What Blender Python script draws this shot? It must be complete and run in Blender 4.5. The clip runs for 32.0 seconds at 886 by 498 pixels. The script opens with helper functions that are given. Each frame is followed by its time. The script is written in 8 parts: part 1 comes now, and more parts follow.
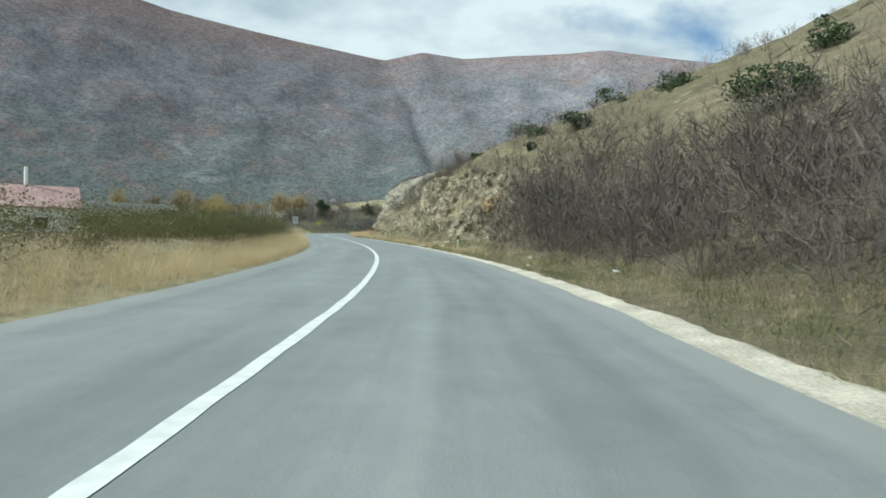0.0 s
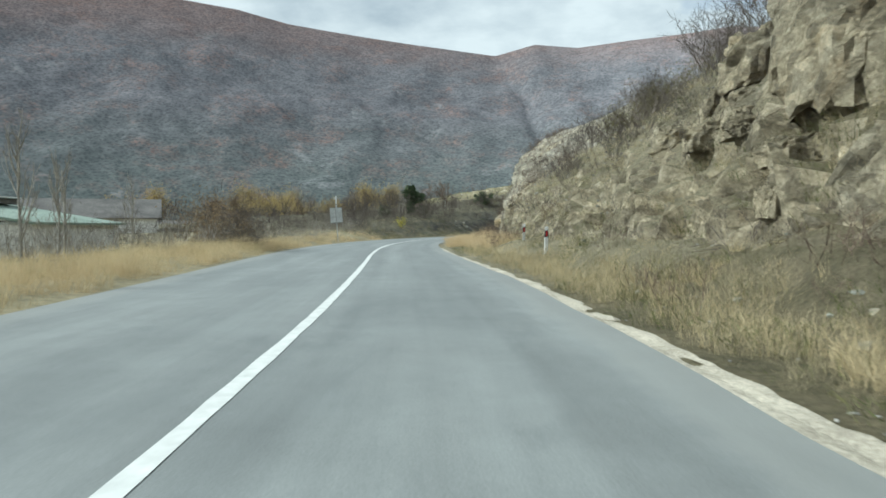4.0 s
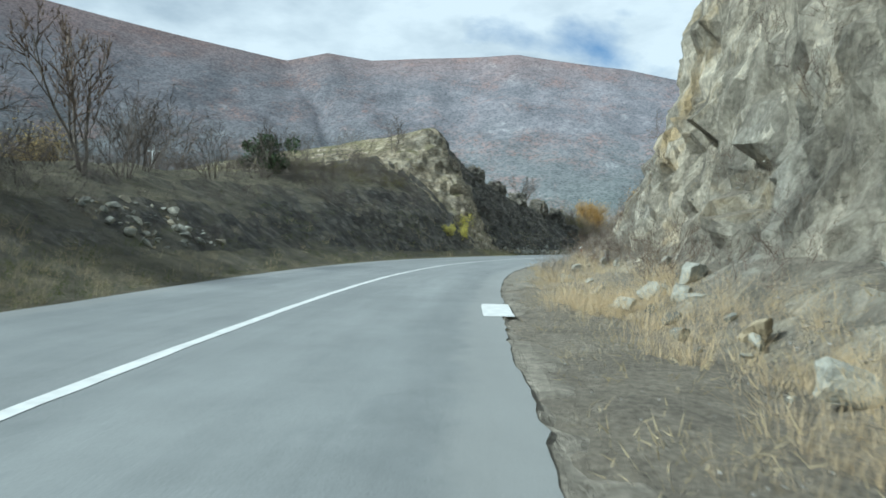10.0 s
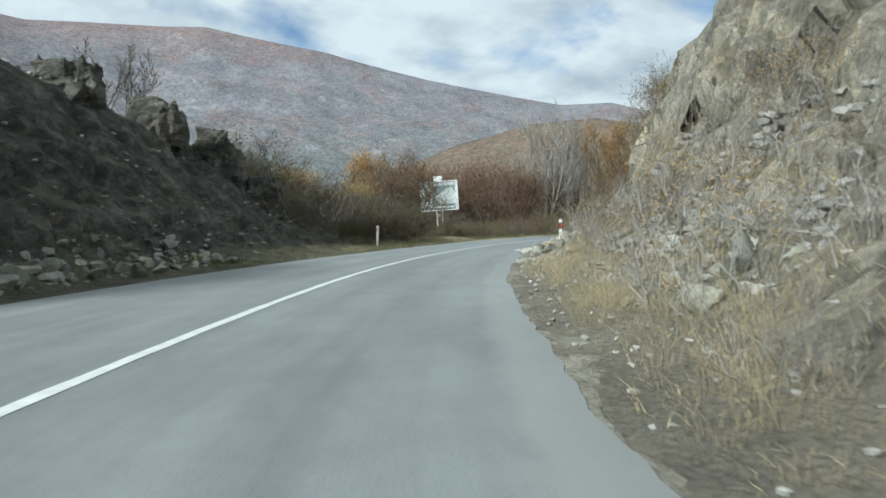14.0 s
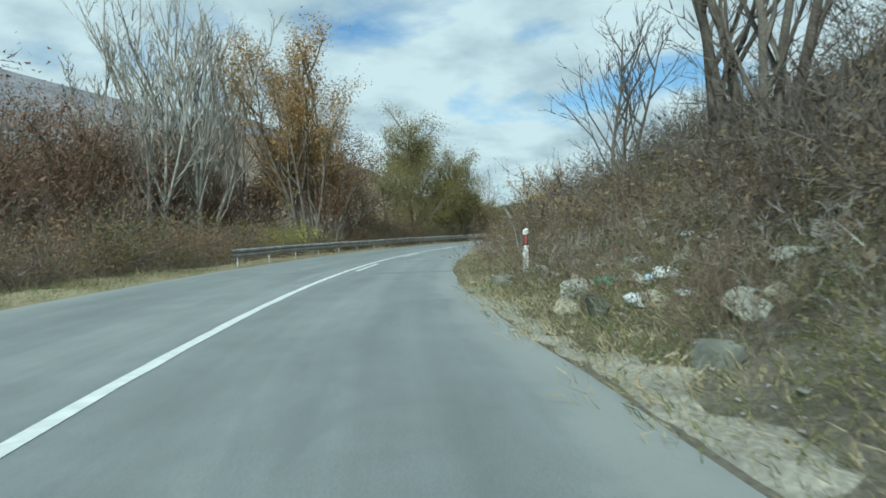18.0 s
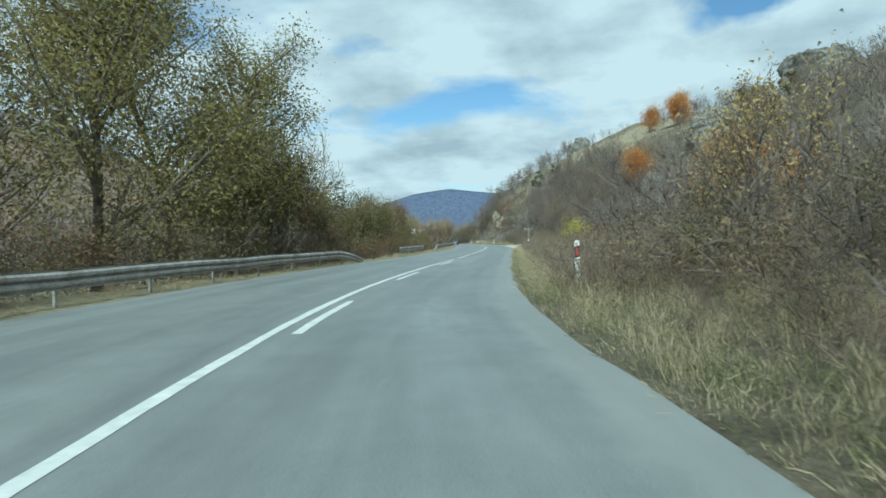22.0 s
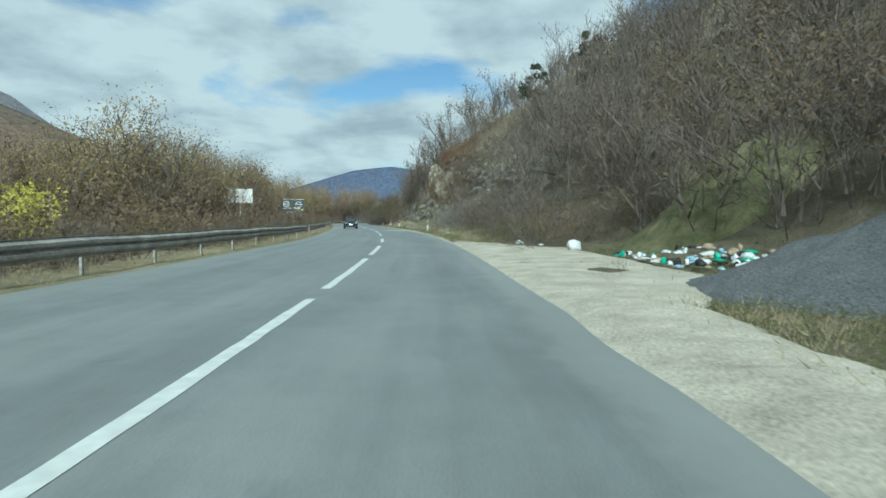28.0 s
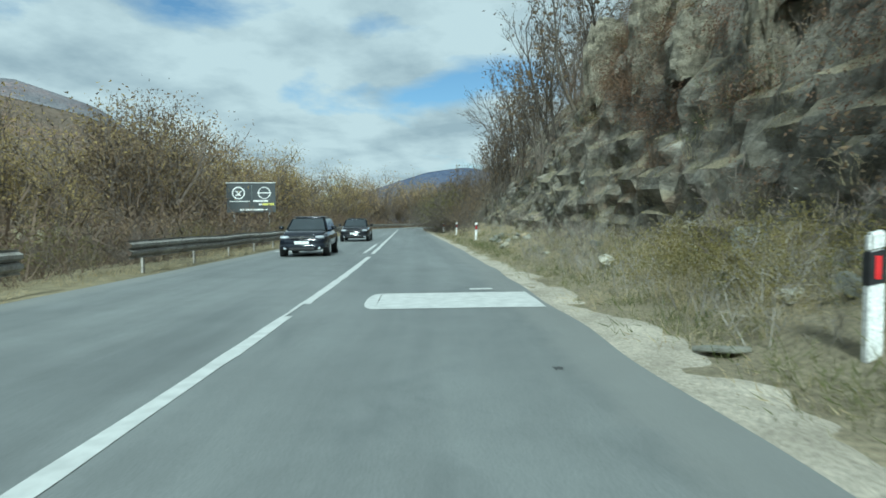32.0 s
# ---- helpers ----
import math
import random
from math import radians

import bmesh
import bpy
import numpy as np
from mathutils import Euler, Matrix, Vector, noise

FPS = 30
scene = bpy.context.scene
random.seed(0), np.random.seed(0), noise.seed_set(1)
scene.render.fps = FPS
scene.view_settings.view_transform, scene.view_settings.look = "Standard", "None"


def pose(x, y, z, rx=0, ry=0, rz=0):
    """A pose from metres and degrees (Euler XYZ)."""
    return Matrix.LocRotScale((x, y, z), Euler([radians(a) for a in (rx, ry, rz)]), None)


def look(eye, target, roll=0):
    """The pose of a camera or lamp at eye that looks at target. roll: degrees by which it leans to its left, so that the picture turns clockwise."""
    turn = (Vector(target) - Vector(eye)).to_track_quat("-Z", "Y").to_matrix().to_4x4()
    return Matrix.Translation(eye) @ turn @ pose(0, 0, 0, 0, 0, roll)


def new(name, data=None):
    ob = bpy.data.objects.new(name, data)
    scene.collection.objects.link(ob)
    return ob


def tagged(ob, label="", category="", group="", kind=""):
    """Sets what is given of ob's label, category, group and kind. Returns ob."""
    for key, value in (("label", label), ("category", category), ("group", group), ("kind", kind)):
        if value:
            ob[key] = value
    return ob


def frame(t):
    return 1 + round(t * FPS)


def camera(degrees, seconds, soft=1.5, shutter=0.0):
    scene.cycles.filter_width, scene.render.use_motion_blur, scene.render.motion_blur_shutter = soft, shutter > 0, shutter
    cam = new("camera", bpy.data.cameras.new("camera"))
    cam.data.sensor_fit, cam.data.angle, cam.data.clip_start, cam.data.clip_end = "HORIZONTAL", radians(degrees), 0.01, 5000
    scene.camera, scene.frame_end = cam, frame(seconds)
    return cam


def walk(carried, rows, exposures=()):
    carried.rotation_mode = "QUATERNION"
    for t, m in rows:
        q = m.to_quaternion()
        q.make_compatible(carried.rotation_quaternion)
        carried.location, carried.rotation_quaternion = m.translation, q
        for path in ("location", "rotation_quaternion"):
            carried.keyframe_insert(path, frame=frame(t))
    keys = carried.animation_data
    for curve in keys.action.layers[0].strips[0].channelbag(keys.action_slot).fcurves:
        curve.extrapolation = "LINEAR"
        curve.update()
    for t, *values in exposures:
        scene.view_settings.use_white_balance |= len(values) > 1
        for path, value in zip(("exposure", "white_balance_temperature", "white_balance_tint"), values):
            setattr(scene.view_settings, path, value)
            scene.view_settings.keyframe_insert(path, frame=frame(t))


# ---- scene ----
# camera and its drive along the valley road
cam = camera(66, 32.0, 1.65, 0.08)
PATH = [
    (0, (-0.0, -0.0, 1.21), (-2.95, 39.88, 0.2), 1.97),
    (0.5, (-0.56, 8.09, 1.21), (-4.57, 47.87, 0.05), 2.75),
    (1, (-1.32, 16.19, 1.19), (-6.36, 55.85, -0.06), 2.26),
    (1.5, (-2.44, 24.31, 1.2), (-8.58, 63.82, 0.07), 1.94),
    (2, (-3.98, 32.45, 1.21), (-11.13, 71.79, 0.26), 1.31),
    (2.5, (-5.83, 40.55, 1.24), (-13.87, 79.73, 0.37), 0.79),
    (3, (-7.88, 48.56, 1.2), (-16.62, 87.59, 0.35), 0.47),
    (3.5, (-9.94, 56.47, 1.2), (-19.3, 95.35, 0.2), 0.14),
    (4, (-11.98, 64.31, 1.22), (-21.7, 103.09, -0.0), -0.22),
    (4.5, (-14.06, 72.12, 1.21), (-23.93, 110.86, -0.22), -0.20),
    (5, (-16.37, 79.88, 1.2), (-26.48, 118.56, -0.25), -0.27),
    (5.5, (-18.86, 87.61, 1.2), (-28.88, 126.31, -0.22), -0.52),
    (6, (-21.37, 95.3, 1.2), (-30.78, 134.16, -0.2), -0.89),
    (6.5, (-23.69, 102.99, 1.21), (-32.09, 142.07, -0.2), -1.18),
    (7, (-25.66, 110.67, 1.22), (-33.1, 149.94, -0.17), -0.84),
    (7.5, (-27.21, 118.3, 1.24), (-33.59, 157.76, -0.27), 0.42),
    (8, (-28.38, 125.83, 1.21), (-33.63, 165.43, -0.86), 0.93),
    (8.5, (-29.12, 133.23, 1.16), (-32.98, 173.0, -0.67), 1.97),
    (9, (-29.38, 140.56, 1.13), (-31.38, 180.5, 0.1), 2.12),
    (9.5, (-29.4, 147.98, 1.17), (-29.2, 187.97, 0.85), 1.84),
    (10, (-29.06, 155.55, 1.15), (-26.6, 195.48, 0.77), 1.08),
    (10.5, (-28.34, 163.26, 1.18), (-24.05, 203.01, 0.17), -0.56),
    (11, (-27.3, 171.0, 1.16), (-21.35, 210.54, 0.04), -0.78),
    (11.5, (-25.97, 178.63, 1.19), (-18.16, 217.84, 0.01), -1.59),
    (12, (-24.41, 186.04, 1.21), (-14.29, 224.72, 0.03), -1.54),
    (12.5, (-22.33, 193.0, 1.17), (-9.77, 230.96, 0.12), -2.21),
    (13, (-19.87, 199.69, 1.19), (-4.89, 236.76, 0.07), -1.90),
    (13.5, (-17.1, 206.14, 1.2), (0.05, 242.26, -0.08), -1.59),
    (14, (-14.18, 212.4, 1.2), (4.61, 247.69, -0.12), -0.97),
    (14.5, (-11.08, 218.49, 1.2), (9.19, 252.95, -0.17), -0.49),
    (15, (-7.74, 224.39, 1.2), (14.13, 257.85, -0.28), -0.28),
    (15.5, (-4.06, 230.08, 1.23), (19.62, 262.27, -0.45), -0.29),
    (16, (0.01, 235.53, 1.16), (25.61, 266.22, -0.51), -0.55),
    (16.5, (4.46, 240.7, 1.17), (32.33, 269.35, -0.49), -1.78),
    (17, (9.12, 245.62, 1.13), (39.51, 271.59, -0.37), -2.22),
    (17.5, (13.86, 250.22, 1.2), (46.52, 273.28, -0.12), -2.11),
    (18, (18.68, 254.48, 1.19), (52.73, 275.45, 0.2), -1.97),
    (18.5, (23.62, 258.5, 1.2), (58.44, 278.17, 0.35), -2.15),
    (19, (28.76, 262.19, 1.24), (64.07, 280.96, 0.57), -1.84),
    (19.5, (33.93, 265.59, 1.21), (69.78, 283.33, 0.76), -1.83),
    (20, (39.21, 268.74, 1.21), (75.41, 285.75, 0.43), -1.34),
    (20.5, (44.66, 271.61, 1.2), (81.48, 287.23, 0.42), -1.17),
    (21, (50.28, 274.22, 1.19), (87.6, 288.59, 0.51), -1.2),
    (21.5, (56.06, 276.65, 1.17), (93.94, 289.5, 0.48), -1.6),
    (22, (62.07, 278.84, 1.21), (100.42, 290.19, 0.71), -1.5),
    (22.5, (68.37, 280.72, 1.17), (107.07, 290.81, 0.81), -1.4),
    (23, (74.92, 282.33, 1.21), (113.88, 291.38, 0.93), -1.6),
    (23.5, (81.66, 283.75, 1.17), (120.81, 291.95, 0.86), -2.0),
    (24, (88.59, 285.14, 1.2), (127.86, 292.72, 0.72), -2.1),
    (24.5, (95.73, 286.64, 1.18), (135.1, 293.69, 0.54), -1.8),
    (25, (103.07, 288.2, 1.2), (142.5, 294.95, 0.58), -1.85),
    (25.5, (110.59, 289.78, 1.2), (150.03, 296.4, 0.61), -1.18),
    (26, (118.25, 291.28, 1.2), (157.69, 297.89, 0.44), -0.48),
    (26.5, (126.03, 292.72, 1.2), (165.46, 299.39, 0.17), 0.08),
    (27, (133.91, 294.13, 1.2), (173.3, 300.97, -0.13), 0.47),
    (27.5, (141.85, 295.58, 1.21), (181.16, 302.81, -0.38), 0.65),
    (28, (149.81, 297.13, 1.2), (188.97, 305.09, -0.51), 0.40),
    (28.5, (157.74, 298.79, 1.2), (196.77, 307.41, -0.43), 0.48),
    (29, (165.6, 300.59, 1.21), (204.46, 309.98, -0.18), 0.26),
    (29.5, (173.35, 302.53, 1.2), (212.05, 312.54, -0.15), 0.03),
    (30, (180.94, 304.59, 1.21), (219.54, 314.99, -0.21), -0.11),
    (30.5, (188.38, 306.77, 1.2), (226.87, 317.56, -0.29), -0.20),
    (31, (195.77, 309.05, 1.18), (234.12, 320.29, -0.43), -0.10),
    (31.5, (203.33, 311.43, 1.19), (241.55, 323.14, -0.39), -0.47),
    (32, (211.09, 313.89, 1.2), (249.16, 326.06, -0.43), -0.67),
]
walk(cam, [(t, look(eye, aim, roll)) for t, eye, aim, roll in PATH],
     [(0, 0.28, 5650, -5), (6, 0.3, 5700, 1), (8.9, 0.34, 5750, 9), (10, 0.3, 5350, -4), (13, 0.27, 5650, 0), (16, 0.1, 5450, -8), (19, 0.12, 5250, -13), (25, 0.04, 5150, -14),
      (28, -0.06, 5250, -13), (32, -0.05, 5250, -14)])

# ---- world, sun ----
SUN_AZ, SUN_EL = 195.0, 36.0      # degrees, counted from +x towards +y, and up


def build_world():
    world = bpy.data.worlds.new("sky")
    scene.world = world
    world.use_nodes = True
    nt = world.node_tree
    nt.nodes.clear()
    N, L = nt.nodes.new, nt.links.new
    out, bg, bg2, mixs = N("ShaderNodeOutputWorld"), N("ShaderNodeBackground"), N("ShaderNodeBackground"), N("ShaderNodeMixShader")
    sky = N("ShaderNodeTexSky")
    sky.sky_type, sky.sun_disc = "NISHITA", False
    sky.sun_elevation, sky.sun_rotation = radians(SUN_EL), radians(90 - SUN_AZ)
    sky.altitude, sky.dust_density, sky.ozone_density = 600, 1.0, 1.6
    L(sky.outputs[0], bg.inputs[0])
    bg.inputs[1].default_value = 0.10
    # clouds on a flat layer overhead: the direction divided by its height
    geo, sep = N("ShaderNodeTexCoord"), N("ShaderNodeSeparateXYZ")
    L(geo.outputs["Generated"], sep.inputs[0])
    up = N("ShaderNodeMath"); up.operation = "ADD"; up.inputs[1].default_value = 0.22
    top = N("ShaderNodeMath"); top.operation = "MAXIMUM"; top.inputs[1].default_value = 0.02
    L(sep.outputs[2], top.inputs[0]); L(top.outputs[0], up.inputs[0])
    dx, dy, comb = N("ShaderNodeMath"), N("ShaderNodeMath"), N("ShaderNodeCombineXYZ")
    dx.operation = dy.operation = "DIVIDE"
    L(sep.outputs[0], dx.inputs[0]); L(up.outputs[0], dx.inputs[1])
    L(sep.outputs[1], dy.inputs[0]); L(up.outputs[0], dy.inputs[1])
    L(dx.outputs[0], comb.inputs[0]); L(dy.outputs[0], comb.inputs[1])
    shift = N("ShaderNodeVectorMath"); shift.operation = "ADD"; shift.inputs[1].default_value = (3.7, 1.9, 0.0)
    L(comb.outputs[0], shift.inputs[0])
    n1, n2 = N("ShaderNodeTexNoise"), N("ShaderNodeTexNoise")
    n1.inputs["Scale"].default_value, n1.inputs["Detail"].default_value, n1.inputs["Roughness"].default_value = 1.5, 9, 0.55
    n1.inputs["Distortion"].default_value = 0.25
    n2.inputs["Scale"].default_value, n2.inputs["Detail"].default_value, n2.inputs["Roughness"].default_value = 2.4, 8, 0.55
    L(shift.outputs[0], n1.inputs[0]); L(shift.outputs[0], n2.inputs[0])

    def calc(op, a, b=None):
        node = N("ShaderNodeMath")
        node.operation = op
        for k, v in enumerate((a, b)):
            if v is None:
                continue
            if isinstance(v, (int, float)):
                node.inputs[k].default_value = v
            else:
                L(v, node.inputs[k])
        return node.outputs[0]

    # gaps of blue: compass way, height, and the size of each, in degrees
    az = calc("MULTIPLY", calc("ARCTAN2", sep.outputs[1], sep.outputs[0]), 57.2958)
    el = calc("MULTIPLY", calc("ARCSINE", sep.outputs[2]), 57.2958)
    cover_at = n1.outputs[0]
    for way, high, wide, tall, tilt, depth in ((13, 11.6, 9.5, 2.7, -0.06, 0.30), (24, 16.0, 6, 1.6, 0.0, 0.16), (-9, 17.5, 6, 2.6, -0.1, 0.26), (84, 16.2, 5, 2.4, 0.0, 0.12), (53, 11.6, 4, 2.5, 0.0, 0.12),
                                               (37, 16.0, 5, 1.8, 0.0, 0.2), (31, 22.0, 12, 3.0, 0.0, 0.16), (120, 30, 14, 5, 0.0, 0.2), (170, 25, 16, 5, 0.0, 0.2), (-60, 25, 20, 6, 0.0, 0.2)):
        dx = calc("SUBTRACT", az, way)
        dy = calc("SUBTRACT", calc("SUBTRACT", el, high), calc("MULTIPLY", dx, tilt))
        far = calc("ADD", calc("POWER", calc("ABSOLUTE", calc("DIVIDE", dx, wide)), 2.0), calc("POWER", calc("ABSOLUTE", calc("DIVIDE", dy, tall)), 2.0))
        cover_at = calc("SUBTRACT", cover_at, calc("MULTIPLY", calc("EXPONENT", calc("MULTIPLY", far, -1.0)), depth))
    cover, tone = N("ShaderNodeValToRGB"), N("ShaderNodeValToRGB")
    cover.color_ramp.elements[0].position, cover.color_ramp.elements[1].position = 0.27, 0.41
    tone.color_ramp.elements[0].position, tone.color_ramp.elements[0].color = 0.32, (0.60, 0.64, 0.68, 1)
    tone.color_ramp.elements[1].position, tone.color_ramp.elements[1].color = 0.56, (1.0, 1.0, 0.99, 1)
    L(cover_at, cover.inputs[0]); L(n2.outputs[0], tone.inputs[0])
    L(tone.outputs[0], bg2.inputs[0])
    bg2.inputs[1].default_value = 0.71
    L(cover.outputs[0], mixs.inputs[0]); L(bg.outputs[0], mixs.inputs[1]); L(bg2.outputs[0], mixs.inputs[2])
    L(mixs.outputs[0], out.inputs[0])


build_world()
sun_data = bpy.data.lights.new("sun", "SUN")
sun_data.energy, sun_data.angle, sun_data.color = 4.8, radians(7), (1.0, 0.95, 0.87)
sun = new("sun", sun_data)
sun_way = Vector((math.cos(radians(SUN_AZ)) * math.cos(radians(SUN_EL)), math.sin(radians(SUN_AZ)) * math.cos(radians(SUN_EL)), math.sin(radians(SUN_EL))))
sun.matrix_world = look(sun_way * 300, (0, 0, 0))

# ---- road alignment: headings every 14 m, and places by station and offset ----
HEADINGS = [92.57, 92.63, 92.54, 92.73, 92.3, 94.93, 98.68, 102.13, 104.67, 105.68, 107.78, 108.63, 105.8, 101.21, 95.06,
            90.27, 85.81, 81.98, 75.97, 66.18, 63.02, 57.94, 50.4, 44.65, 38.41, 32.78, 27.73, 22.7, 17.89, 11.84, 9.13, 9.56,
            10.46, 10.85, 11.82, 13.38, 14.68, 16.97, 17.96, 19.0, 20.32, 20.81, 20.72, 20.8, 20.67, 20.97, 19.2, 10.65, 1.81,
            -7.03, -15.87, -24.71, -33.55, -42.39, -51.22]
ST = np.arange(0, 14 * (len(HEADINGS) - 1) + 0.1, 0.5)
HD = np.radians(np.interp(ST, np.arange(len(HEADINGS)) * 14.0, HEADINGS))
MID = (HD[1:] + HD[:-1]) / 2
CX = 0.92 + np.r_[0, np.cumsum(np.cos(MID) * 0.5)]
CY = -60.02 + np.r_[0, np.cumsum(np.sin(MID) * 0.5)]
S_END = float(ST[-1])


def at(s, o):
    """Arrays x, y at station s and offset o to the right of the centre line."""
    h = np.interp(s, ST, HD)
    return np.interp(s, ST, CX) + o * np.sin(h), np.interp(s, ST, CY) - o * np.cos(h)


def spot(s, o, z=0.0):
    x, y = at(s, o)
    return Vector((float(x), float(y), z))


def heading(s):
    """Degrees by which a thing with its front to +y turns to face along the road."""
    return math.degrees(float(np.interp(s, ST, HD))) - 90


RIGHT_EDGE = [(0, 4.7), (70, 4.69), (100, 4.17), (115, 3.94), (129, 3.71), (140, 3.95), (160, 3.75), (178, 3.63), (190, 3.75), (201, 3.48),
              (206, 3.42), (212, 3.27), (219, 3.34), (225, 3.42), (232, 3.62), (241, 3.81), (251, 3.99), (261, 4.21), (274, 4.01), (306, 3.93), (317, 3.71), (330, 3.75), (337, 3.9), (342, 3.88), (349, 3.68), (355, 3.55),
              (380, 3.68), (397, 3.97), (410, 4.01), (424, 3.8), (435, 3.52), (464, 3.46), (484, 3.58), (514, 3.64), (531, 3.86), (545, 3.6), (800, 3.7)]
LEFT_EDGE = [(0, -3.1), (75, -3.24), (90, -3.46), (108, -3.85), (120, -4.21), (135, -4.5), (150, -4.93), (165, -5.14), (185, -4.93), (205, -4.56),
             (215, -4.07), (231, -3.83), (247, -4.55), (268, -5.3), (276, -5.2), (292, -4.71), (312, -4.11), (324, -4.09), (338, -4.9), (350, -5.2),
             (361, -5.3), (383, -5.5), (423, -5.35), (442, -4.8), (464, -4.75), (503, -4.8), (519, -4.55), (534, -4.75), (554, -4.7), (584, -4.5), (800, -4.5)]
EDGE_R = lambda s: np.interp(s, *np.array(RIGHT_EDGE).T)
EDGE_L = lambda s: np.interp(s, *np.array(LEFT_EDGE).T)


# ---- numeric noise ----
def hash3(i, j, k, seed=0):
    n = (i * 374761393 + j * 668265263 + k * 2147483647 + seed * 974711) & 0xFFFFFFFF
    n = ((n ^ (n >> 13)) * 1274126177) & 0xFFFFFFFF
    n = ((n ^ (n >> 16)) * 2246822519) & 0xFFFFFFFF
    return ((n ^ (n >> 15)) & 0xFFFFFF) / float(0xFFFFFF)


def vnoise(p, seed=0):
    """Smooth value noise in -1..1 for an array of places."""
    q = np.floor(p).astype(np.int64)
    f = p - q
    f = f * f * (3 - 2 * f)
    total = 0
    for a in (0, 1):
        for b in (0, 1):
            for c in (0, 1):
                w = (f[:, 0] if a else 1 - f[:, 0]) * (f[:, 1] if b else 1 - f[:, 1]) * (f[:, 2] if c else 1 - f[:, 2])
                total = total + w * hash3(q[:, 0] + a, q[:, 1] + b, q[:, 2] + c, seed)
    return total * 2 - 1


def fbm(p, octaves=4, seed=0):
    total, amp = 0, 0.5
    for n in range(octaves):
        total = total + amp * vnoise(p, seed + 17 * n)
        p, amp = p * 2.03 + 11.3, amp * 0.5
    return total


def blocks(p, seed=0):
    """Faceted relief: every cell of a jittered lattice has its own tilt and height, about -1..1."""
    q = np.floor(p).astype(np.int64)
    best = np.full(len(p), 1e9)
    out = np.zeros(len(p))
    for a in (-1, 0, 1):
        for b in (-1, 0, 1):
            for c in (-1, 0, 1):
                i, j, k = q[:, 0] + a, q[:, 1] + b, q[:, 2] + c
                off = np.stack([i + hash3(i, j, k, seed + 1), j + hash3(i, j, k, seed + 2), k + hash3(i, j, k, seed + 3)], 1) - p
                d = (off ** 2).sum(1)
                tilt = np.stack([hash3(i, j, k, seed + n) - 0.5 for n in (5, 6, 7)], 1)
                h = (hash3(i, j, k, seed + 4) - 0.5) * 1.2 + (off * tilt).sum(1) * 1.3
                near = d < best
                best, out = np.where(near, d, best), np.where(near, h, out)
    return out


# ---- meshes ----
def mesh_of(name, verts, faces, smooth=False):
    """A mesh from arrays: faces is an (n, 3) or (n, 4) array."""
    verts, faces = np.asarray(verts, np.float32), np.asarray(faces, np.int32)
    me = bpy.data.meshes.new(name)
    k = faces.shape[1]
    me.vertices.add(len(verts)); me.vertices.foreach_set("co", verts.ravel())
    me.loops.add(faces.size); me.loops.foreach_set("vertex_index", faces.ravel())
    me.polygons.add(len(faces))
    me.polygons.foreach_set("loop_start", np.arange(len(faces), dtype=np.int32) * k)
    me.polygons.foreach_set("loop_total", np.full(len(faces), k, np.int32))
    me.polygons.foreach_set("use_smooth", np.full(len(faces), smooth, bool))
    me.update(calc_edges=True)
    return me


def grid_faces(rows, cols):
    a = np.arange(rows * cols).reshape(rows, cols)
    return np.stack([a[:-1, :-1], a[1:, :-1], a[1:, 1:], a[:-1, 1:]], -1).reshape(-1, 4)


def put(name, me, mat, parent=None, m=None):
    ob = new(name, me)
    if mat and not me.materials:
        me.materials.append(mat)
    if parent:
        ob.parent = parent
    if m is not None:
        ob.matrix_basis = m
    return ob


def part(name, bm, mat, parent, label="", m=None, smooth=False):
    me = bpy.data.meshes.new(name)
    bmesh.ops.recalc_face_normals(bm, faces=bm.faces)
    if smooth:
        for f in bm.faces:
            f.smooth = True
    bm.to_mesh(me)
    bm.free()
    ob = put(name, me, mat, parent, m)
    return tagged(ob, label) if label else ob


def box(sx, sy, sz, m=None, bevel=0.0, bm=None):
    """A box that stands on its base at the origin of m."""
    bm = bm or bmesh.new()
    got = bmesh.ops.create_cube(bm, size=1.0)["verts"]
    base = Matrix.Translation((0, 0, sz / 2)) @ Matrix.Diagonal((sx, sy, sz, 1))
    bmesh.ops.transform(bm, matrix=(m @ base) if m is not None else base, verts=got)
    if bevel:
        edges = list({e for v in got for e in v.link_edges})
        bmesh.ops.bevel(bm, geom=edges, offset=bevel, segments=1, affect="EDGES")
    return bm


def tube(rings, sides=6, bm=None, cap=True):
    """A tube through rings of (place, radius)."""
    bm = bm or bmesh.new()
    prev = None
    for n, (p, r) in enumerate(rings):
        p = Vector(p)
        a = Vector(rings[min(n + 1, len(rings) - 1)][0]) - Vector(rings[max(n - 1, 0)][0])
        a.normalize()
        u = a.orthogonal().normalized() if abs(a.z) > 0.95 else a.cross(Vector((0, 0, 1))).normalized()
        v = a.cross(u)
        ring = [bm.verts.new(p + r * (math.cos(t) * u + math.sin(t) * v)) for t in (2 * math.pi * k / sides for k in range(sides))]
        if prev:
            for k in range(sides):
                bm.faces.new((prev[k], prev[(k + 1) % sides], ring[(k + 1) % sides], ring[k]))
        elif cap:
            bm.faces.new(ring[::-1])
        prev = ring
    if cap:
        bm.faces.new(prev)
    return bm


def empty(name, m):
    ob = new(name)
    ob.matrix_basis = m
    ob.empty_display_size = 0.3
    return ob

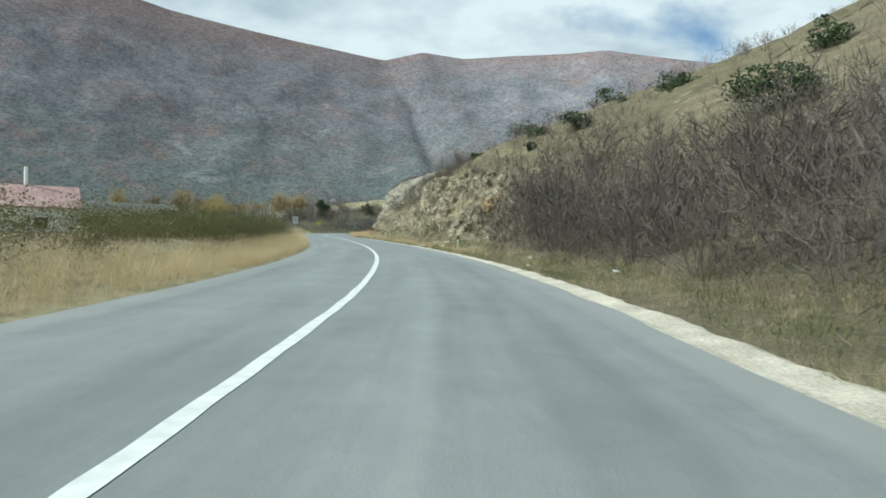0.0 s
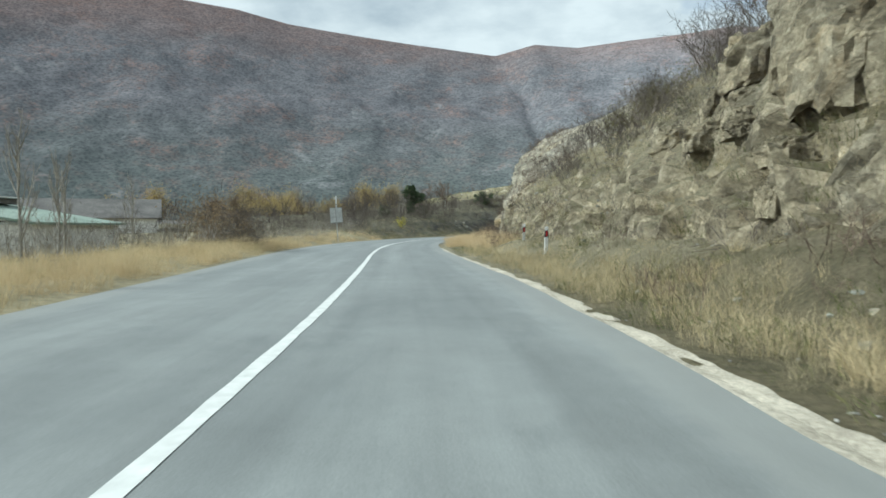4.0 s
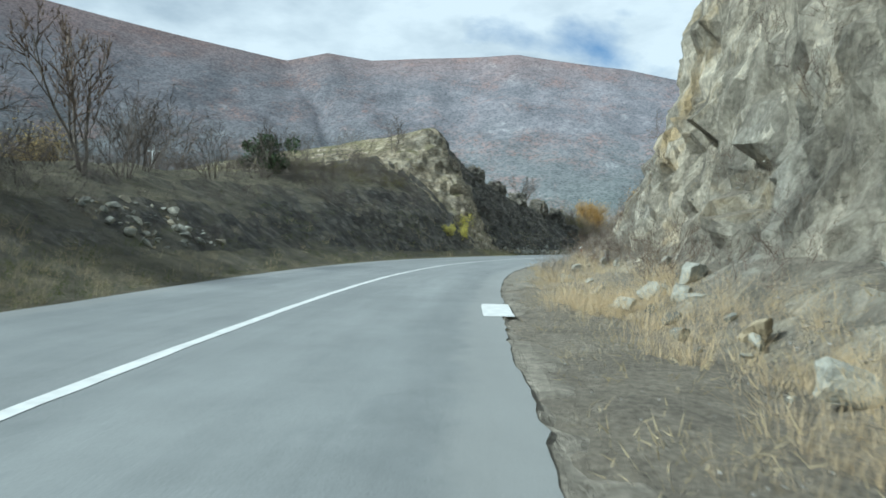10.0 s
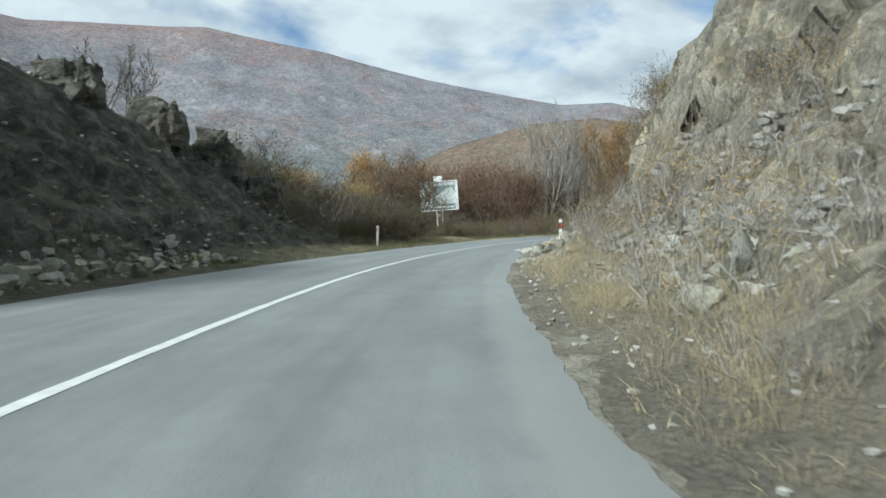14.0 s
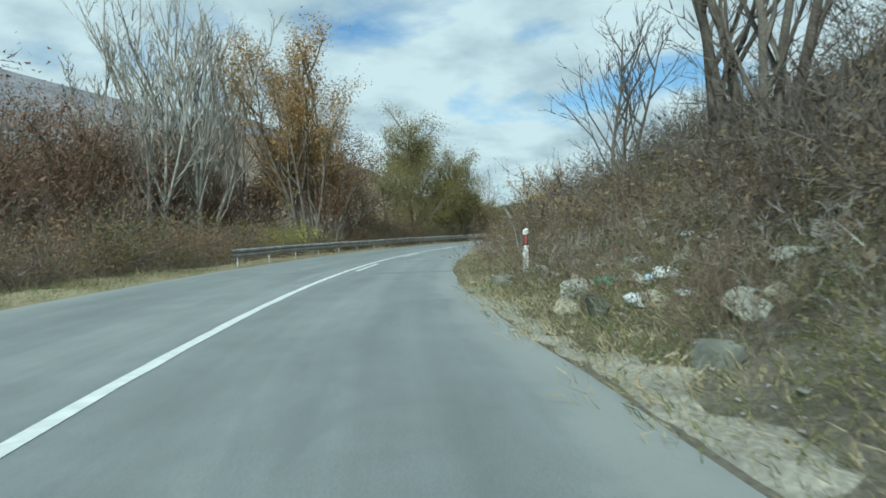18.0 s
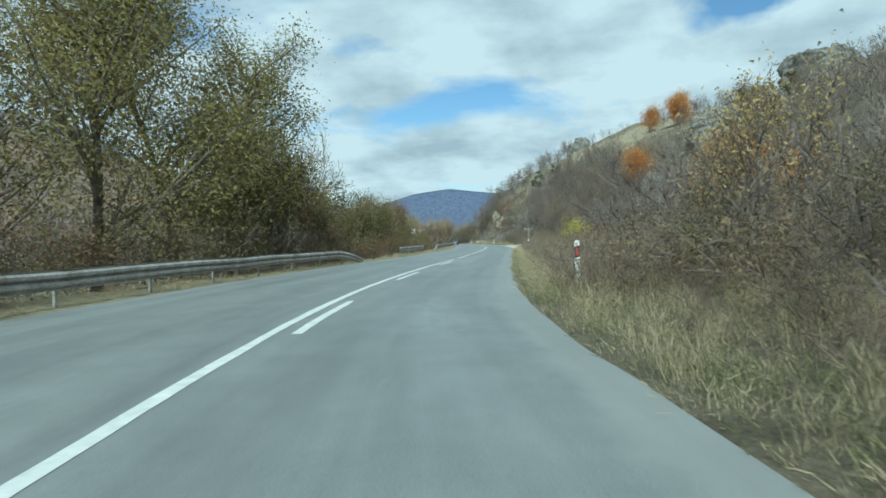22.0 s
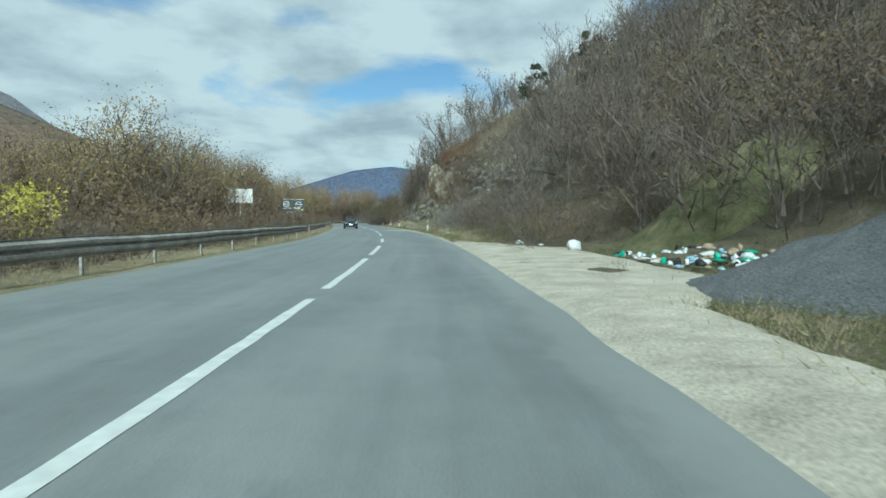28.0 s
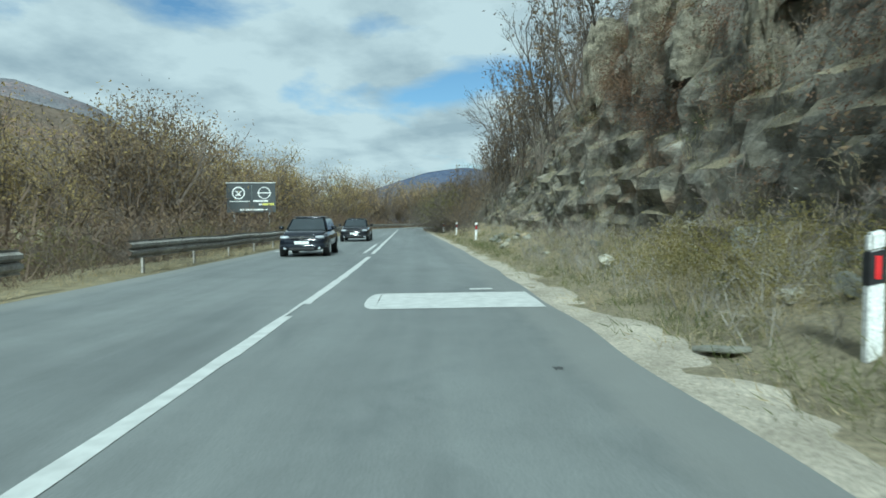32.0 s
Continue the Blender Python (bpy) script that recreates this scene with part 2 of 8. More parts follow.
# ---- materials ----
def material(name, rough=0.9, metal=0.0, spec=0.3):
    mat = bpy.data.materials.new(name)
    mat.use_nodes = True
    nt = mat.node_tree
    bsdf = nt.nodes["Principled BSDF"]
    bsdf.inputs["Roughness"].default_value, bsdf.inputs["Metallic"].default_value = rough, metal
    bsdf.inputs["Specular IOR Level"].default_value = spec
    return mat, nt, bsdf


def ramp(nt, fac, stops):
    node = nt.nodes.new("ShaderNodeValToRGB")
    els = node.color_ramp.elements
    while len(els) < len(stops):
        els.new(0.5)
    for el, (pos, col) in zip(els, stops):
        el.position, el.color = pos, (*col, 1)
    nt.links.new(fac, node.inputs[0])
    return node.outputs[0]


def noise_of(nt, scale, detail=6, rough=0.6, vec=None, distort=0.0):
    node = nt.nodes.new("ShaderNodeTexNoise")
    node.inputs["Scale"].default_value, node.inputs["Detail"].default_value = scale, detail
    node.inputs["Roughness"].default_value, node.inputs["Distortion"].default_value = rough, distort
    if vec is None:
        vec = place_of(nt)
    nt.links.new(vec, node.inputs["Vector"])
    return node.outputs[0]


def place_of(nt, stretch=None):
    """World place, stretched if asked for."""
    geo = nt.nodes.new("ShaderNodeNewGeometry")
    if stretch is None:
        return geo.outputs["Position"]
    mul = nt.nodes.new("ShaderNodeVectorMath")
    mul.operation = "MULTIPLY"
    mul.inputs[1].default_value = stretch
    nt.links.new(geo.outputs["Position"], mul.inputs[0])
    return mul.outputs[0]


def mix(nt, fac, a, b, mode="MIX"):
    node = nt.nodes.new("ShaderNodeMix")
    node.data_type, node.blend_type = "RGBA", mode
    for socket, value in ((node.inputs[0], fac), (node.inputs[6], a), (node.inputs[7], b)):
        if hasattr(value, "links"):
            nt.links.new(value, socket)
        elif isinstance(value, (int, float)):
            socket.default_value = value
        else:
            socket.default_value = (*value, 1)
    return node.outputs[2]


def bump(nt, bsdf, height, strength=0.5, distance=0.05):
    node = nt.nodes.new("ShaderNodeBump")
    node.inputs["Strength"].default_value, node.inputs["Distance"].default_value = strength, distance
    nt.links.new(height, node.inputs["Height"])
    nt.links.new(node.outputs[0], bsdf.inputs["Normal"])


def slope_of(nt, low, high):
    """0 on steep faces, 1 on level ground."""
    geo, sep = nt.nodes.new("ShaderNodeNewGeometry"), nt.nodes.new("ShaderNodeSeparateXYZ")
    nt.links.new(geo.outputs["Normal"], sep.inputs[0])
    m = nt.nodes.new("ShaderNodeMapRange")
    m.inputs["From Min"].default_value, m.inputs["From Max"].default_value = low, high
    nt.links.new(sep.outputs[2], m.inputs[0])
    return m.outputs[0]


def lane_of(nt, stretch):
    """Offset from the centre line and station, in metres, stretched."""
    uv, mul = nt.nodes.new("ShaderNodeUVMap"), nt.nodes.new("ShaderNodeVectorMath")
    uv.uv_map = "lane"
    mul.operation = "MULTIPLY"
    mul.inputs[1].default_value = stretch
    nt.links.new(uv.outputs[0], mul.inputs[0])
    return mul.outputs[0]


def asphalt_material():
    mat, nt, b = material("asphalt", 0.62, spec=0.5)
    big = ramp(nt, noise_of(nt, 1.0, 8, 0.62, lane_of(nt, (0.55, 0.09, 1)), 0.3), [(0.30, (0.148, 0.159, 0.157)), (0.70, (0.222, 0.234, 0.228))])
    streak = ramp(nt, noise_of(nt, 1.0, 6, 0.6, lane_of(nt, (1.5, 0.02, 1))), [(0.34, (0.86, 0.86, 0.86)), (0.66, (1.10, 1.10, 1.10))])
    col = mix(nt, 1.0, big, streak, "MULTIPLY")
    patch = ramp(nt, noise_of(nt, 0.8, 9, 0.72), [(0.30, (0.86, 0.86, 0.86)), (0.70, (1.12, 1.12, 1.12))])
    col = mix(nt, 1.0, col, patch, "MULTIPLY")
    fine = ramp(nt, noise_of(nt, 60, 3, 0.7), [(0.3, (0.75, 0.75, 0.75)), (0.7, (1.2, 1.2, 1.2))])
    col = mix(nt, 1.0, col, fine, "MULTIPLY")
    stain = ramp(nt, noise_of(nt, 1.0, 7, 0.7, lane_of(nt, (0.9, 0.32, 1)), 0.7), [(0.55, (0, 0, 0)), (0.72, (0.7, 0.7, 0.7))])
    col = mix(nt, stain, col, (0.128, 0.139, 0.139))
    # fine meandering cracks where the surface is worn
    vor = nt.nodes.new("ShaderNodeTexVoronoi")
    vor.feature = "DISTANCE_TO_EDGE"
    vor.inputs["Scale"].default_value = 0.55
    nt.links.new(mix(nt, 0.5, place_of(nt), noise_of(nt, 1.4, 5, 0.7), "ADD"), vor.inputs["Vector"])
    line = ramp(nt, vor.outputs["Distance"], [(0.0, (1, 1, 1)), (0.012, (0, 0, 0))])
    worn = ramp(nt, noise_of(nt, 0.21, 4, 0.6), [(0.60, (0, 0, 0)), (0.68, (0.7, 0.7, 0.7))])
    col = mix(nt, mix(nt, 1.0, line, worn, "MULTIPLY"), col, (0.06, 0.063, 0.064))
    # pale dust towards the edges
    uv, sep = nt.nodes.new("ShaderNodeUVMap"), nt.nodes.new("ShaderNodeSeparateXYZ")
    uv.uv_map = "edges"
    nt.links.new(uv.outputs[0], sep.inputs[0])
    near = nt.nodes.new("ShaderNodeMath")
    near.operation = "MINIMUM"
    nt.links.new(sep.outputs[0], near.inputs[0]); nt.links.new(sep.outputs[1], near.inputs[1])
    wob = nt.nodes.new("ShaderNodeMath")
    wob.operation = "MULTIPLY_ADD"
    wob.inputs[1].default_value = -0.9
    nt.links.new(noise_of(nt, 1.1, 6, 0.7), wob.inputs[0]); nt.links.new(near.outputs[0], wob.inputs[2])
    dust = ramp(nt, wob.outputs[0], [(0.0, (0.45, 0.45, 0.45)), (0.22, (0, 0, 0))])
    col = mix(nt, dust, col, (0.255, 0.258, 0.242))
    nt.links.new(col, b.inputs["Base Color"])
    bump(nt, b, noise_of(nt, 120, 2, 0.6), 0.25, 0.01)
    return mat


def two_tone(name, a, b_col, scale, rough=0.9, detail=6, fine=None, bump_by=0.0, spec=0.25, distort=0.0):
    mat, nt, b = material(name, rough, spec=spec)
    col = ramp(nt, noise_of(nt, scale, detail, 0.62, distort=distort), [(0.32, a), (0.68, b_col)])
    if fine:
        col = mix(nt, 1.0, col, ramp(nt, noise_of(nt, fine, 4, 0.7), [(0.3, (0.6, 0.6, 0.6)), (0.7, (1.35, 1.35, 1.35))]), "MULTIPLY")
    nt.links.new(col, b.inputs["Base Color"])
    if bump_by:
        bump(nt, b, noise_of(nt, fine or scale * 5, 5, 0.7), bump_by, 0.06)
    return mat


def rock_material(name, dark, mid, light, grass_a, grass_b, rust=(0.30, 0.20, 0.11), low=0.55, high=0.8, rust_at=0.6, tall=1.6):
    """Broken rock on steep faces, thin dry grass and soil on ledges and gentle ground."""
    mat, nt, b = material(name, 0.92, spec=0.2)
    vec = place_of(nt, (1.0, 1.0, tall))
    col = ramp(nt, noise_of(nt, 0.9, 8, 0.68, vec, 0.4), [(0.28, dark), (0.5, mid), (0.72, light)])
    stain = ramp(nt, noise_of(nt, 0.33, 6, 0.7, distort=0.8), [(rust_at, (0, 0, 0)), (rust_at + 0.16, (0.75, 0.75, 0.75))])
    col = mix(nt, stain, col, rust)
    vor = nt.nodes.new("ShaderNodeTexVoronoi")
    vor.feature = "DISTANCE_TO_EDGE"
    vor.inputs["Scale"].default_value = 1.3
    wob = mix(nt, 0.9, vec, noise_of(nt, 1.1, 6, 0.66, vec), "ADD")
    nt.links.new(wob, vor.inputs["Vector"])
    crack = ramp(nt, vor.outputs["Distance"], [(0.0, (0.30, 0.29, 0.27)), (0.05, (1, 1, 1))])
    col = mix(nt, 0.32, col, crack, "MULTIPLY")
    cell = nt.nodes.new("ShaderNodeTexVoronoi")
    cell.inputs["Scale"].default_value = 2.3
    nt.links.new(mix(nt, 0.8, vec, noise_of(nt, 1.7, 6, 0.68, vec), "ADD"), cell.inputs["Vector"])
    tone = nt.nodes.new("ShaderNodeSeparateColor")
    nt.links.new(cell.outputs["Color"], tone.inputs[0])
    col = mix(nt, 1.0, col, ramp(nt, tone.outputs[0], [(0.0, (0.62, 0.62, 0.62)), (1.0, (1.28, 1.27, 1.25))]), "MULTIPLY")
    grain = ramp(nt, noise_of(nt, 9, 5, 0.7), [(0.3, (0.7, 0.7, 0.7)), (0.7, (1.25, 1.25, 1.25))])
    col = mix(nt, 1.0, col, grain, "MULTIPLY")
    broad = ramp(nt, noise_of(nt, 0.16, 5, 0.66, vec, 0.5), [(0.34, (0.78, 0.80, 0.81)), (0.64, (1.20, 1.17, 1.10))])
    col = mix(nt, 1.0, col, broad, "MULTIPLY")
    grass = ramp(nt, noise_of(nt, 0.7, 7, 0.7), [(0.3, grass_a), (0.7, grass_b)])
    grass = mix(nt, 1.0, grass, ramp(nt, noise_of(nt, 14, 4, 0.7), [(0.3, (0.6, 0.6, 0.6)), (0.7, (1.35, 1.35, 1.35))]), "MULTIPLY")
    fac = nt.nodes.new("ShaderNodeMath")
    fac.operation = "ADD"
    jag = nt.nodes.new("ShaderNodeMapRange")
    jag.inputs["To Min"].default_value, jag.inputs["To Max"].default_value = -0.45, 0.45
    nt.links.new(noise_of(nt, 1.6, 5, 0.7), jag.inputs[0])
    nt.links.new(slope_of(nt, low, high), fac.inputs[0])
    nt.links.new(jag.outputs[0], fac.inputs[1])
    fac.use_clamp = True
    col = mix(nt, fac.outputs[0], col, grass)
    nt.links.new(col, b.inputs["Base Color"])
    step = nt.nodes.new("ShaderNodeMath")
    step.operation = "MULTIPLY_ADD"
    step.inputs[1].default_value = 0.35
    nt.links.new(tone.outputs[1], step.inputs[0])
    nt.links.new(noise_of(nt, 3.5, 9, 0.74, vec), step.inputs[2])
    bump(nt, b, step.outputs[0], 1.0 if tall < 2 else 0.55, 0.35)
    return mat


ASPHALT = asphalt_material()
PAINT = two_tone("road_paint", (0.47, 0.48, 0.465), (0.62, 0.63, 0.61), 5.0, 0.7, detail=8)
FADED = two_tone("faded_paint", (0.185, 0.197, 0.193), (0.255, 0.267, 0.26), 4.0, 0.8, fine=20)
TAR = two_tone("tar", (0.05, 0.052, 0.053), (0.09, 0.093, 0.093), 2.0, 0.75)
PATCHED = two_tone("patched_asphalt", (0.162, 0.173, 0.171), (0.190, 0.202, 0.198), 0.8, 0.65, fine=50)
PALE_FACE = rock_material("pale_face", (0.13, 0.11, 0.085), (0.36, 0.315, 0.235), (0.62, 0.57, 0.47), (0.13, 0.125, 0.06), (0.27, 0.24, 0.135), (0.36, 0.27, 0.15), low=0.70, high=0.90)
GRAVEL = two_tone("pale_gravel", (0.36, 0.325, 0.26), (0.57, 0.52, 0.425), 1.1, 0.95, fine=26, bump_by=0.6)
DUST = two_tone("pale_dust", (0.20, 0.187, 0.155), (0.37, 0.345, 0.285), 1.8, 0.95, detail=10, fine=18, bump_by=0.7)
DIRT = two_tone("stony_dirt", (0.13, 0.117, 0.092), (0.29, 0.266, 0.215), 2.6, 0.95, detail=10, fine=16, bump_by=0.8)
FIELD = two_tone("dry_meadow", (0.15, 0.132, 0.08), (0.29, 0.25, 0.155), 0.12, 0.95, fine=3.0, bump_by=0.5)
ROCK_PALE = rock_material("pale_rock", (0.115, 0.10, 0.075), (0.37, 0.325, 0.24), (0.64, 0.575, 0.45), (0.12, 0.108, 0.062), (0.26, 0.222, 0.14), (0.36, 0.25, 0.13), low=0.50, high=0.74, rust_at=0.57)
ROCK_CLIFF = rock_material("cliff_rock", (0.14, 0.132, 0.112), (0.385, 0.36, 0.30), (0.66, 0.62, 0.52), (0.20, 0.18, 0.145), (0.36, 0.32, 0.25), (0.45, 0.35, 0.19), low=0.75, high=0.95, rust_at=0.52, tall=0.55)
ROCK_DARK = rock_material("dark_rock", (0.085, 0.080, 0.069), (0.215, 0.203, 0.176), (0.45, 0.43, 0.38), (0.19, 0.168, 0.112), (0.38, 0.33, 0.225), (0.30, 0.19, 0.11), low=0.5, high=0.8, rust_at=0.55, tall=2.0)
ROCK_GRASSY = rock_material("grassy_cutting", (0.115, 0.10, 0.075), (0.37, 0.325, 0.24), (0.64, 0.575, 0.45), (0.17, 0.152, 0.10), (0.34, 0.30, 0.20), (0.36, 0.25, 0.13), low=0.34, high=0.58, rust_at=0.6)
# dark soil; the steep tones also carry the slope's shade in the colour
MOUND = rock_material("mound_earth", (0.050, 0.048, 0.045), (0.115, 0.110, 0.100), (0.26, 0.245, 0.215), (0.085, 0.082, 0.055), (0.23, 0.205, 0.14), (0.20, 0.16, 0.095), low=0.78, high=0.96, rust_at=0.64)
SLOPE = rock_material("brush_slope", (0.10, 0.095, 0.083), (0.20, 0.185, 0.15), (0.40, 0.38, 0.33), (0.14, 0.122, 0.08), (0.30, 0.255, 0.175), low=0.35, high=0.6)
GRASSY = rock_material("grassy_slope", (0.14, 0.13, 0.10), (0.26, 0.235, 0.18), (0.38, 0.35, 0.28), (0.15, 0.128, 0.078), (0.33, 0.278, 0.182), low=0.2, high=0.45)

# ---- road ----
def strip(name, s0, s1, left, right, z, mat, step=1.0, rag=0.0, cols=2, seed=3):
    """A sheet along the road between two offsets, which may be numbers or functions of the station."""
    n = max(2, int(round((s1 - s0) / step)) + 1)
    s = np.linspace(s0, s1, n)
    lo = left(s) if callable(left) else np.full(n, float(left))
    hi = right(s) if callable(right) else np.full(n, float(right))
    if rag:
        lo = lo + rag * vnoise(np.stack([s * 1.7, 0 * s, 0 * s], 1), seed)
        hi = hi + rag * vnoise(np.stack([s * 1.7, 0 * s + 9, 0 * s], 1), seed)
    w = np.linspace(0, 1, cols)[None]
    o = lo[:, None] * (1 - w) + hi[:, None] * w
    x, y = at(np.repeat(s, cols), o.ravel())
    zz = z(np.repeat(s, cols), o.ravel()) if callable(z) else np.full(n * cols, float(z))
    me = mesh_of(name, np.stack([x, y, zz], 1), grid_faces(n, cols)[:, ::-1])
    return put(name, me, mat)


ROAD_END = S_END - 1
road = strip("road", 0, ROAD_END, lambda s: EDGE_L(s), lambda s: EDGE_R(s) + 0.06 * vnoise(np.stack([s * 0.45, s * 0, s * 0], 1), 5)
             + 0.035 * vnoise(np.stack([s * 5.1, s * 0, s * 0], 1), 6) * ((s > 195) & (s < 300)), 0.0, ASPHALT, 0.25, cols=9)
rs = np.repeat(np.linspace(0, ROAD_END, len(road.data.vertices) // 9), 9)
rw = np.tile(np.linspace(0, 1, 9), len(rs) // 9)
ro = EDGE_L(rs) * (1 - rw) + EDGE_R(rs) * rw
loop_at = np.zeros(len(road.data.loops), np.int32)
road.data.loops.foreach_get("vertex_index", loop_at)
for layer_name, pair in (("lane", np.stack([ro, rs], 1)), ("edges", np.stack([EDGE_R(rs) - ro, ro - EDGE_L(rs)], 1))):
    road.data.uv_layers.new(name=layer_name).data.foreach_set("uv", pair[loop_at].astype(np.float32).ravel())
solid = road.modifiers.new("thickness", "SOLIDIFY")
solid.thickness, solid.offset = 0.09, -1
tagged(road, "worn grey two-lane asphalt road with stains and broken edges", "road", kind="structure")


def marking(name, s0, s1, o, width, mat=PAINT, label="", z=0.005):
    mid = (lambda s: o + np.interp(s, [0, 72, 82, 96], [0.16, 0.16, 0.05, 0.0])) if name == "centre_line" else (lambda s: o + 0 * s)
    ob = strip(name, s0, s1, lambda s: mid(s) - width / 2, lambda s: mid(s) + width / 2, z, mat, 0.5, 0.012, seed=int(s0 * 7) % 97)
    ob.parent = road
    return tagged(ob, label) if label else ob


marking("centre_line", 0, 428.7, 0.0, 0.155, label="solid white painted centre line")
for n in range(6):
    marking("dash", 357.7 + 12.4 * n, 362.7 + 12.4 * n, 0.36, 0.15)
for a, b in ((431.3, 441.5), (443.1, 453.0), (454.4, 464), (465.5, 475.7), (476.8, 485.8), (487.3, 496.4), (498.6, 506.5), (511.3, 518.0),
             (524.8, 532.3), (536.2, 547.7), (549.0, 562.4), (564.6, 640)):
    marking("dash", a, b, 0.05, 0.16)
marking("thin_line", 547.7, 549.0, 0.0, 0.05)
marking("dash", 565.4, 575.5, -0.3, 0.15)
for a, b, l, r in ((548.3, 550.3, 1.12, 3.5), (313.5, 315.2, 2.92, 3.85), (230.4, 232.6, 3.25, 3.75), (567.5, 569.5, -4.2, -1.9), (550.75, 551.0, 2.6, 3.0)):
    marking("painted_bar", a, b, (l + r) / 2, r - l, label="white painted block across the lane")
u = np.linspace(0, math.pi, 13)
x, y = at(549.3 + 1.0 * np.cos(u), 1.122 - 0.2 * np.sin(u) ** 0.7)
put("rounded_end", mesh_of("rounded_end", np.stack([x, y, np.full(13, 0.005)], 1), np.stack([np.zeros(11, int), np.arange(1, 12), np.arange(2, 13)], 1)), PAINT, road)
for a, b, o, w in ((352.5, 357, -0.5, 0.22), (363.0, 363.6, -2.9, 1.2), (417.4, 417.8, 1.05, 1.1)):
    marking("faded_mark", a, b, o, w, FADED, "worn old paint mark")
for a, b, l, r in ((355.6, 356.4, 1.2, 3.55), (363.4, 364.3, 1.4, 3.5)):
    marking("repair_patch", a, b, (l + r) / 2, r - l, PATCHED, "darker strip of repaired asphalt", 0.003)

# tarred cracks, old repairs and a manhole lid's patch
for a, w, l, r in ((357.6, 0.07, -4.8, -0.3), (353.15, 0.05, 1.0, 1.8), (353.0, 0.06, 2.7, 3.6), (352.9, 0.04, 2.0, 2.3), (318.5, 0.05, -1.2, -0.6), (331, 0.06, 1.0, 1.3), (385.5, 0.35, -3.8, -3.2),
                   (433.3, 0.22, 2.95, 3.35), (458, 0.3, 1.2, 1.45), (314.2, 0.05, 2.3, 2.9), (246.5, 0.05, 2.2, 2.9), (243.8, 0.06, 2.5, 3.3), (241.5, 0.1, 2.0, 2.6), (381.5, 0.2, 0.4, 0.6)):
    n = max(4, int((r - l) * 8))
    o = np.linspace(l, r, n)
    mid = a + 0.05 * vnoise(np.stack([o * 3, o * 0 + a, o * 0], 1), 8)
    half = 0.5 * w * (0.55 + 0.45 * vnoise(np.stack([o * 6, o * 0 + a, o * 0], 1), 9)) * np.sin(np.linspace(0.15, math.pi - 0.15, n)) ** 0.4
    S = np.concatenate([mid - half, mid + half])
    x, y = at(S, np.tile(o, 2))
    k = np.arange(n - 1)
    put("crack", mesh_of("crack", np.stack([x, y, np.full(2 * n, 0.004)], 1), np.stack([k, k + 1, n + k + 1, n + k], 1)), TAR, road)
for k, (s0, o0) in enumerate(((246, 3.0), (248, 2.7), (270.5, 3.7), (271.6, 3.6), (273, 3.75), (544.4, 2.9))):
    a = np.linspace(0, 2 * math.pi, 15)[:-1]
    rad = 0.10 + 0.08 * vnoise(np.stack([np.cos(a) * 1.7 + k * 3, np.sin(a) * 1.7, a * 0], 1), 12) + 0.04 * vnoise(np.stack([np.cos(a) * 5 + k, np.sin(a) * 5, a * 0], 1), 13)
    x, y = at(s0 + rad * np.cos(a) * 0.8, o0 + rad * np.sin(a) * 0.45)
    put("scuffed_spot", mesh_of("scuffed_spot", np.stack([x, y, np.full(14, 0.003)], 1), np.stack([np.zeros(12, int), np.arange(1, 13), np.arange(2, 14)], 1)), TAR, road)

# ---- the lie of the land beside the road ----
# each row: station, then (offset, height) from the verge outwards
RIGHT_LAND = [
    (0, (6, .0), (8, .3), (11, 1.2), (15, 3.2), (24, 9), (40, 19), (75, 42)),
    (92, (6, .0), (8, .3), (10.5, 1.2), (14, 3.2), (22, 8.5), (40, 20), (75, 44)),
    (104, (6, .0), (7.8, .6), (9.2, 2.0), (10.3, 4.0), (15, 7.5), (38, 21), (75, 45)),
    (114, (6, .0), (8, .9), (9.3, 2.6), (10.4, 5.6), (15, 8.6), (36, 18.5), (75, 37)),
    (134, (6, .0), (8, .9), (9.4, 4.0), (11.2, 7.4), (16, 10.8), (34, 18.5), (75, 36)),
    (146, (6, .0), (8.2, .8), (9.6, 3.4), (11.6, 5.9), (18, 11), (34, 18.5), (75, 35)),
    (165, (6, .0), (8.2, .6), (9.4, 2.2), (11.0, 3.8), (16, 7.4), (34, 17), (75, 35)),
    (184, (6, .0), (8.3, .9), (9.3, 3.0), (10.6, 4.6), (14, 6.6), (32, 14.5), (75, 36)),
    (200, (6, .0), (8.3, 1.0), (9.2, 4.4), (10.5, 8.6), (13, 10.5), (26, 15.5), (75, 36)),
    (208, (6, .0), (8.1, 1.0), (8.8, 5.5), (9.8, 9.5), (12.5, 11.5), (26, 16), (75, 36)),
    (240, (6, .0), (8.1, 1.1), (8.9, 5.0), (10.2, 9.8), (13, 12.5), (26, 18), (75, 37)),
    (252, (6, .0), (8.0, 1.1), (9.8, 3.6), (11.3, 7.0), (14.5, 12.5), (26, 18.5), (75, 37)),
]
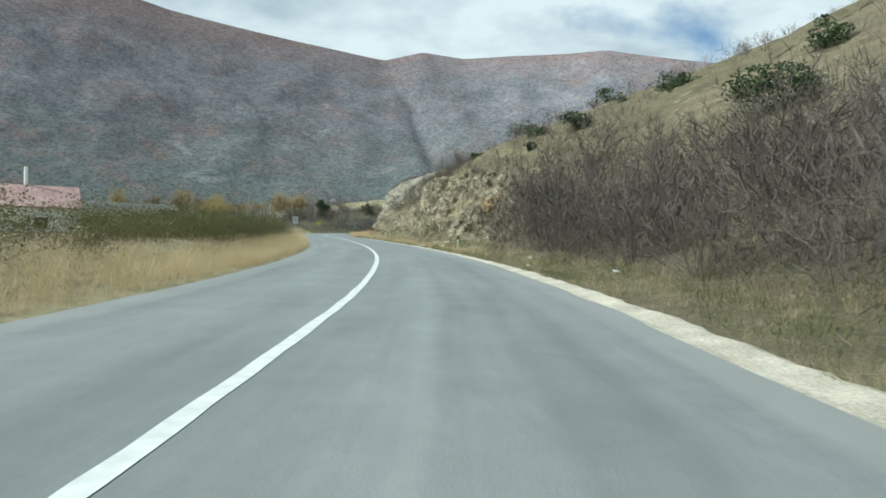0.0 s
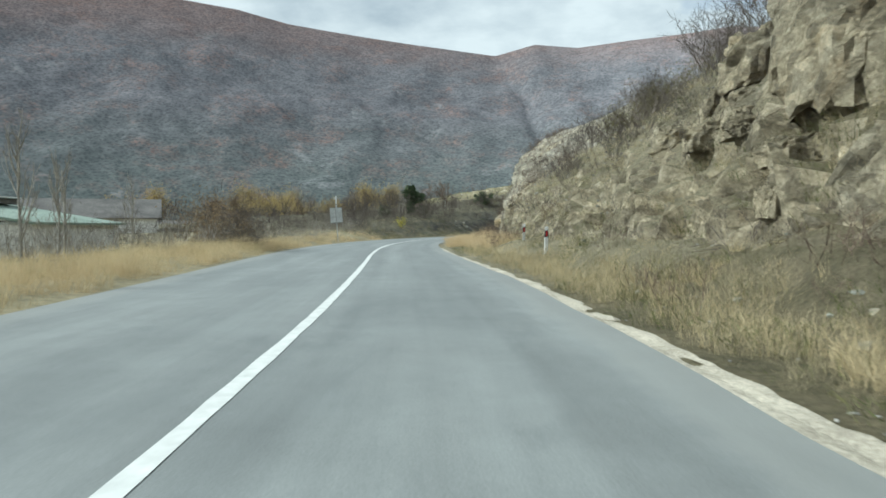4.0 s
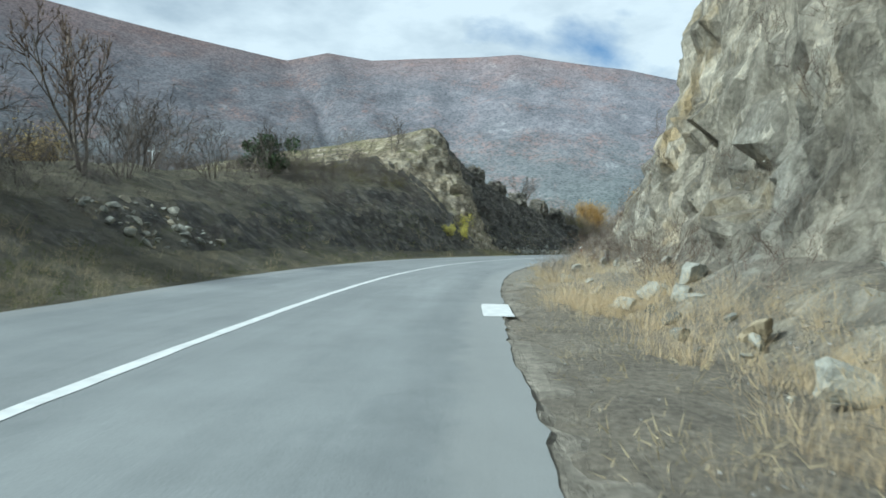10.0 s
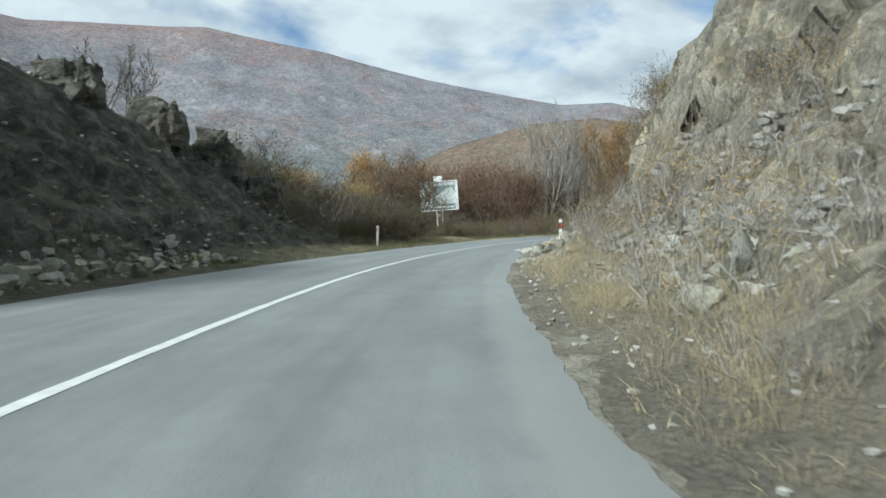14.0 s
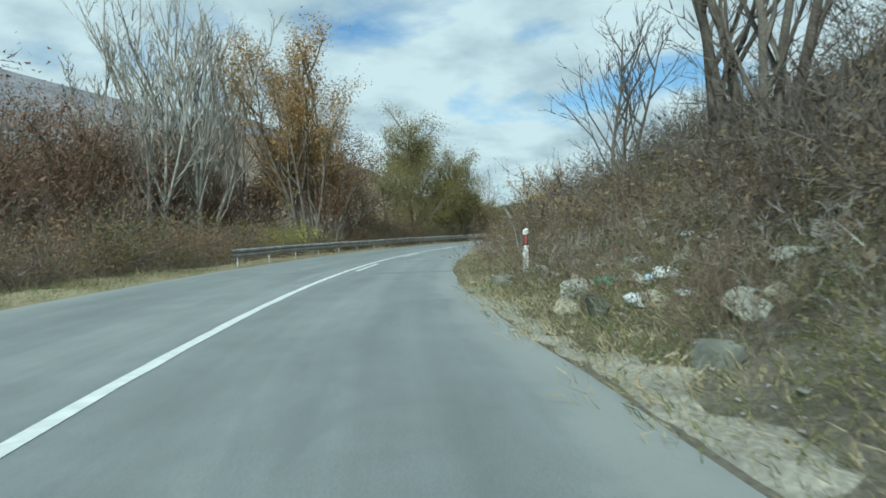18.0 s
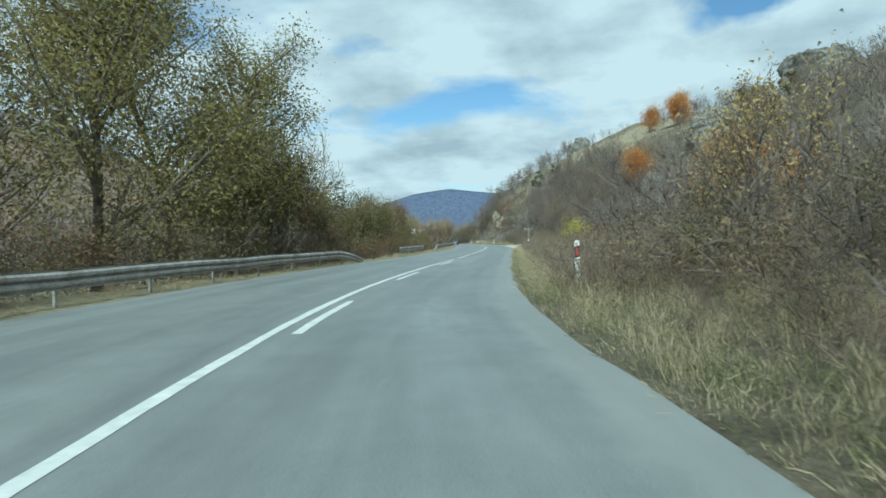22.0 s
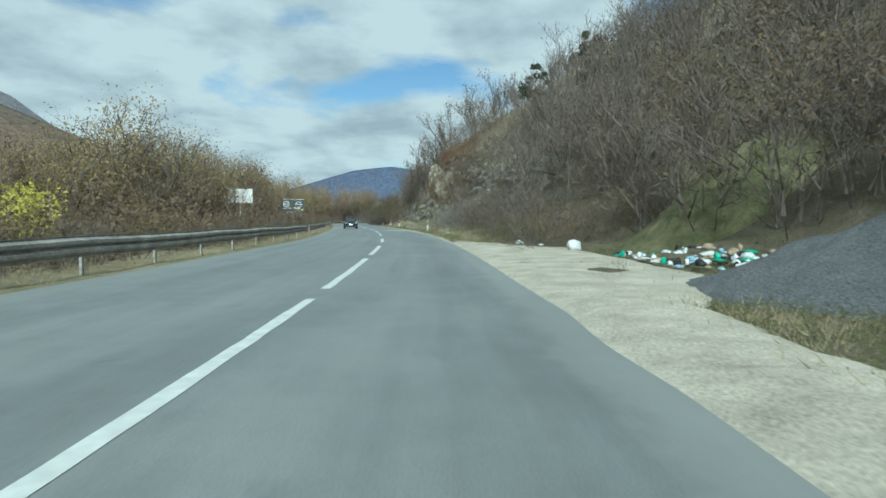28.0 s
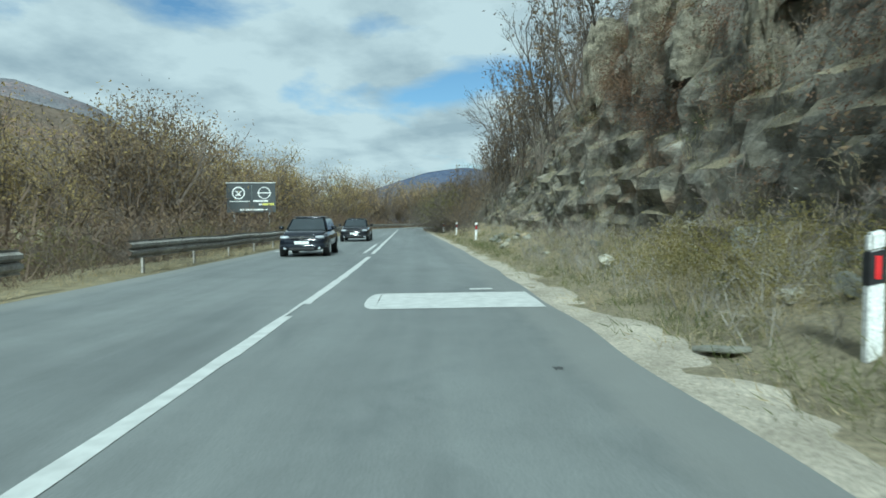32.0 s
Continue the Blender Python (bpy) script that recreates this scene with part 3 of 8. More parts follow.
RIGHT_LAND += [
    (264, (6, .0), (7.8, 1.1), (9.8, 3.6), (11.6, 7.2), (15, 13.5), (26, 21), (75, 42)),
    (288, (5.6, .1), (7.6, 1.3), (9.2, 3.6), (10.6, 6.6), (14, 12.5), (26, 20), (75, 40)),
    (304, (4.8, .1), (6.8, 1.0), (8.4, 3.0), (10.4, 7.6), (15, 12.5), (28, 20), (75, 40)),
    (320, (4.4, .1), (6.8, 1.0), (8.2, 2.8), (10.0, 8.0), (14, 12.5), (28, 19), (75, 38)),
    (327, (4.6, .1), (6.7, .8), (8.6, 2.4), (11, 5.6), (15, 9.5), (28, 17), (75, 34)),
    (338, (4.8, .1), (6.6, .5), (8.6, 1.6), (11, 3.2), (15, 6), (28, 13), (75, 29)),
    (352, (4.8, .1), (6.4, .5), (8.4, 1.6), (11, 3.0), (15, 5.5), (26, 11), (75, 26)),
    (385, (4.8, .05), (6.8, .3), (8.6, .9), (11, 2.2), (15, 4.4), (24, 8), (75, 30)),
    (408, (4.8, .05), (7.2, .3), (9.5, .6), (14, 1.8), (22, 4.6), (34, 12.5), (75, 29)),
    (460, (4.4, .05), (7.0, .3), (9.5, .6), (14, 1.9), (22, 5.2), (34, 14), (75, 31)),
    (474, (7.5, .0), (9.5, .2), (12, .6), (16, 2.6), (22, 5.6), (33, 14.5), (75, 32)),
    (502, (8.5, .0), (10, .2), (11.5, .8), (14.5, 3.5), (21, 8.5), (33, 16.5), (75, 33)),
    (516, (5.0, .0), (7.6, .4), (9.2, 1.6), (12, 4.6), (19, 11), (32, 19.5), (75, 34)),
    (530, (5.0, .0), (7.2, .6), (8.6, 2.0), (10, 5.0), (16, 11.2), (30, 20.5), (75, 34)),
    (545, (5.0, .0), (7.0, .8), (7.9, 3.2), (9.3, 8.0), (14, 12), (30, 22), (75, 35)),
    (560, (5.0, .0), (6.8, .8), (7.6, 4.6), (9.4, 8.8), (15, 12.5), (30, 23.5), (75, 36)),
    (585, (5.0, .0), (6.8, .8), (8.2, 3.0), (11, 6.0), (18, 13.2), (32, 23.5), (75, 38)),
    (640, (5.0, .0), (6.8, .6), (8.2, 2.0), (11, 4.5), (18, 11), (32, 24), (75, 44)),
    (760, (5.0, .0), (6.8, .6), (8.2, 2.0), (11, 4.5), (18, 11), (32, 24), (60, 34)),
]
LEFT_LAND = [
    (0, (4.4, .0), (5.6, .5), (7.5, .5), (10, .4), (16, .2), (40, .0), (150, -.5)),
    (108, (4.8, .0), (6.0, .4), (8, .4), (11, .3), (16, .1), (40, .0), (150, -.5)),
    (130, (5.4, .0), (6.4, .1), (8, .0), (11, -.2), (18, -.5), (40, -.6), (150, -.8)),
    (185, (5.7, .0), (6.6, .2), (8, .3), (11, .3), (18, .2), (40, .0), (150, -.5)),
    (205, (5.2, .0), (6.4, .4), (8.5, 1.0), (11, 1.2), (16, 1.4), (40, 1.0), (150, .0)),
    (232, (4.5, .0), (6.6, .7), (9.5, 2.4), (12, 3.0), (16, 3.2), (40, 3.0), (150, .5)),
    (258, (5.8, .0), (7.0, .6), (9.5, 2.6), (12.5, 4.4), (16, 5.2), (40, 5.0), (150, 1.0)),
    (270, (6.0, .0), (7.2, .5), (9.6, 3.2), (12.4, 5.4), (16, 6.8), (34, 6.8), (150, 1.0)),
    (278.5, (5.9, .0), (7.2, .5), (9.6, 3.2), (12.2, 5.4), (15.6, 7.0), (19, 7.8), (150, 1.0)),
    (282.6, (5.8, .0), (7.2, .5), (9.6, 3.2), (12.2, 5.6), (15.2, 7.6), (18.5, 9.4), (150, 1.0)),
    (286.2, (5.6, .0), (7.4, .6), (9.4, 4.6), (11.6, 8.6), (14.6, 13.0), (17.5, 12.6), (150, 1.0)),
    (289.5, (5.6, .0), (7.4, .5), (9.8, 4.4), (12.0, 8.4), (15.2, 13.4), (18, 12.4), (150, 1.0)),
    (296, (5.4, .0), (7.4, .4), (10.0, 3.6), (12.6, 7.4), (15.5, 9.8), (30, 7.5), (150, 1.0)),
    (312, (5.0, .0), (7.4, .3), (9.6, 2.6), (11.6, 5.0), (15.0, 5.6), (30, 5.0), (150, .5)),
    (322, (5.0, .0), (7.4, .2), (9.6, .8), (11.6, 1.2), (15.0, 1.4), (30, 1.2), (150, .5)),
]
LEFT_LAND += [
    (335, (5.4, .0), (7.4, .1), (9.6, .2), (11.6, .2), (15.0, .2), (30, .2), (150, .0)),
    (365, (5.8, .0), (6.8, .0), (8.6, -.2), (11.6, -.5), (15.0, -1), (30, -1.5), (150, -1)),
    (423, (5.9, .0), (6.9, .0), (8.6, -.2), (11.6, -.5), (15.0, -1), (30, -1.5), (150, -1)),
    (445, (5.6, .0), (6.6, .0), (8.6, -.3), (11.6, -.8), (15.0, -1.4), (30, -2), (150, -1)),
    (520, (5.4, .0), (6.2, .0), (8.2, -.3), (11.6, -.8), (15.0, -1.4), (30, -2), (150, -1)),
    (760, (5.6, .0), (6.2, .0), (8.2, -.3), (11.6, -.8), (15.0, -1.4), (30, -2), (150, -1)),
]


# the far side of the ridge
RIGHT_LAND = [(*row, (95, row[-1][1] * 0.86), (112, -4.0)) for row in RIGHT_LAND]


def land_profile(table, s):
    """Offsets and heights (n stations by 7) between the rows of a table."""
    k = np.array([r[0] for r in table], float)
    flat = np.array([[v for pair in r[1:] for v in pair] for r in table], float)
    got = np.stack([np.interp(s, k, flat[:, c]) for c in range(flat.shape[1])], 1)
    return got[:, 0::2], got[:, 1::2]


def land_height(s, o):
    """Height of the ground at stations and offsets, before the fine relief."""
    s, o = np.atleast_1d(np.asarray(s, float)), np.atleast_1d(np.asarray(o, float))
    out = np.zeros(len(s))
    for side, table in ((1, RIGHT_LAND), (-1, LEFT_LAND)):
        po, pz = land_profile(table, s)
        edge = np.abs(EDGE_R(s) if side > 0 else EDGE_L(s))
        po, pz = np.c_[edge - 0.4, po], np.c_[np.full(len(s), -0.05), pz]
        for n in np.nonzero(np.sign(o) == side)[0]:
            out[n] = np.interp(abs(o[n]), po[n], pz[n])
    return out


def land(name, table, side, s0, s1, mat, step, cols, relief, block=1.0, seed=1, label="", near=1.0, layer=1.0, tall=1.0, beds=0.0):
    """One stretch of roadside land: a sheet from under the road's edge outwards, roughened along its normals."""
    n = int(round((s1 - s0) / step)) + 1
    s = np.linspace(s0, s1, n)
    po, pz = land_profile(table, s)
    edge = np.abs(EDGE_R(s) if side > 0 else EDGE_L(s))
    po, pz = np.c_[edge - 0.5, po], np.c_[np.full(n, -0.06), pz]
    length = np.c_[np.zeros(n), np.cumsum(np.hypot(np.diff(po, axis=1), np.diff(pz, axis=1)), 1)]
    u = np.linspace(0, 1, cols) ** near
    O, Z = np.zeros((n, cols)), np.zeros((n, cols))
    for i in range(n):
        O[i], Z[i] = np.interp(u * length[i, -1], length[i], po[i]), np.interp(u * length[i, -1], length[i], pz[i])
    x, y = at(np.repeat(s, cols), side * O.ravel())
    p = np.stack([x, y, Z.ravel()], 1).reshape(n, cols, 3)
    ds, du = np.gradient(p, axis=0), np.gradient(p, axis=1)
    nor = np.cross(du, ds) * side
    nor /= np.linalg.norm(nor, axis=2, keepdims=True) + 1e-9
    nor *= np.sign(nor[..., 2:] + 1e-6)
    steep = np.clip((0.86 - nor[..., 2]) / 0.35, 0, 1)
    q = p.reshape(-1, 3)
    far = np.clip((O - edge[:, None] - 1.0) / 2.5, 0, 1)
    rough = blocks(q * np.array([0.55, 0.55, 0.8 * tall]) / block, seed) * 0.55 + blocks(q * np.array([1.5, 1.5, 2.2 * tall]) / block, seed + 40) * 0.22 \
        + blocks(q * np.array([3.6, 3.6, 4.4 * layer]) / block, seed + 80) * 0.15
    if beds:
        flat = q * np.array([0.16, 0.16, 1.0]) + 0.12 * vnoise(q * 0.7, seed + 3)[:, None]
        rough = rough * 0.55 + beds * (np.sign(vnoise(flat * np.array([1, 1, 2.1]), seed + 6)) * 0.16 + 0.2 * vnoise(flat * np.array([3, 3, 4.5]), seed + 7) + 0.12 * vnoise(flat * np.array([5, 5, 10.0]), seed + 8))
    soft = fbm(q * 0.35, 4, seed) * 0.5 + fbm(q * 2.2, 3, seed + 5) * 0.12
    amp = (rough.reshape(n, cols) * steep * relief + soft.reshape(n, cols) * (0.25 + 0.75 * (1 - steep))) * far
    amp += 0.03 * vnoise(q * 2.5, seed + 9).reshape(n, cols) * (O > edge[:, None] + 0.1)
    p = p + nor * amp[..., None]
    faces = grid_faces(n, cols)
    me = mesh_of(name, p.reshape(-1, 3), faces if side < 0 else faces[:, ::-1])
    return tagged(put(name, me, mat), label, "hillside", kind="structure")


ground_n = 60
gr = np.linspace(0, 1, ground_n)[:, None] ** 2 * 4800
ga = np.linspace(0, 2 * math.pi, 97)[None]
gx, gy = 60 + gr * np.cos(ga), 190 + gr * np.sin(ga)
ground = put("ground", mesh_of("ground", np.stack([gx.ravel(), gy.ravel(), np.full(gx.size, -2.6)], 1), grid_faces(ground_n, 97)), FIELD)
tagged(ground, "dry brown valley floor reaching to the mountains", "ground", kind="structure")

R_PARTS = [("hillside_grass", 0, 102, GRASSY, 1.0, 80, 0.6, 1.0), ("hillside_rock", 102, 139, ROCK_PALE, 0.32, 150, 1.25, 0.62), ("hillside_cutting", 139, 178, ROCK_GRASSY, 0.32, 150, 1.0, 0.62),
           ("hillside_cliff", 178, 300, ROCK_CLIFF, 0.26, 170, 1.1, 0.75), ("hillside_scree", 300, 340, ROCK_CLIFF, 0.45, 110, 1.0, 0.7),
           ("hillside_brush", 340, 518, SLOPE, 1.0, 80, 1.0, 1.2), ("hillside_ledges", 518, 620, ROCK_DARK, 0.3, 200, 0.9, 0.8),
           ("hillside_far", 620, 740, SLOPE, 1.5, 50, 0.8, 1.2)]
for n, (name, a, b, mat, step, cols, relief, block) in enumerate(R_PARTS):
    land(name, RIGHT_LAND, 1, a, b + 0.9, mat, step, cols, relief, block, 11, near=1.9, tall={"hillside_cliff": 0.7, "hillside_ledges": 2.0}.get(name, 1.0), layer=1.5 if name == "hillside_ledges" else 1.0, beds=0.42 if name == "hillside_ledges" else 0.0,
         label={"hillside_grass": "grassy hillside with dry tufts above the road", "hillside_rock": "broken pale rock cutting with grassy ledges", "hillside_cutting": "low rock cutting under a dry grassy slope",
                "hillside_cliff": "tall steep beige rock cliff beside the road", "hillside_scree": "stony slope under a rock face",
                "hillside_brush": "brown brush-covered hillside", "hillside_ledges": "dark layered rock face with rusty leaves on its ledges",
                "hillside_far": "brown wooded slope beyond the bend"}[name])
for name, a, b, mat, step, cols, relief, label in (("meadow", 0, 200, FIELD, 1.0, 60, 0.4, "flat dry grass meadow beside the road"),
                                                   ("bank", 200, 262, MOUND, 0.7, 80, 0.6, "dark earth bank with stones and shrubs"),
                                                   ("earth_mound", 262, 282.2, MOUND, 0.35, 130, 0.85, "eroded mound of dark earth beside the road, shade in its colour"),
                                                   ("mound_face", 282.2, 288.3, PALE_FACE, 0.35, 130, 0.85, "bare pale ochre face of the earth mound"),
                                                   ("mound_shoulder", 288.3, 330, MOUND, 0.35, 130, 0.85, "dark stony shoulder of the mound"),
                                                   ("riverside", 330, 740, FIELD, 1.0, 60, 0.4, "leaf-strewn riverside strip behind the guard rail")):
    land(name, LEFT_LAND, -1, a, b + 0.9, mat, step, cols, relief, 0.9, 23, label, near=1.6)

# ---- mountains: heights in degrees over the valley, by compass way ----
SKYLINE = [(-40, 5), (0, 3.6), (9, 4.0), (12.3, 4.2), (13.7, 3.8), (15.6, 4.0), (17.6, 4.25), (19, 4.1), (21, 3.8), (24, 3.5), (30, 4.0), (36, 5.2), (41, 6.8), (45, 8.4),
           (49, 9.6), (53, 9.6), (57.4, 10.5), (64, 11.9), (68.5, 13.0), (72, 13.9), (76, 14.5), (81, 15.3), (84, 15.1), (89, 14.9), (93, 14.6),
           (96.5, 15.0), (99.8, 14.2), (104, 14.8), (108, 15.3), (112, 15.8), (117, 16.4), (121, 17.2), (126, 17.6), (140, 17), (170, 12), (210, 8)]


FAR_LINE = [q for q in SKYLINE if q[0] < 20] + [(20.5, 3.9), (22.5, 3.3), (25, 2.5), (30, 1.8), (36, 1.4), (45, 1.0), (56, 0.0)]
FOOTHILL = [(28, 0.0), (32, 1.6), (36, 3.2), (40, 5.2), (45, 7.2), (51, 8.4), (56, 8.1), (62, 6.6), (67, 4.6), (72, 2.4), (78, 0.0)]


def mountain(name, table, az0, az1, r0, r1, mat, label, seed, rows=80, cols=300, fade=0.01, gullies=()):
    """A slope that rises to a skyline given in degrees; gullies are (way at the top, way at the foot, width, depth)."""
    az = np.linspace(az0, az1, cols)
    el = np.interp(az, *np.array(table).T)
    end = np.clip((az - az0) / fade, 0, 1) ** 0.8
    u = np.linspace(0, 1, rows)
    r = r0 + (r1 - r0) * u
    top = r1 * np.tan(np.radians(np.maximum(el, 0))) * end
    A, R = np.radians(az)[None], r[:, None]
    x, y = -10 + R * np.cos(A), 110 + R * np.sin(A)
    q = np.stack([(x / 900).ravel(), (y / 900).ravel(), np.zeros(x.size)], 1)
    fold = np.abs(fbm(q * 2.2, 5, seed)).reshape(x.shape) * 0.06
    for at_top, at_foot, width, depth in gullies:
        way = at_foot + (at_top - at_foot) * u[:, None] + 0.5 * vnoise(np.stack([u * 6, u * 0, u * 0], 1), seed)[:, None]
        fold = fold + depth * np.exp(-np.abs((az[None] - way) / width) ** 1.3)
    small = fbm(q * 9, 4, seed + 3).reshape(x.shape)
    z = top[None] * (u[:, None] ** 1.12 - fold * np.sin(np.pi * u)[:, None]) + small * 12 * np.sin(np.pi * np.clip(u, 0, 0.985))[:, None] * np.clip(top / 300, 0, 1)[None] - 4
    back = np.stack([x[-1] * 1.04, y[-1] * 1.04, np.full(cols, -20)], 1)
    v = np.concatenate([np.stack([x, y, z], -1).reshape(-1, 3), back])
    me = mesh_of(name, v, grid_faces(rows + 1, cols), True)
    return tagged(put(name, me, mat), label, "mountain", kind="structure")


def mountain_material(name, low, mid, pale, rust, green, red_at=0.50, scree_at=0.60, east=1.0):
    """Scrub in dark clumps over grey soil: greener at the foot, rusty woods in patches, pale scree in streaks, lighter
    overall to the east.
    """
    mat, nt, b = material(name, 1.0, spec=0.0)
    vec = place_of(nt, (1, 1, 0.8))
    col = ramp(nt, noise_of(nt, 0.0045, 8, 0.70, vec, 0.4), [(0.32, low), (0.64, mid)])
    high = nt.nodes.new("ShaderNodeSeparateXYZ")
    nt.links.new(mix(nt, 1.0, place_of(nt), mix(nt, 1.0, noise_of(nt, 0.004, 7, 0.74), (520, 0, 420), "MULTIPLY"), "ADD"), high.inputs[0])
    foot = nt.nodes.new("ShaderNodeMapRange")
    foot.inputs["From Min"].default_value, foot.inputs["From Max"].default_value = 280, 760
    foot.inputs["To Min"].default_value, foot.inputs["To Max"].default_value = 0.8, 0.0
    nt.links.new(high.outputs[2], foot.inputs[0])
    col = mix(nt, foot.outputs[0], col, green)
    scree = ramp(nt, noise_of(nt, 0.0055, 8, 0.68, place_of(nt, (1, 1, 0.5)), 0.5), [(scree_at, (0, 0, 0)), (scree_at + 0.12, (0.7, 0.7, 0.7))])
    col = mix(nt, scree, col, pale)
    autumn = ramp(nt, noise_of(nt, 0.0042, 9, 0.78, vec, 0.3), [(red_at, (0, 0, 0)), (red_at + 0.12, (0.75, 0.75, 0.75))])
    spots = ramp(nt, noise_of(nt, 0.06, 5, 0.75, vec), [(0.42, (0, 0, 0)), (0.60, (1, 1, 1))])
    col = mix(nt, mix(nt, 1.0, autumn, spots, "MULTIPLY"), col, rust)
    band = nt.nodes.new("ShaderNodeMapRange")
    band.inputs["From Min"].default_value, band.inputs["From Max"].default_value, band.inputs["To Max"].default_value = 1020, 1280, 0.45
    nt.links.new(high.outputs[2], band.inputs[0])
    col = mix(nt, band.outputs[0], col, rust)
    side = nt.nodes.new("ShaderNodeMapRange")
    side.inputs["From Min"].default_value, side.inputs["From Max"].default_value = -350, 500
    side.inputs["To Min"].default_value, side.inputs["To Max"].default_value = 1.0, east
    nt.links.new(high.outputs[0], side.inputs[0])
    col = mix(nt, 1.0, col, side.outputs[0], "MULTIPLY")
    cell = nt.nodes.new("ShaderNodeTexVoronoi")
    cell.inputs["Scale"].default_value = 0.075
    nt.links.new(mix(nt, 1.0, vec, mix(nt, 1.0, noise_of(nt, 0.05, 3, 0.6), (14, 14, 14), "MULTIPLY"), "ADD"), cell.inputs["Vector"])
    clump = ramp(nt, cell.outputs["Distance"], [(0.15, (0.66, 0.68, 0.69)), (0.62, (1.20, 1.19, 1.18))])
    col = mix(nt, 0.8, col, clump, "MULTIPLY")
    scrub = ramp(nt, noise_of(nt, 0.03, 9, 0.82, vec), [(0.36, (0.62, 0.64, 0.66)), (0.62, (1.28, 1.27, 1.25))])
    col = mix(nt, 0.7, col, scrub, "MULTIPLY")
    nt.links.new(col, b.inputs["Base Color"])
    bump(nt, b, noise_of(nt, 0.07, 6, 0.72), 0.5, 5.0)
    return mat


# grey-mauve scrub, with a bluish cast of distance haze put into the colours
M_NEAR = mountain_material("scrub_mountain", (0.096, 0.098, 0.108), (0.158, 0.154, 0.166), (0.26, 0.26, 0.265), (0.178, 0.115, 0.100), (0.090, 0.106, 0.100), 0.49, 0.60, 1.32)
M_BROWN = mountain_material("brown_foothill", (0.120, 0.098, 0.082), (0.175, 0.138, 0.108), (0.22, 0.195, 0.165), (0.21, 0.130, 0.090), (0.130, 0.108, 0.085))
# distant hills: air haze is mixed into these blue base colours
M_FAR = mountain_material("haze_blue_range", (0.088, 0.108, 0.168), (0.105, 0.125, 0.185), (0.12, 0.14, 0.20), (0.105, 0.115, 0.168), (0.095, 0.115, 0.17))
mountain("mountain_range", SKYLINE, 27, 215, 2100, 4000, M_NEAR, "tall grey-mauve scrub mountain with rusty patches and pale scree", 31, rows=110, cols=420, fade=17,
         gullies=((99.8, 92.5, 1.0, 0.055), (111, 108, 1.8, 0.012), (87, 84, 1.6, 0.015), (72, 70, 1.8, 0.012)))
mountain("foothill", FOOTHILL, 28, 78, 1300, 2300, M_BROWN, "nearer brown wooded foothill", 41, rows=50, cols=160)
mountain("distant_range", FAR_LINE, -45, 56, 3300, 4500, M_FAR, "distant hills at the valley's end, haze put into their blue colour", 37, rows=30)

# ---- plants ----
rng = np.random.default_rng(7)


def unit(v):
    return v / (np.linalg.norm(v, axis=-1, keepdims=True) + 1e-9)


def grow(seed, stems, length, spread, levels, kids, segs, droop=0.0, up=0.35, shrink=0.62, start=0.25, wander=0.18, base=0.15, trunk=0.0):
    """Branches as rows (a, b, radius a, radius b): stems from the ground, each with kids, level by level. Returns the rows of each level."""
    r = np.random.default_rng(seed)
    out, todo = [], []
    for k in range(stems):
        ang = 2 * math.pi * (k + r.random()) / stems
        lean = spread * (0.35 + 0.65 * r.random())
        todo.append((np.array([base * math.cos(ang), base * math.sin(ang), 0.0]), unit(np.array([lean * math.cos(ang), lean * math.sin(ang), 1.0])), length * (0.75 + 0.4 * r.random())))
    rad = length * 0.0075 if not trunk else trunk
    for level in range(levels):
        rows, nxt = [], []
        n = segs[level]
        for p, d, ln in todo:
            pts, dirs = [p], [d]
            for k in range(n):
                d = unit(d + r.normal(0, wander, 3) + np.array([0, 0, (up if level else up * 0.4) * 0.3 - droop * k / n]))
                p = p + d * ln / n
                pts.append(p); dirs.append(d)
            for k in range(n):
                ra = rad * (1 - 0.75 * k / n)
                rb = rad * (1 - 0.75 * (k + 1) / n)
                rows.append((*pts[k], *pts[k + 1], ra, rb))
            if level + 1 < levels:
                for j in range(kids[level]):
                    t = start + (1 - start) * (j + r.random()) / kids[level]
                    k = min(int(t * n), n - 1)
                    q = pts[k] + (pts[k + 1] - pts[k]) * (t * n - k)
                    side = unit(np.cross(dirs[k], r.normal(0, 1, 3)))
                    nxt.append((q, unit(dirs[k] * 0.75 + side * (0.55 + 0.4 * r.random()) + np.array([0, 0, up * 0.4])), ln * shrink * (1.15 - 0.6 * t) * (0.8 + 0.4 * r.random())))
        out.append(np.array(rows))
        todo = nxt
        rad *= 0.48
    return out


def prisms(rows, sides=3, least=0.004):
    """Thin tapering sticks for branch rows."""
    a, b = rows[:, :3], rows[:, 3:6]
    d = unit(b - a)
    u = unit(np.cross(d, np.array([0.31, 0.77, 0.55])))
    v = np.cross(d, u)
    vs = []
    for p, r in ((a, np.maximum(rows[:, 6], least)), (b, np.maximum(rows[:, 7], least))):
        for k in range(sides):
            t = 2 * math.pi * k / sides
            vs.append(p + r[:, None] * (math.cos(t) * u + math.sin(t) * v))
    V = np.stack(vs, 1).reshape(-1, 3)
    i = np.arange(len(rows))[:, None] * (2 * sides)
    F = np.concatenate([i + np.array([[k, (k + 1) % sides, sides + (k + 1) % sides, sides + k]]) for k in range(sides)])
    return V, F


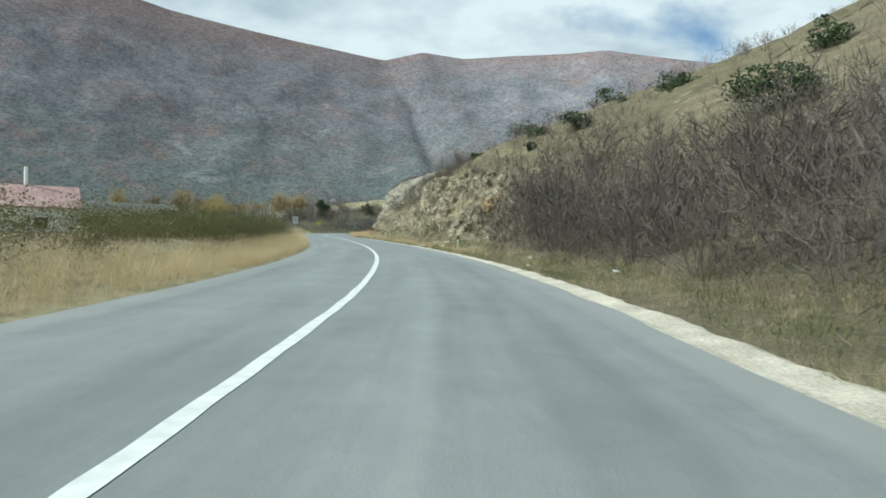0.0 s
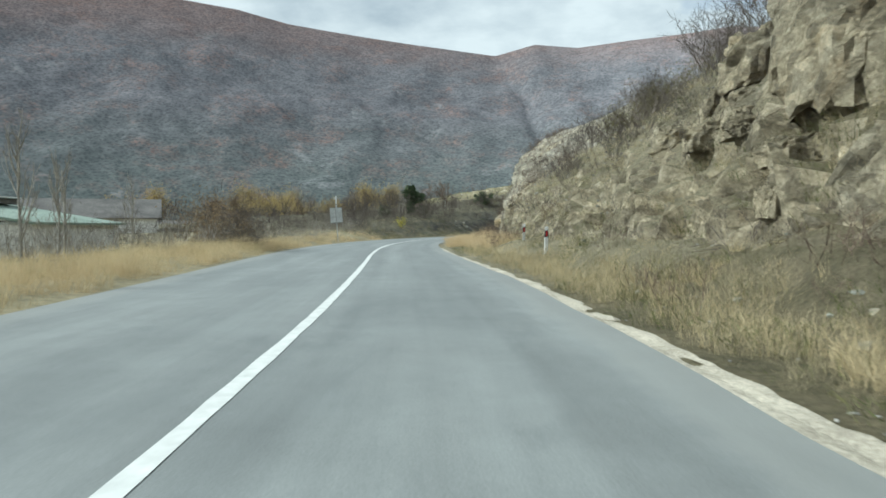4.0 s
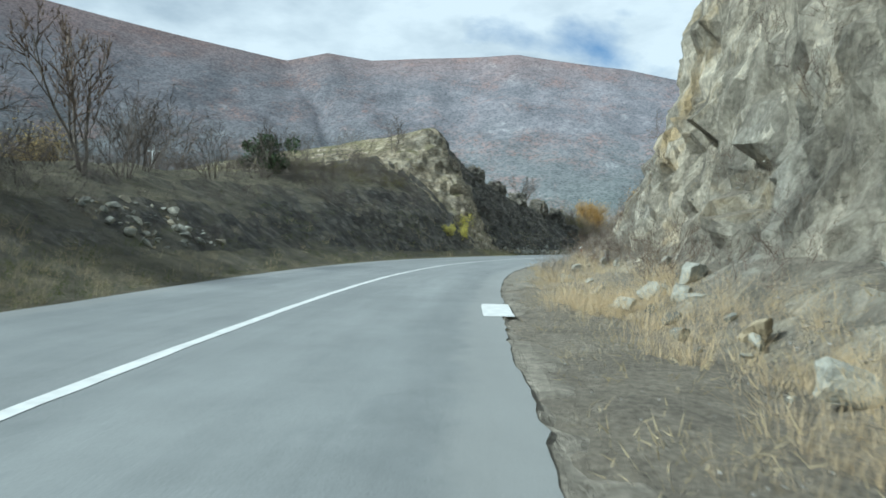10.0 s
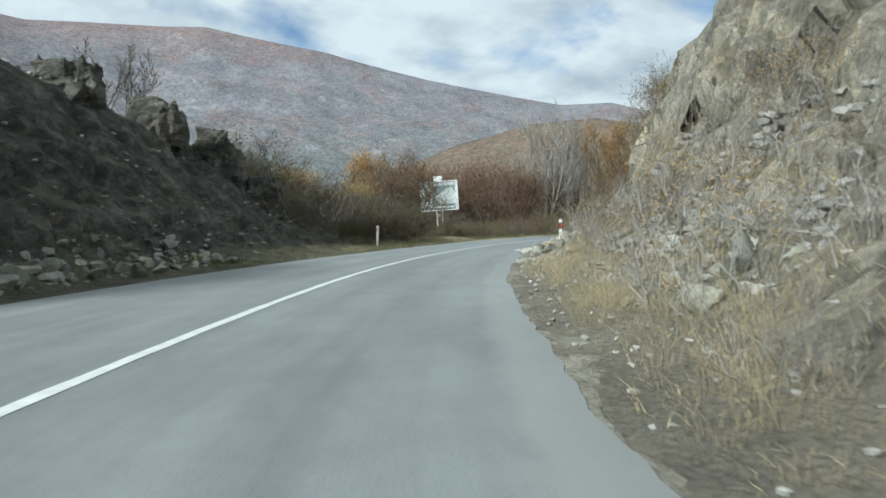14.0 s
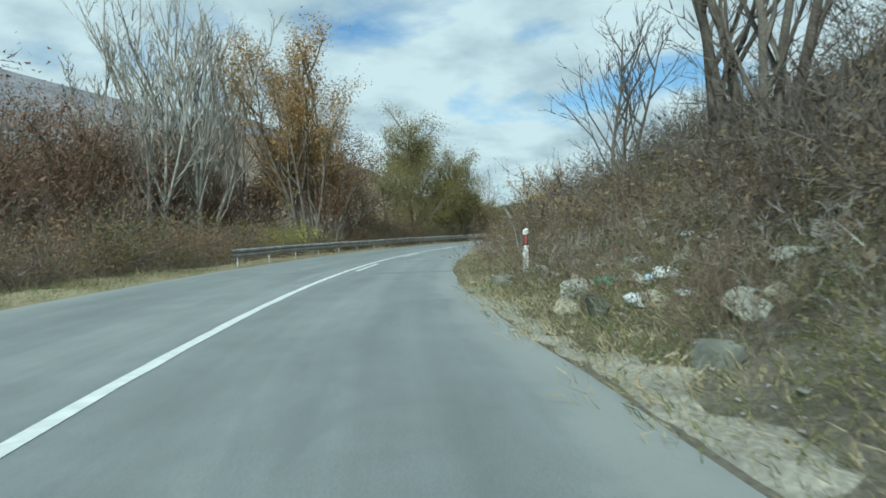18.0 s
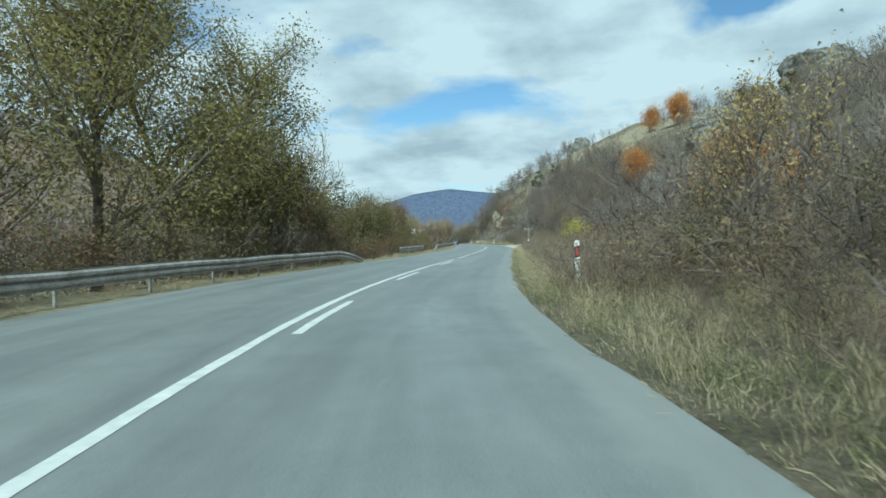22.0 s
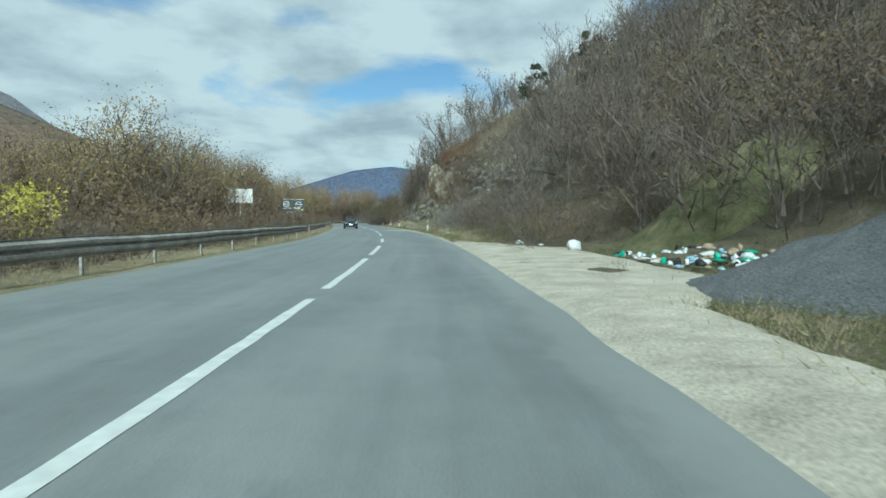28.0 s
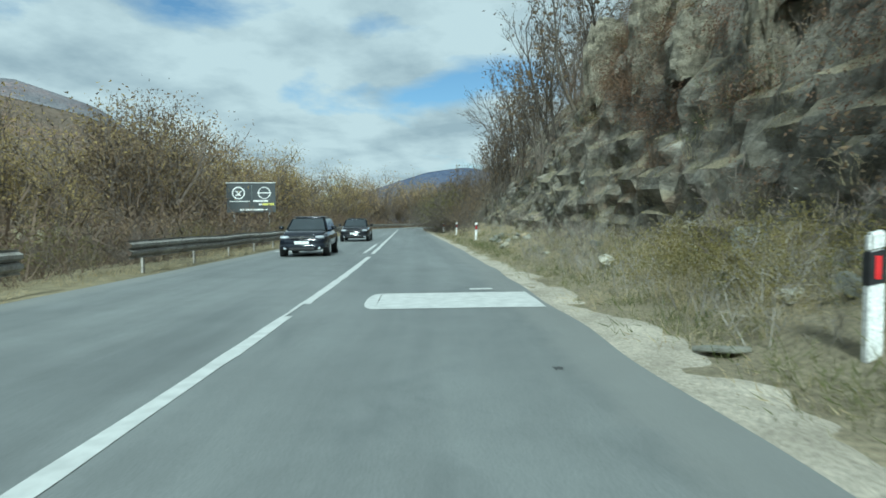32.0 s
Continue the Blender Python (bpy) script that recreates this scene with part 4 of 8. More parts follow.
def ribbons(rows, width, seed=0):
    """Flat thin twigs, for plants that stand far off."""
    r = np.random.default_rng(seed)
    a, b = rows[:, :3], rows[:, 3:6]
    u = unit(np.cross(b - a, r.normal(0, 1, a.shape)))
    w = width * (0.6 + 0.8 * r.random(len(a)))[:, None]
    V = np.stack([a - u * w, a + u * w, b + (b - a) * 0.12], 1).reshape(-1, 3)
    return V, np.arange(len(V)).reshape(-1, 3)


def leaves(points, size, seed, spread=0.25, flat=0.3):
    """Leaf blades: folded-looking small rhombs round the given places."""
    r = np.random.default_rng(seed)
    p = points + r.normal(0, spread, points.shape)
    d = unit(r.normal(0, 1, p.shape) * np.array([1, 1, flat + 0.5]))
    u = unit(np.cross(d, r.normal(0, 1, p.shape)))
    s = (size * (0.55 + 0.9 * r.random(len(p))))[:, None]
    V = np.stack([p - d * s + u * s * 0.6, p - d * s - u * s * 0.6, p + d * s * 1.1], 1).reshape(-1, 3)
    return V, np.arange(len(V)).reshape(-1, 3)


def tips(rows, n, seed):
    r = np.random.default_rng(seed)
    k = r.integers(0, len(rows), n)
    t = r.random((n, 1))
    return rows[k, :3] * (1 - t) + rows[k, 3:6] * t


def join(*pieces):
    V, F, n = [], [], 0
    if len({f.shape[1] for v, f in pieces}) > 1:
        pieces = [(v, f if f.shape[1] == 3 else np.concatenate([f[:, :3], f[:, [0, 2, 3]]])) for v, f in pieces]
    for v, f in pieces:
        V.append(v); F.append(f + n); n += len(v)
    return np.concatenate(V), np.concatenate(F)


def scatter(variants, places, scales, seed, keep=None):
    """Copies of variants at places, turned and scaled, as one set of arrays."""
    r = np.random.default_rng(seed)
    which = r.integers(0, len(variants), len(places))
    turn = r.random(len(places)) * 2 * math.pi
    out = []
    for k, (v, f) in enumerate(variants):
        m = which == k if keep is None else (which == k) & keep
        if not m.any():
            continue
        c, s = np.cos(turn[m])[:, None], np.sin(turn[m])[:, None]
        sc = scales[m][:, None]
        x = (v[None, :, 0] * c - v[None, :, 1] * s) * sc + places[m][:, None, 0]
        y = (v[None, :, 0] * s + v[None, :, 1] * c) * sc + places[m][:, None, 1]
        z = v[None, :, 2] * sc + places[m][:, None, 2]
        n = m.sum()
        V = np.stack([x, y, z], -1).reshape(-1, 3)
        F = (f[None] + (np.arange(n) * len(v))[:, None, None]).reshape(-1, f.shape[1])
        out.append((V, F))
    return join(*out)


def island_material(name, cols, rough=0.85, island=True, trans=0.0, noise_scale=0.5):
    """A plant colour that changes from leaf to leaf and from clump to clump."""
    mat, nt, b = material(name, rough, spec=0.15)
    geo = nt.nodes.new("ShaderNodeNewGeometry")
    steps = [(k / max(1, len(cols) - 1), c) for k, c in enumerate(cols)]
    fac = nt.nodes.new("ShaderNodeMix")
    fac.data_type = "FLOAT"
    fac.inputs[0].default_value = 0.5
    if island:
        nt.links.new(geo.outputs["Random Per Island"], fac.inputs[2])
    else:
        nt.links.new(noise_of(nt, 5.0, 3), fac.inputs[2])
    spreadn = nt.nodes.new("ShaderNodeMapRange")
    spreadn.inputs["From Min"].default_value, spreadn.inputs["From Max"].default_value = 0.3, 0.7
    nt.links.new(noise_of(nt, noise_scale, 4), spreadn.inputs[0])
    nt.links.new(spreadn.outputs[0], fac.inputs[3])
    col = ramp(nt, fac.outputs[0], steps)
    nt.links.new(col, b.inputs["Base Color"])
    if trans:
        tr = nt.nodes.new("ShaderNodeBsdfTranslucent")
        nt.links.new(col, tr.inputs["Color"])
        mixer = nt.nodes.new("ShaderNodeMixShader")
        mixer.inputs[0].default_value = trans
        out = nt.nodes["Material Output"]
        nt.links.new(b.outputs[0], mixer.inputs[1]); nt.links.new(tr.outputs[0], mixer.inputs[2]); nt.links.new(mixer.outputs[0], out.inputs[0])
    return mat


TWIG = island_material("grey_brown_twigs", [(0.062, 0.052, 0.045), (0.105, 0.089, 0.076), (0.165, 0.143, 0.122)])
TWIG_PALE = island_material("pale_twigs", [(0.15, 0.135, 0.115), (0.26, 0.24, 0.21), (0.36, 0.34, 0.30)])
TWIG_WOOD = island_material("weathered_wood_twigs", [(0.092, 0.076, 0.064), (0.155, 0.130, 0.110), (0.22, 0.188, 0.158)])
TWIG_RUST = island_material("rusty_twigs", [(0.07, 0.051, 0.041), (0.125, 0.092, 0.069), (0.19, 0.146, 0.106)])
LEAF_GOLD = island_material("golden_tan_leaves", [(0.24, 0.145, 0.06), (0.36, 0.235, 0.10), (0.46, 0.33, 0.16)], trans=0.35)
LEAF_AMBER = island_material("amber_leaves", [(0.30, 0.185, 0.065), (0.43, 0.285, 0.105), (0.54, 0.39, 0.17)], trans=0.35)
TWIG_TAN = island_material("tan_stalks", [(0.105, 0.083, 0.06), (0.18, 0.145, 0.105), (0.27, 0.222, 0.163)])
LEAF_RED = island_material("red_brown_leaves", [(0.12, 0.072, 0.05), (0.20, 0.125, 0.082), (0.28, 0.18, 0.115)], trans=0.3)
BARK = two_tone("bark", (0.09, 0.075, 0.06), (0.20, 0.175, 0.145), 3.0, 0.95, fine=25, bump_by=0.7)
BARK_PALE = two_tone("pale_bark", (0.20, 0.185, 0.16), (0.38, 0.36, 0.32), 2.0, 0.9, fine=20, bump_by=0.5)
GRASS_GOLD = island_material("golden_grass", [(0.40, 0.30, 0.17), (0.57, 0.45, 0.275), (0.69, 0.575, 0.385)], trans=0.3)
GRASS_PALE = island_material("pale_straw", [(0.42, 0.33, 0.18), (0.58, 0.47, 0.28), (0.68, 0.58, 0.38)], trans=0.3)
GRASS_DRY = island_material("dry_grass", [(0.24, 0.20, 0.115), (0.40, 0.335, 0.205), (0.55, 0.475, 0.31)], trans=0.3)
GRASS_GREEN = island_material("dull_green_grass", [(0.07, 0.085, 0.03), (0.12, 0.135, 0.05), (0.22, 0.20, 0.10)], trans=0.3)
LEAF_BROWN = island_material("brown_leaves", [(0.11, 0.082, 0.055), (0.19, 0.14, 0.088), (0.28, 0.21, 0.13)], trans=0.3)
LEAF_ORANGE = island_material("orange_leaves", [(0.30, 0.13, 0.04), (0.46, 0.22, 0.07), (0.55, 0.32, 0.13)], trans=0.35)
LEAF_TAN = island_material("tan_leaves", [(0.28, 0.19, 0.09), (0.42, 0.30, 0.15), (0.52, 0.40, 0.22)], trans=0.35)
LEAF_YELLOW = island_material("yellow_leaves", [(0.40, 0.36, 0.06), (0.55, 0.50, 0.10), (0.62, 0.58, 0.20)], trans=0.35)
LEAF_OLIVE = island_material("olive_leaves", [(0.10, 0.092, 0.036), (0.20, 0.172, 0.066), (0.32, 0.265, 0.10)], trans=0.3)
LEAF_DEEP = island_material("deep_olive_leaves", [(0.07, 0.068, 0.03), (0.13, 0.118, 0.05), (0.21, 0.18, 0.08)], trans=0.25)
LEAF_WILLOW = island_material("willow_leaves", [(0.24, 0.18, 0.085), (0.36, 0.28, 0.125), (0.46, 0.37, 0.17)], trans=0.35)
LEAF_DARK = island_material("dark_evergreen", [(0.026, 0.042, 0.021), (0.052, 0.078, 0.036), (0.09, 0.118, 0.054)], trans=0.1)
LEAF_GREEN = island_material("bramble_green", [(0.06, 0.066, 0.028), (0.11, 0.112, 0.046), (0.19, 0.172, 0.085)], trans=0.25)


# -- kinds, each made once
def shrub_arrays(seed, h, spread, stems=9, kids=(5, 5), thick=True, width=0.012, segs=(3, 2, 1)):
    rows = grow(seed, stems, h, spread, 3, kids, segs, up=0.35, shrink=0.55, base=0.25, wander=0.3)
    if thick:
        return join(*[prisms(r, 3, 0.005) for r in rows[:2]], ribbons(rows[2], 0.010, seed)), rows
    return join(*[ribbons(r, w, seed) for r, w in zip(rows, (width * 2.0, width * 1.3, width))]), rows


def tree_arrays(seed, h, kind):
    """Trunk with limbs, twigs and leaf places for a kind of tree about h tall."""
    if kind == "poplar":
        rows = grow(seed, 1, h * 0.9, 0.06, 4, (11, 6, 4), (9, 5, 3, 2), up=1.1, shrink=0.42, start=0.22, wander=0.06, base=0.0, trunk=h * 0.012)
    elif kind == "many":
        rows = grow(seed, 5, h * 0.85, 0.35, 4, (8, 7, 5), (7, 4, 2, 1), up=0.8, shrink=0.46, start=0.2, wander=0.10, base=0.3, trunk=h * 0.009)
    elif kind == "cone":
        rows = grow(seed, 1, h * 0.92, 0.05, 4, (26, 8, 5), (9, 4, 3, 1), up=0.06, shrink=0.46, start=0.06, wander=0.10, base=0.0, trunk=h * 0.014)
    elif kind == "round":
        rows = grow(seed, 1, h * 0.62, 0.10, 4, (14, 7, 5), (7, 4, 3, 1), up=0.42, shrink=0.62, start=0.10, wander=0.13, base=0.0, trunk=h * 0.02)
    else:
        rows = grow(seed, 3, h * 0.72, 0.30, 4, (7, 6, 4), (6, 4, 3, 2), up=0.6, shrink=0.55, start=0.15, wander=0.12, base=0.2, trunk=h * 0.011)
    tall = max(float(r[:, 5].max()) for r in rows)
    for r in rows:
        r[:, :6] *= h / tall
    return rows


def tree(name, m, seed, h, kind, bark, twig, leaf=None, n_leaves=0, size=0.12, spread=0.35, label="", category="tree", group="", twig_w=0.012):
    rows = tree_arrays(seed, h, kind)
    top = empty(name, m)
    stems = {"poplar": 1, "many": 5, "round": 1, "cone": 1}.get(kind, 3)
    for stem, limb in zip(np.array_split(rows[0], stems), np.array_split(rows[1], stems)):
        v, f = join(prisms(stem, 6), prisms(limb, 4))
        put("trunk", mesh_of("trunk", v, f, True), bark, top)
    v, f = join(ribbons(rows[2], twig_w * 1.5, seed), ribbons(rows[3], twig_w, seed))
    put("branchwork", mesh_of("branchwork", v, f), twig, top)
    if leaf:
        pts = tips(np.concatenate([rows[2], rows[3]]), n_leaves, seed)
        v, f = leaves(pts, size, seed, spread)
        put("crown", mesh_of("crown", v, f), leaf, top)
    return tagged(top, label, category, group)


def evergreen(name, m, seed, h, w, n, label, size=0.12, cone=0.4):
    """A dense dark bush or young conifer: a short stem and sprays in uneven lobes."""
    r = np.random.default_rng(seed)
    top = empty(name, m)
    rows = grow(seed, 1, h * 0.75, 0.1, 2, (8,), (4, 3), up=0.3, shrink=0.5, base=0.0)
    v, f = join(*[prisms(x, 4) for x in rows])
    put("trunk", mesh_of("trunk", v, f, True), BARK, top)
    lobes = 16
    c = np.stack([r.normal(0, 0.30 * w, lobes), r.normal(0, 0.30 * w, lobes), r.random(lobes) * h * 0.75 + 0.15 * h], 1)
    c[:, :2] *= (1.15 - cone * c[:, 2:] / h)
    rad = w * (0.17 + 0.16 * r.random(lobes)) * (1.1 - cone * c[:, 2] / h)
    k = r.integers(0, lobes, n)
    q = unit(r.normal(0, 1, (n, 3))) * (rad[k] * (0.55 + 0.5 * r.random(n)))[:, None] * np.array([1, 1, 0.9]) + c[k]
    q[:, 2] = np.clip(q[:, 2], 0.03 * h, h)
    v, f = leaves(q, size, seed, 0.04)
    put("crown", mesh_of("crown", v, f), LEAF_DARK, top)
    return tagged(top, label, "bush" if cone < 0.5 else "tree")


def ground_at(s, o):
    return float(land_height([s], [o])[0])


def stand(s, o, turn=0.0, scale=1.0, sink=0.1):
    p = spot(s, o, ground_at(s, o) - sink)
    return Matrix.Translation(p) @ Matrix.Rotation(turn, 4, "Z") @ Matrix.Scale(scale, 4)


def field_of(n, s0, s1, o0, o1, seed, bias=1.0, gap=None):
    """Random stations and offsets in a stretch, with their places on the ground."""
    r = np.random.default_rng(seed)
    s = s0 + (s1 - s0) * r.random(n)
    lo = o0(s) if callable(o0) else o0
    hi = o1(s) if callable(o1) else o1
    o = lo + (hi - lo) * r.random(n) ** bias
    if gap is not None:
        keep = vnoise(np.stack([s * gap, o * gap, np.full(n, seed * 1.0)], 1), seed) > -0.15
        s, o = s[keep], o[keep]
    x, y = at(s, o)
    return np.stack([x, y, land_height(s, o) - 0.06], 1), s, o


def stuff(name, variants, n, s0, s1, o0, o1, seed, mat, lo, hi, label, category, bias=1.0, gap=None):
    p, s, o = field_of(n, s0, s1, o0, o1, seed, bias, gap)
    sc = lo + (hi - lo) * np.random.default_rng(seed + 1).random(len(p)) ** 1.5
    v, f = scatter(variants, p, sc, seed + 2)
    return tagged(put(name, mesh_of(name, v, f), mat), label, category, kind="stuff")


def wood(name, trees, crowns, n, s0, s1, o0, o1, seed, twig, lo, hi, label, shares):
    """Leafless trees in a stretch, with leaves on a share of them: (share, material, label) in turn."""
    p, s, o = field_of(n, s0, s1, o0, o1, seed)
    r = np.random.default_rng(seed + 1)
    sc, dice = lo + (hi - lo) * r.random(len(p)) ** 1.5, r.random(len(p))
    v, f = scatter(trees, p, sc, seed + 2)
    tagged(put(name, mesh_of(name, v, f), twig), label, "woods", kind="stuff")
    start = 0.0
    for share, mat, words in shares:
        keep = (dice >= start) & (dice < start + share)
        start += share
        v, f = scatter(crowns, p, sc, seed + 2, keep)
        tagged(put(name + "_leaves", mesh_of(name + "_leaves", v, f), mat), words, "woods", kind="stuff")


def tuft(seed, n=26, h=0.7, lean=0.5, w=0.0065, base=0.22):
    r = np.random.default_rng(seed)
    a = r.random(n) * 2 * math.pi
    root = np.stack([np.cos(a), np.sin(a), 0 * a], 1) * (base * r.random((n, 1)) ** 0.5)
    d = unit(np.stack([np.cos(a) * lean * r.random(n), np.sin(a) * lean * r.random(n), np.ones(n)], 1) + r.normal(0, 0.10, (n, 3)))
    ln = (h * (0.5 + 0.6 * r.random(n)))[:, None]
    mid = root + d * ln * 0.55
    tip = mid + unit(d + r.normal(0, 0.34, (n, 3)) + np.array([0, 0, -0.30])) * ln * 0.5
    u = unit(np.cross(d, r.normal(0, 1, (n, 3)))) * w
    V = np.stack([root - u, root + u, mid + u * 0.9, mid - u * 0.9, tip], 1).reshape(-1, 3)
    i = np.arange(n)[:, None] * 5
    return V, np.concatenate([i + np.array([[0, 1, 2]]), i + np.array([[3, 2, 4]])])


TUFTS = [tuft(k, 32, 0.75, 0.55, 0.0042) for k in range(5)]
TALL = [tuft(20 + k, 42, 0.85, 0.6, 0.004, 0.32) for k in range(5)]
LOW = [tuft(40 + k, 24, 0.32, 0.9, 0.005, 0.28) for k in range(5)]
BRUSH = [shrub_arrays(60 + k, 1.5, 0.85, 7, (5, 7), False, 0.0045)[0] for k in range(6)]
FAR_BRUSH = [shrub_arrays(70 + k, 1.7, 0.8, 6, (4, 3), False, 0.014, (2, 1, 1))[0] for k in range(6)]
WEEDS = [shrub_arrays(80 + k, 1.1, 0.35, 8, (4, 3), False, 0.005, (2, 1, 1))[0] for k in range(5)]


def leafy(seed, h, n, size, spread=0.18):
    v, rows = shrub_arrays(seed, h, 0.7, 7, (4, 4), False)
    return leaves(tips(np.concatenate(rows[1:]), n, seed), size, seed, spread)


HEDGE = [leafy(110 + k, 1.7, 420, 0.06, 0.2) for k in range(4)]
HEDGE_FINE = [leafy(120 + k, 1.7, 520, 0.034, 0.22) for k in range(4)]
LEAFY = [leafy(100 + k, 1.7, 360, 0.032, 0.15) for k in range(6)]
R_OUT = lambda d: (lambda s: EDGE_R(s) + d)
L_OUT = lambda d: (lambda s: EDGE_L(s) - d)

# grass, from the start of the drive onwards
stuff("dry_grass", TUFTS, 1500, 55, 165, R_OUT(0.6), R_OUT(5.5), 201, GRASS_DRY, 0.3, 0.85, "tufts of dry straw-coloured roadside grass", "grass", 1.4, 0.35)
stuff("green_grass", LOW, 700, 60, 165, R_OUT(0.8), R_OUT(6.0), 202, GRASS_GREEN, 0.7, 1.7, "grey-green weeds in the roadside grass", "grass", 1.1, 0.4)
stuff("straw_grass", TALL, 560, 96, 162, R_OUT(0.7), R_OUT(2.8), 2233, GRASS_PALE, 0.35, 0.8, "pale straw grass under the rock cutting", "grass", 1.1, 0.45)
stuff("straw_grass", TUFTS, 520, 120, 166, R_OUT(0.9), R_OUT(5.0), 2234, GRASS_PALE, 0.35, 0.8, "pale dry tufts in the wide verge", "grass", 1.0, 0.4)
stuff("dry_grass", TUFTS, 380, 112, 152, R_OUT(0.5), R_OUT(3.0), 223, GRASS_DRY, 0.45, 0.95, "dry grass clumps under the rock cutting", "grass", 1.0, 0.4)
stuff("weeds", WEEDS, 170, 60, 165, R_OUT(1.2), R_OUT(5.5), 204, TWIG_RUST, 0.4, 0.9, "brown dead weed stalks in the verge", "weeds", 1.0, 0.3)
stuff("golden_grass", TALL, 1500, 160, 199, R_OUT(0.7), R_OUT(4.0), 203, GRASS_GOLD, 0.55, 1.1, "tall golden dry grass along the verge", "grass", 1.1, 0.25)
stuff("golden_grass", TALL, 520, 199, 234, R_OUT(0.9), R_OUT(3.2), 231, GRASS_GOLD, 0.35, 0.8, "golden dry grass in clumps on stony ground", "grass", 1.0, 0.6)
stuff("golden_grass", TALL, 420, 232, 300, R_OUT(1.0), R_OUT(3.6), 205, GRASS_GOLD, 0.35, 0.75, "patchy golden dry grass under the cliff", "grass", 1.0, 0.5)
stuff("dry_grass", TUFTS, 2300, 362, 470, R_OUT(0.4), R_OUT(4.2), 207, GRASS_DRY, 0.4, 0.85, "pale dry grass and weeds along the verge", "grass", 1.2, 0.35)
stuff("green_grass", LOW, 900, 510, 575, R_OUT(0.9), R_OUT(4.2), 210, GRASS_GREEN, 0.5, 1.3, "low green weeds and grass along the shoulder", "grass", 1.2, 0.5)
stuff("dry_grass", TALL, 300, 398, 474, R_OUT(2.5), R_OUT(8.5), 208, GRASS_DRY, 0.8, 1.4, "tall tan grass stalks among the weeds", "grass", 1.0, 0.3)
stuff("dry_grass", TUFTS, 700, 512, 600, R_OUT(1.3), R_OUT(4.5), 209, GRASS_DRY, 0.4, 0.95, "thin dry grass at the foot of the rocks", "grass", 1.0, 0.5)
stuff("dry_grass", TALL, 420, 396, 462, R_OUT(0.8), R_OUT(2.8), 224, GRASS_DRY, 0.45, 0.85, "straw-coloured grass along the dusty edge", "grass", 1.2, 0.4)
stuff("dry_grass", TUFTS, 800, 394, 462, R_OUT(0.3), R_OUT(2.4), 225, GRASS_DRY, 0.35, 0.75, "matted dry grass beside the asphalt", "grass", 1.0, 0.5)
stuff("weeds", WEEDS, 260, 398, 464, R_OUT(1.1), R_OUT(2.6), 226, TWIG_TAN, 0.45, 0.95, "brown dead weeds close to the road", "weeds")
stuff("golden_grass", TALL, 380, 224, 264, R_OUT(1.4), R_OUT(3.5), 227, GRASS_GOLD, 0.4, 0.8, "golden grass clumps among the stones", "grass", 1.0, 0.5)
stuff("green_grass", LOW, 900, 390, 466, R_OUT(0.25), R_OUT(3.0), 212, GRASS_GREEN, 0.5, 1.1, "short green and straw grass at the asphalt's edge", "grass", 1.3, 0.5)
stuff("dry_grass", LOW, 900, 335, 466, R_OUT(0.2), R_OUT(3.5), 214, GRASS_DRY, 0.5, 1.1, "short dry grass at the asphalt's edge", "grass", 1.3, 0.5)
stuff("green_grass", LOW, 700, 330, 620, R_OUT(0.8), R_OUT(5.5), 211, GRASS_GREEN, 0.6, 1.3, "dull green low grass on the verge", "grass", 1.0, 0.4)
stuff("golden_grass", TALL, 1900, 58, 200, L_OUT(0.4), L_OUT(4.0), 213, GRASS_GOLD, 0.45, 0.9, "golden dry grass edging the meadow", "grass", 1.3, 0.3)
stuff("dry_grass", TUFTS, 2300, 58, 235, L_OUT(0.3), L_OUT(9.0), 216, GRASS_DRY, 0.35, 0.85, "matted dry grass over the meadow's edge", "grass", 1.5, 0.25)
stuff("green_grass", LOW, 700, 120, 235, L_OUT(1.0), L_OUT(12.0), 218, GRASS_GREEN, 0.7, 1.6, "dull green low growth in the meadow", "grass", 1.2, 0.2)
stuff("dry_grass", TUFTS, 650, 250, 302, R_OUT(0.5), R_OUT(3.4), 206, GRASS_DRY, 0.4, 0.9, "clumps of dry grass among fallen stones", "grass", 1.0, 0.5)
stuff("green_grass", LOW, 600, 316, 362, L_OUT(0.3), L_OUT(3.5), 220, GRASS_GREEN, 0.6, 1.4, "green grass strip before the dark bushes", "grass", 1.2)
stuff("dry_grass", TUFTS, 900, 195, 345, L_OUT(0.4), L_OUT(4.5), 215, GRASS_DRY, 0.35, 0.8, "short dry grass at the foot of the bank", "grass", 1.2, 0.5)
stuff("green_grass", LOW, 900, 195, 345, L_OUT(0.3), L_OUT(7.0), 217, GRASS_GREEN, 0.6, 1.4, "low green grass on the bank", "grass", 1.0, 0.4)
stuff("dry_grass", TUFTS, 1100, 345, 620, L_OUT(0.2), L_OUT(3.5), 219, GRASS_DRY, 0.35, 0.9, "dry grass round the guard rail's posts", "grass", 1.0, 0.4)
stuff("cliff_grass", TUFTS, 420, 190, 304, 8.3, 12.5, 222, GRASS_DRY, 0.25, 0.6, "dead grass clinging to the cliff", "grass", 1.0, 0.5)
stuff("hill_grass", TUFTS, 1900, 55, 180, 9.0, 42.0, 221, GRASS_DRY, 0.5, 1.1, "dry bent grass on the hillside", "grass", 1.5, 0.2)

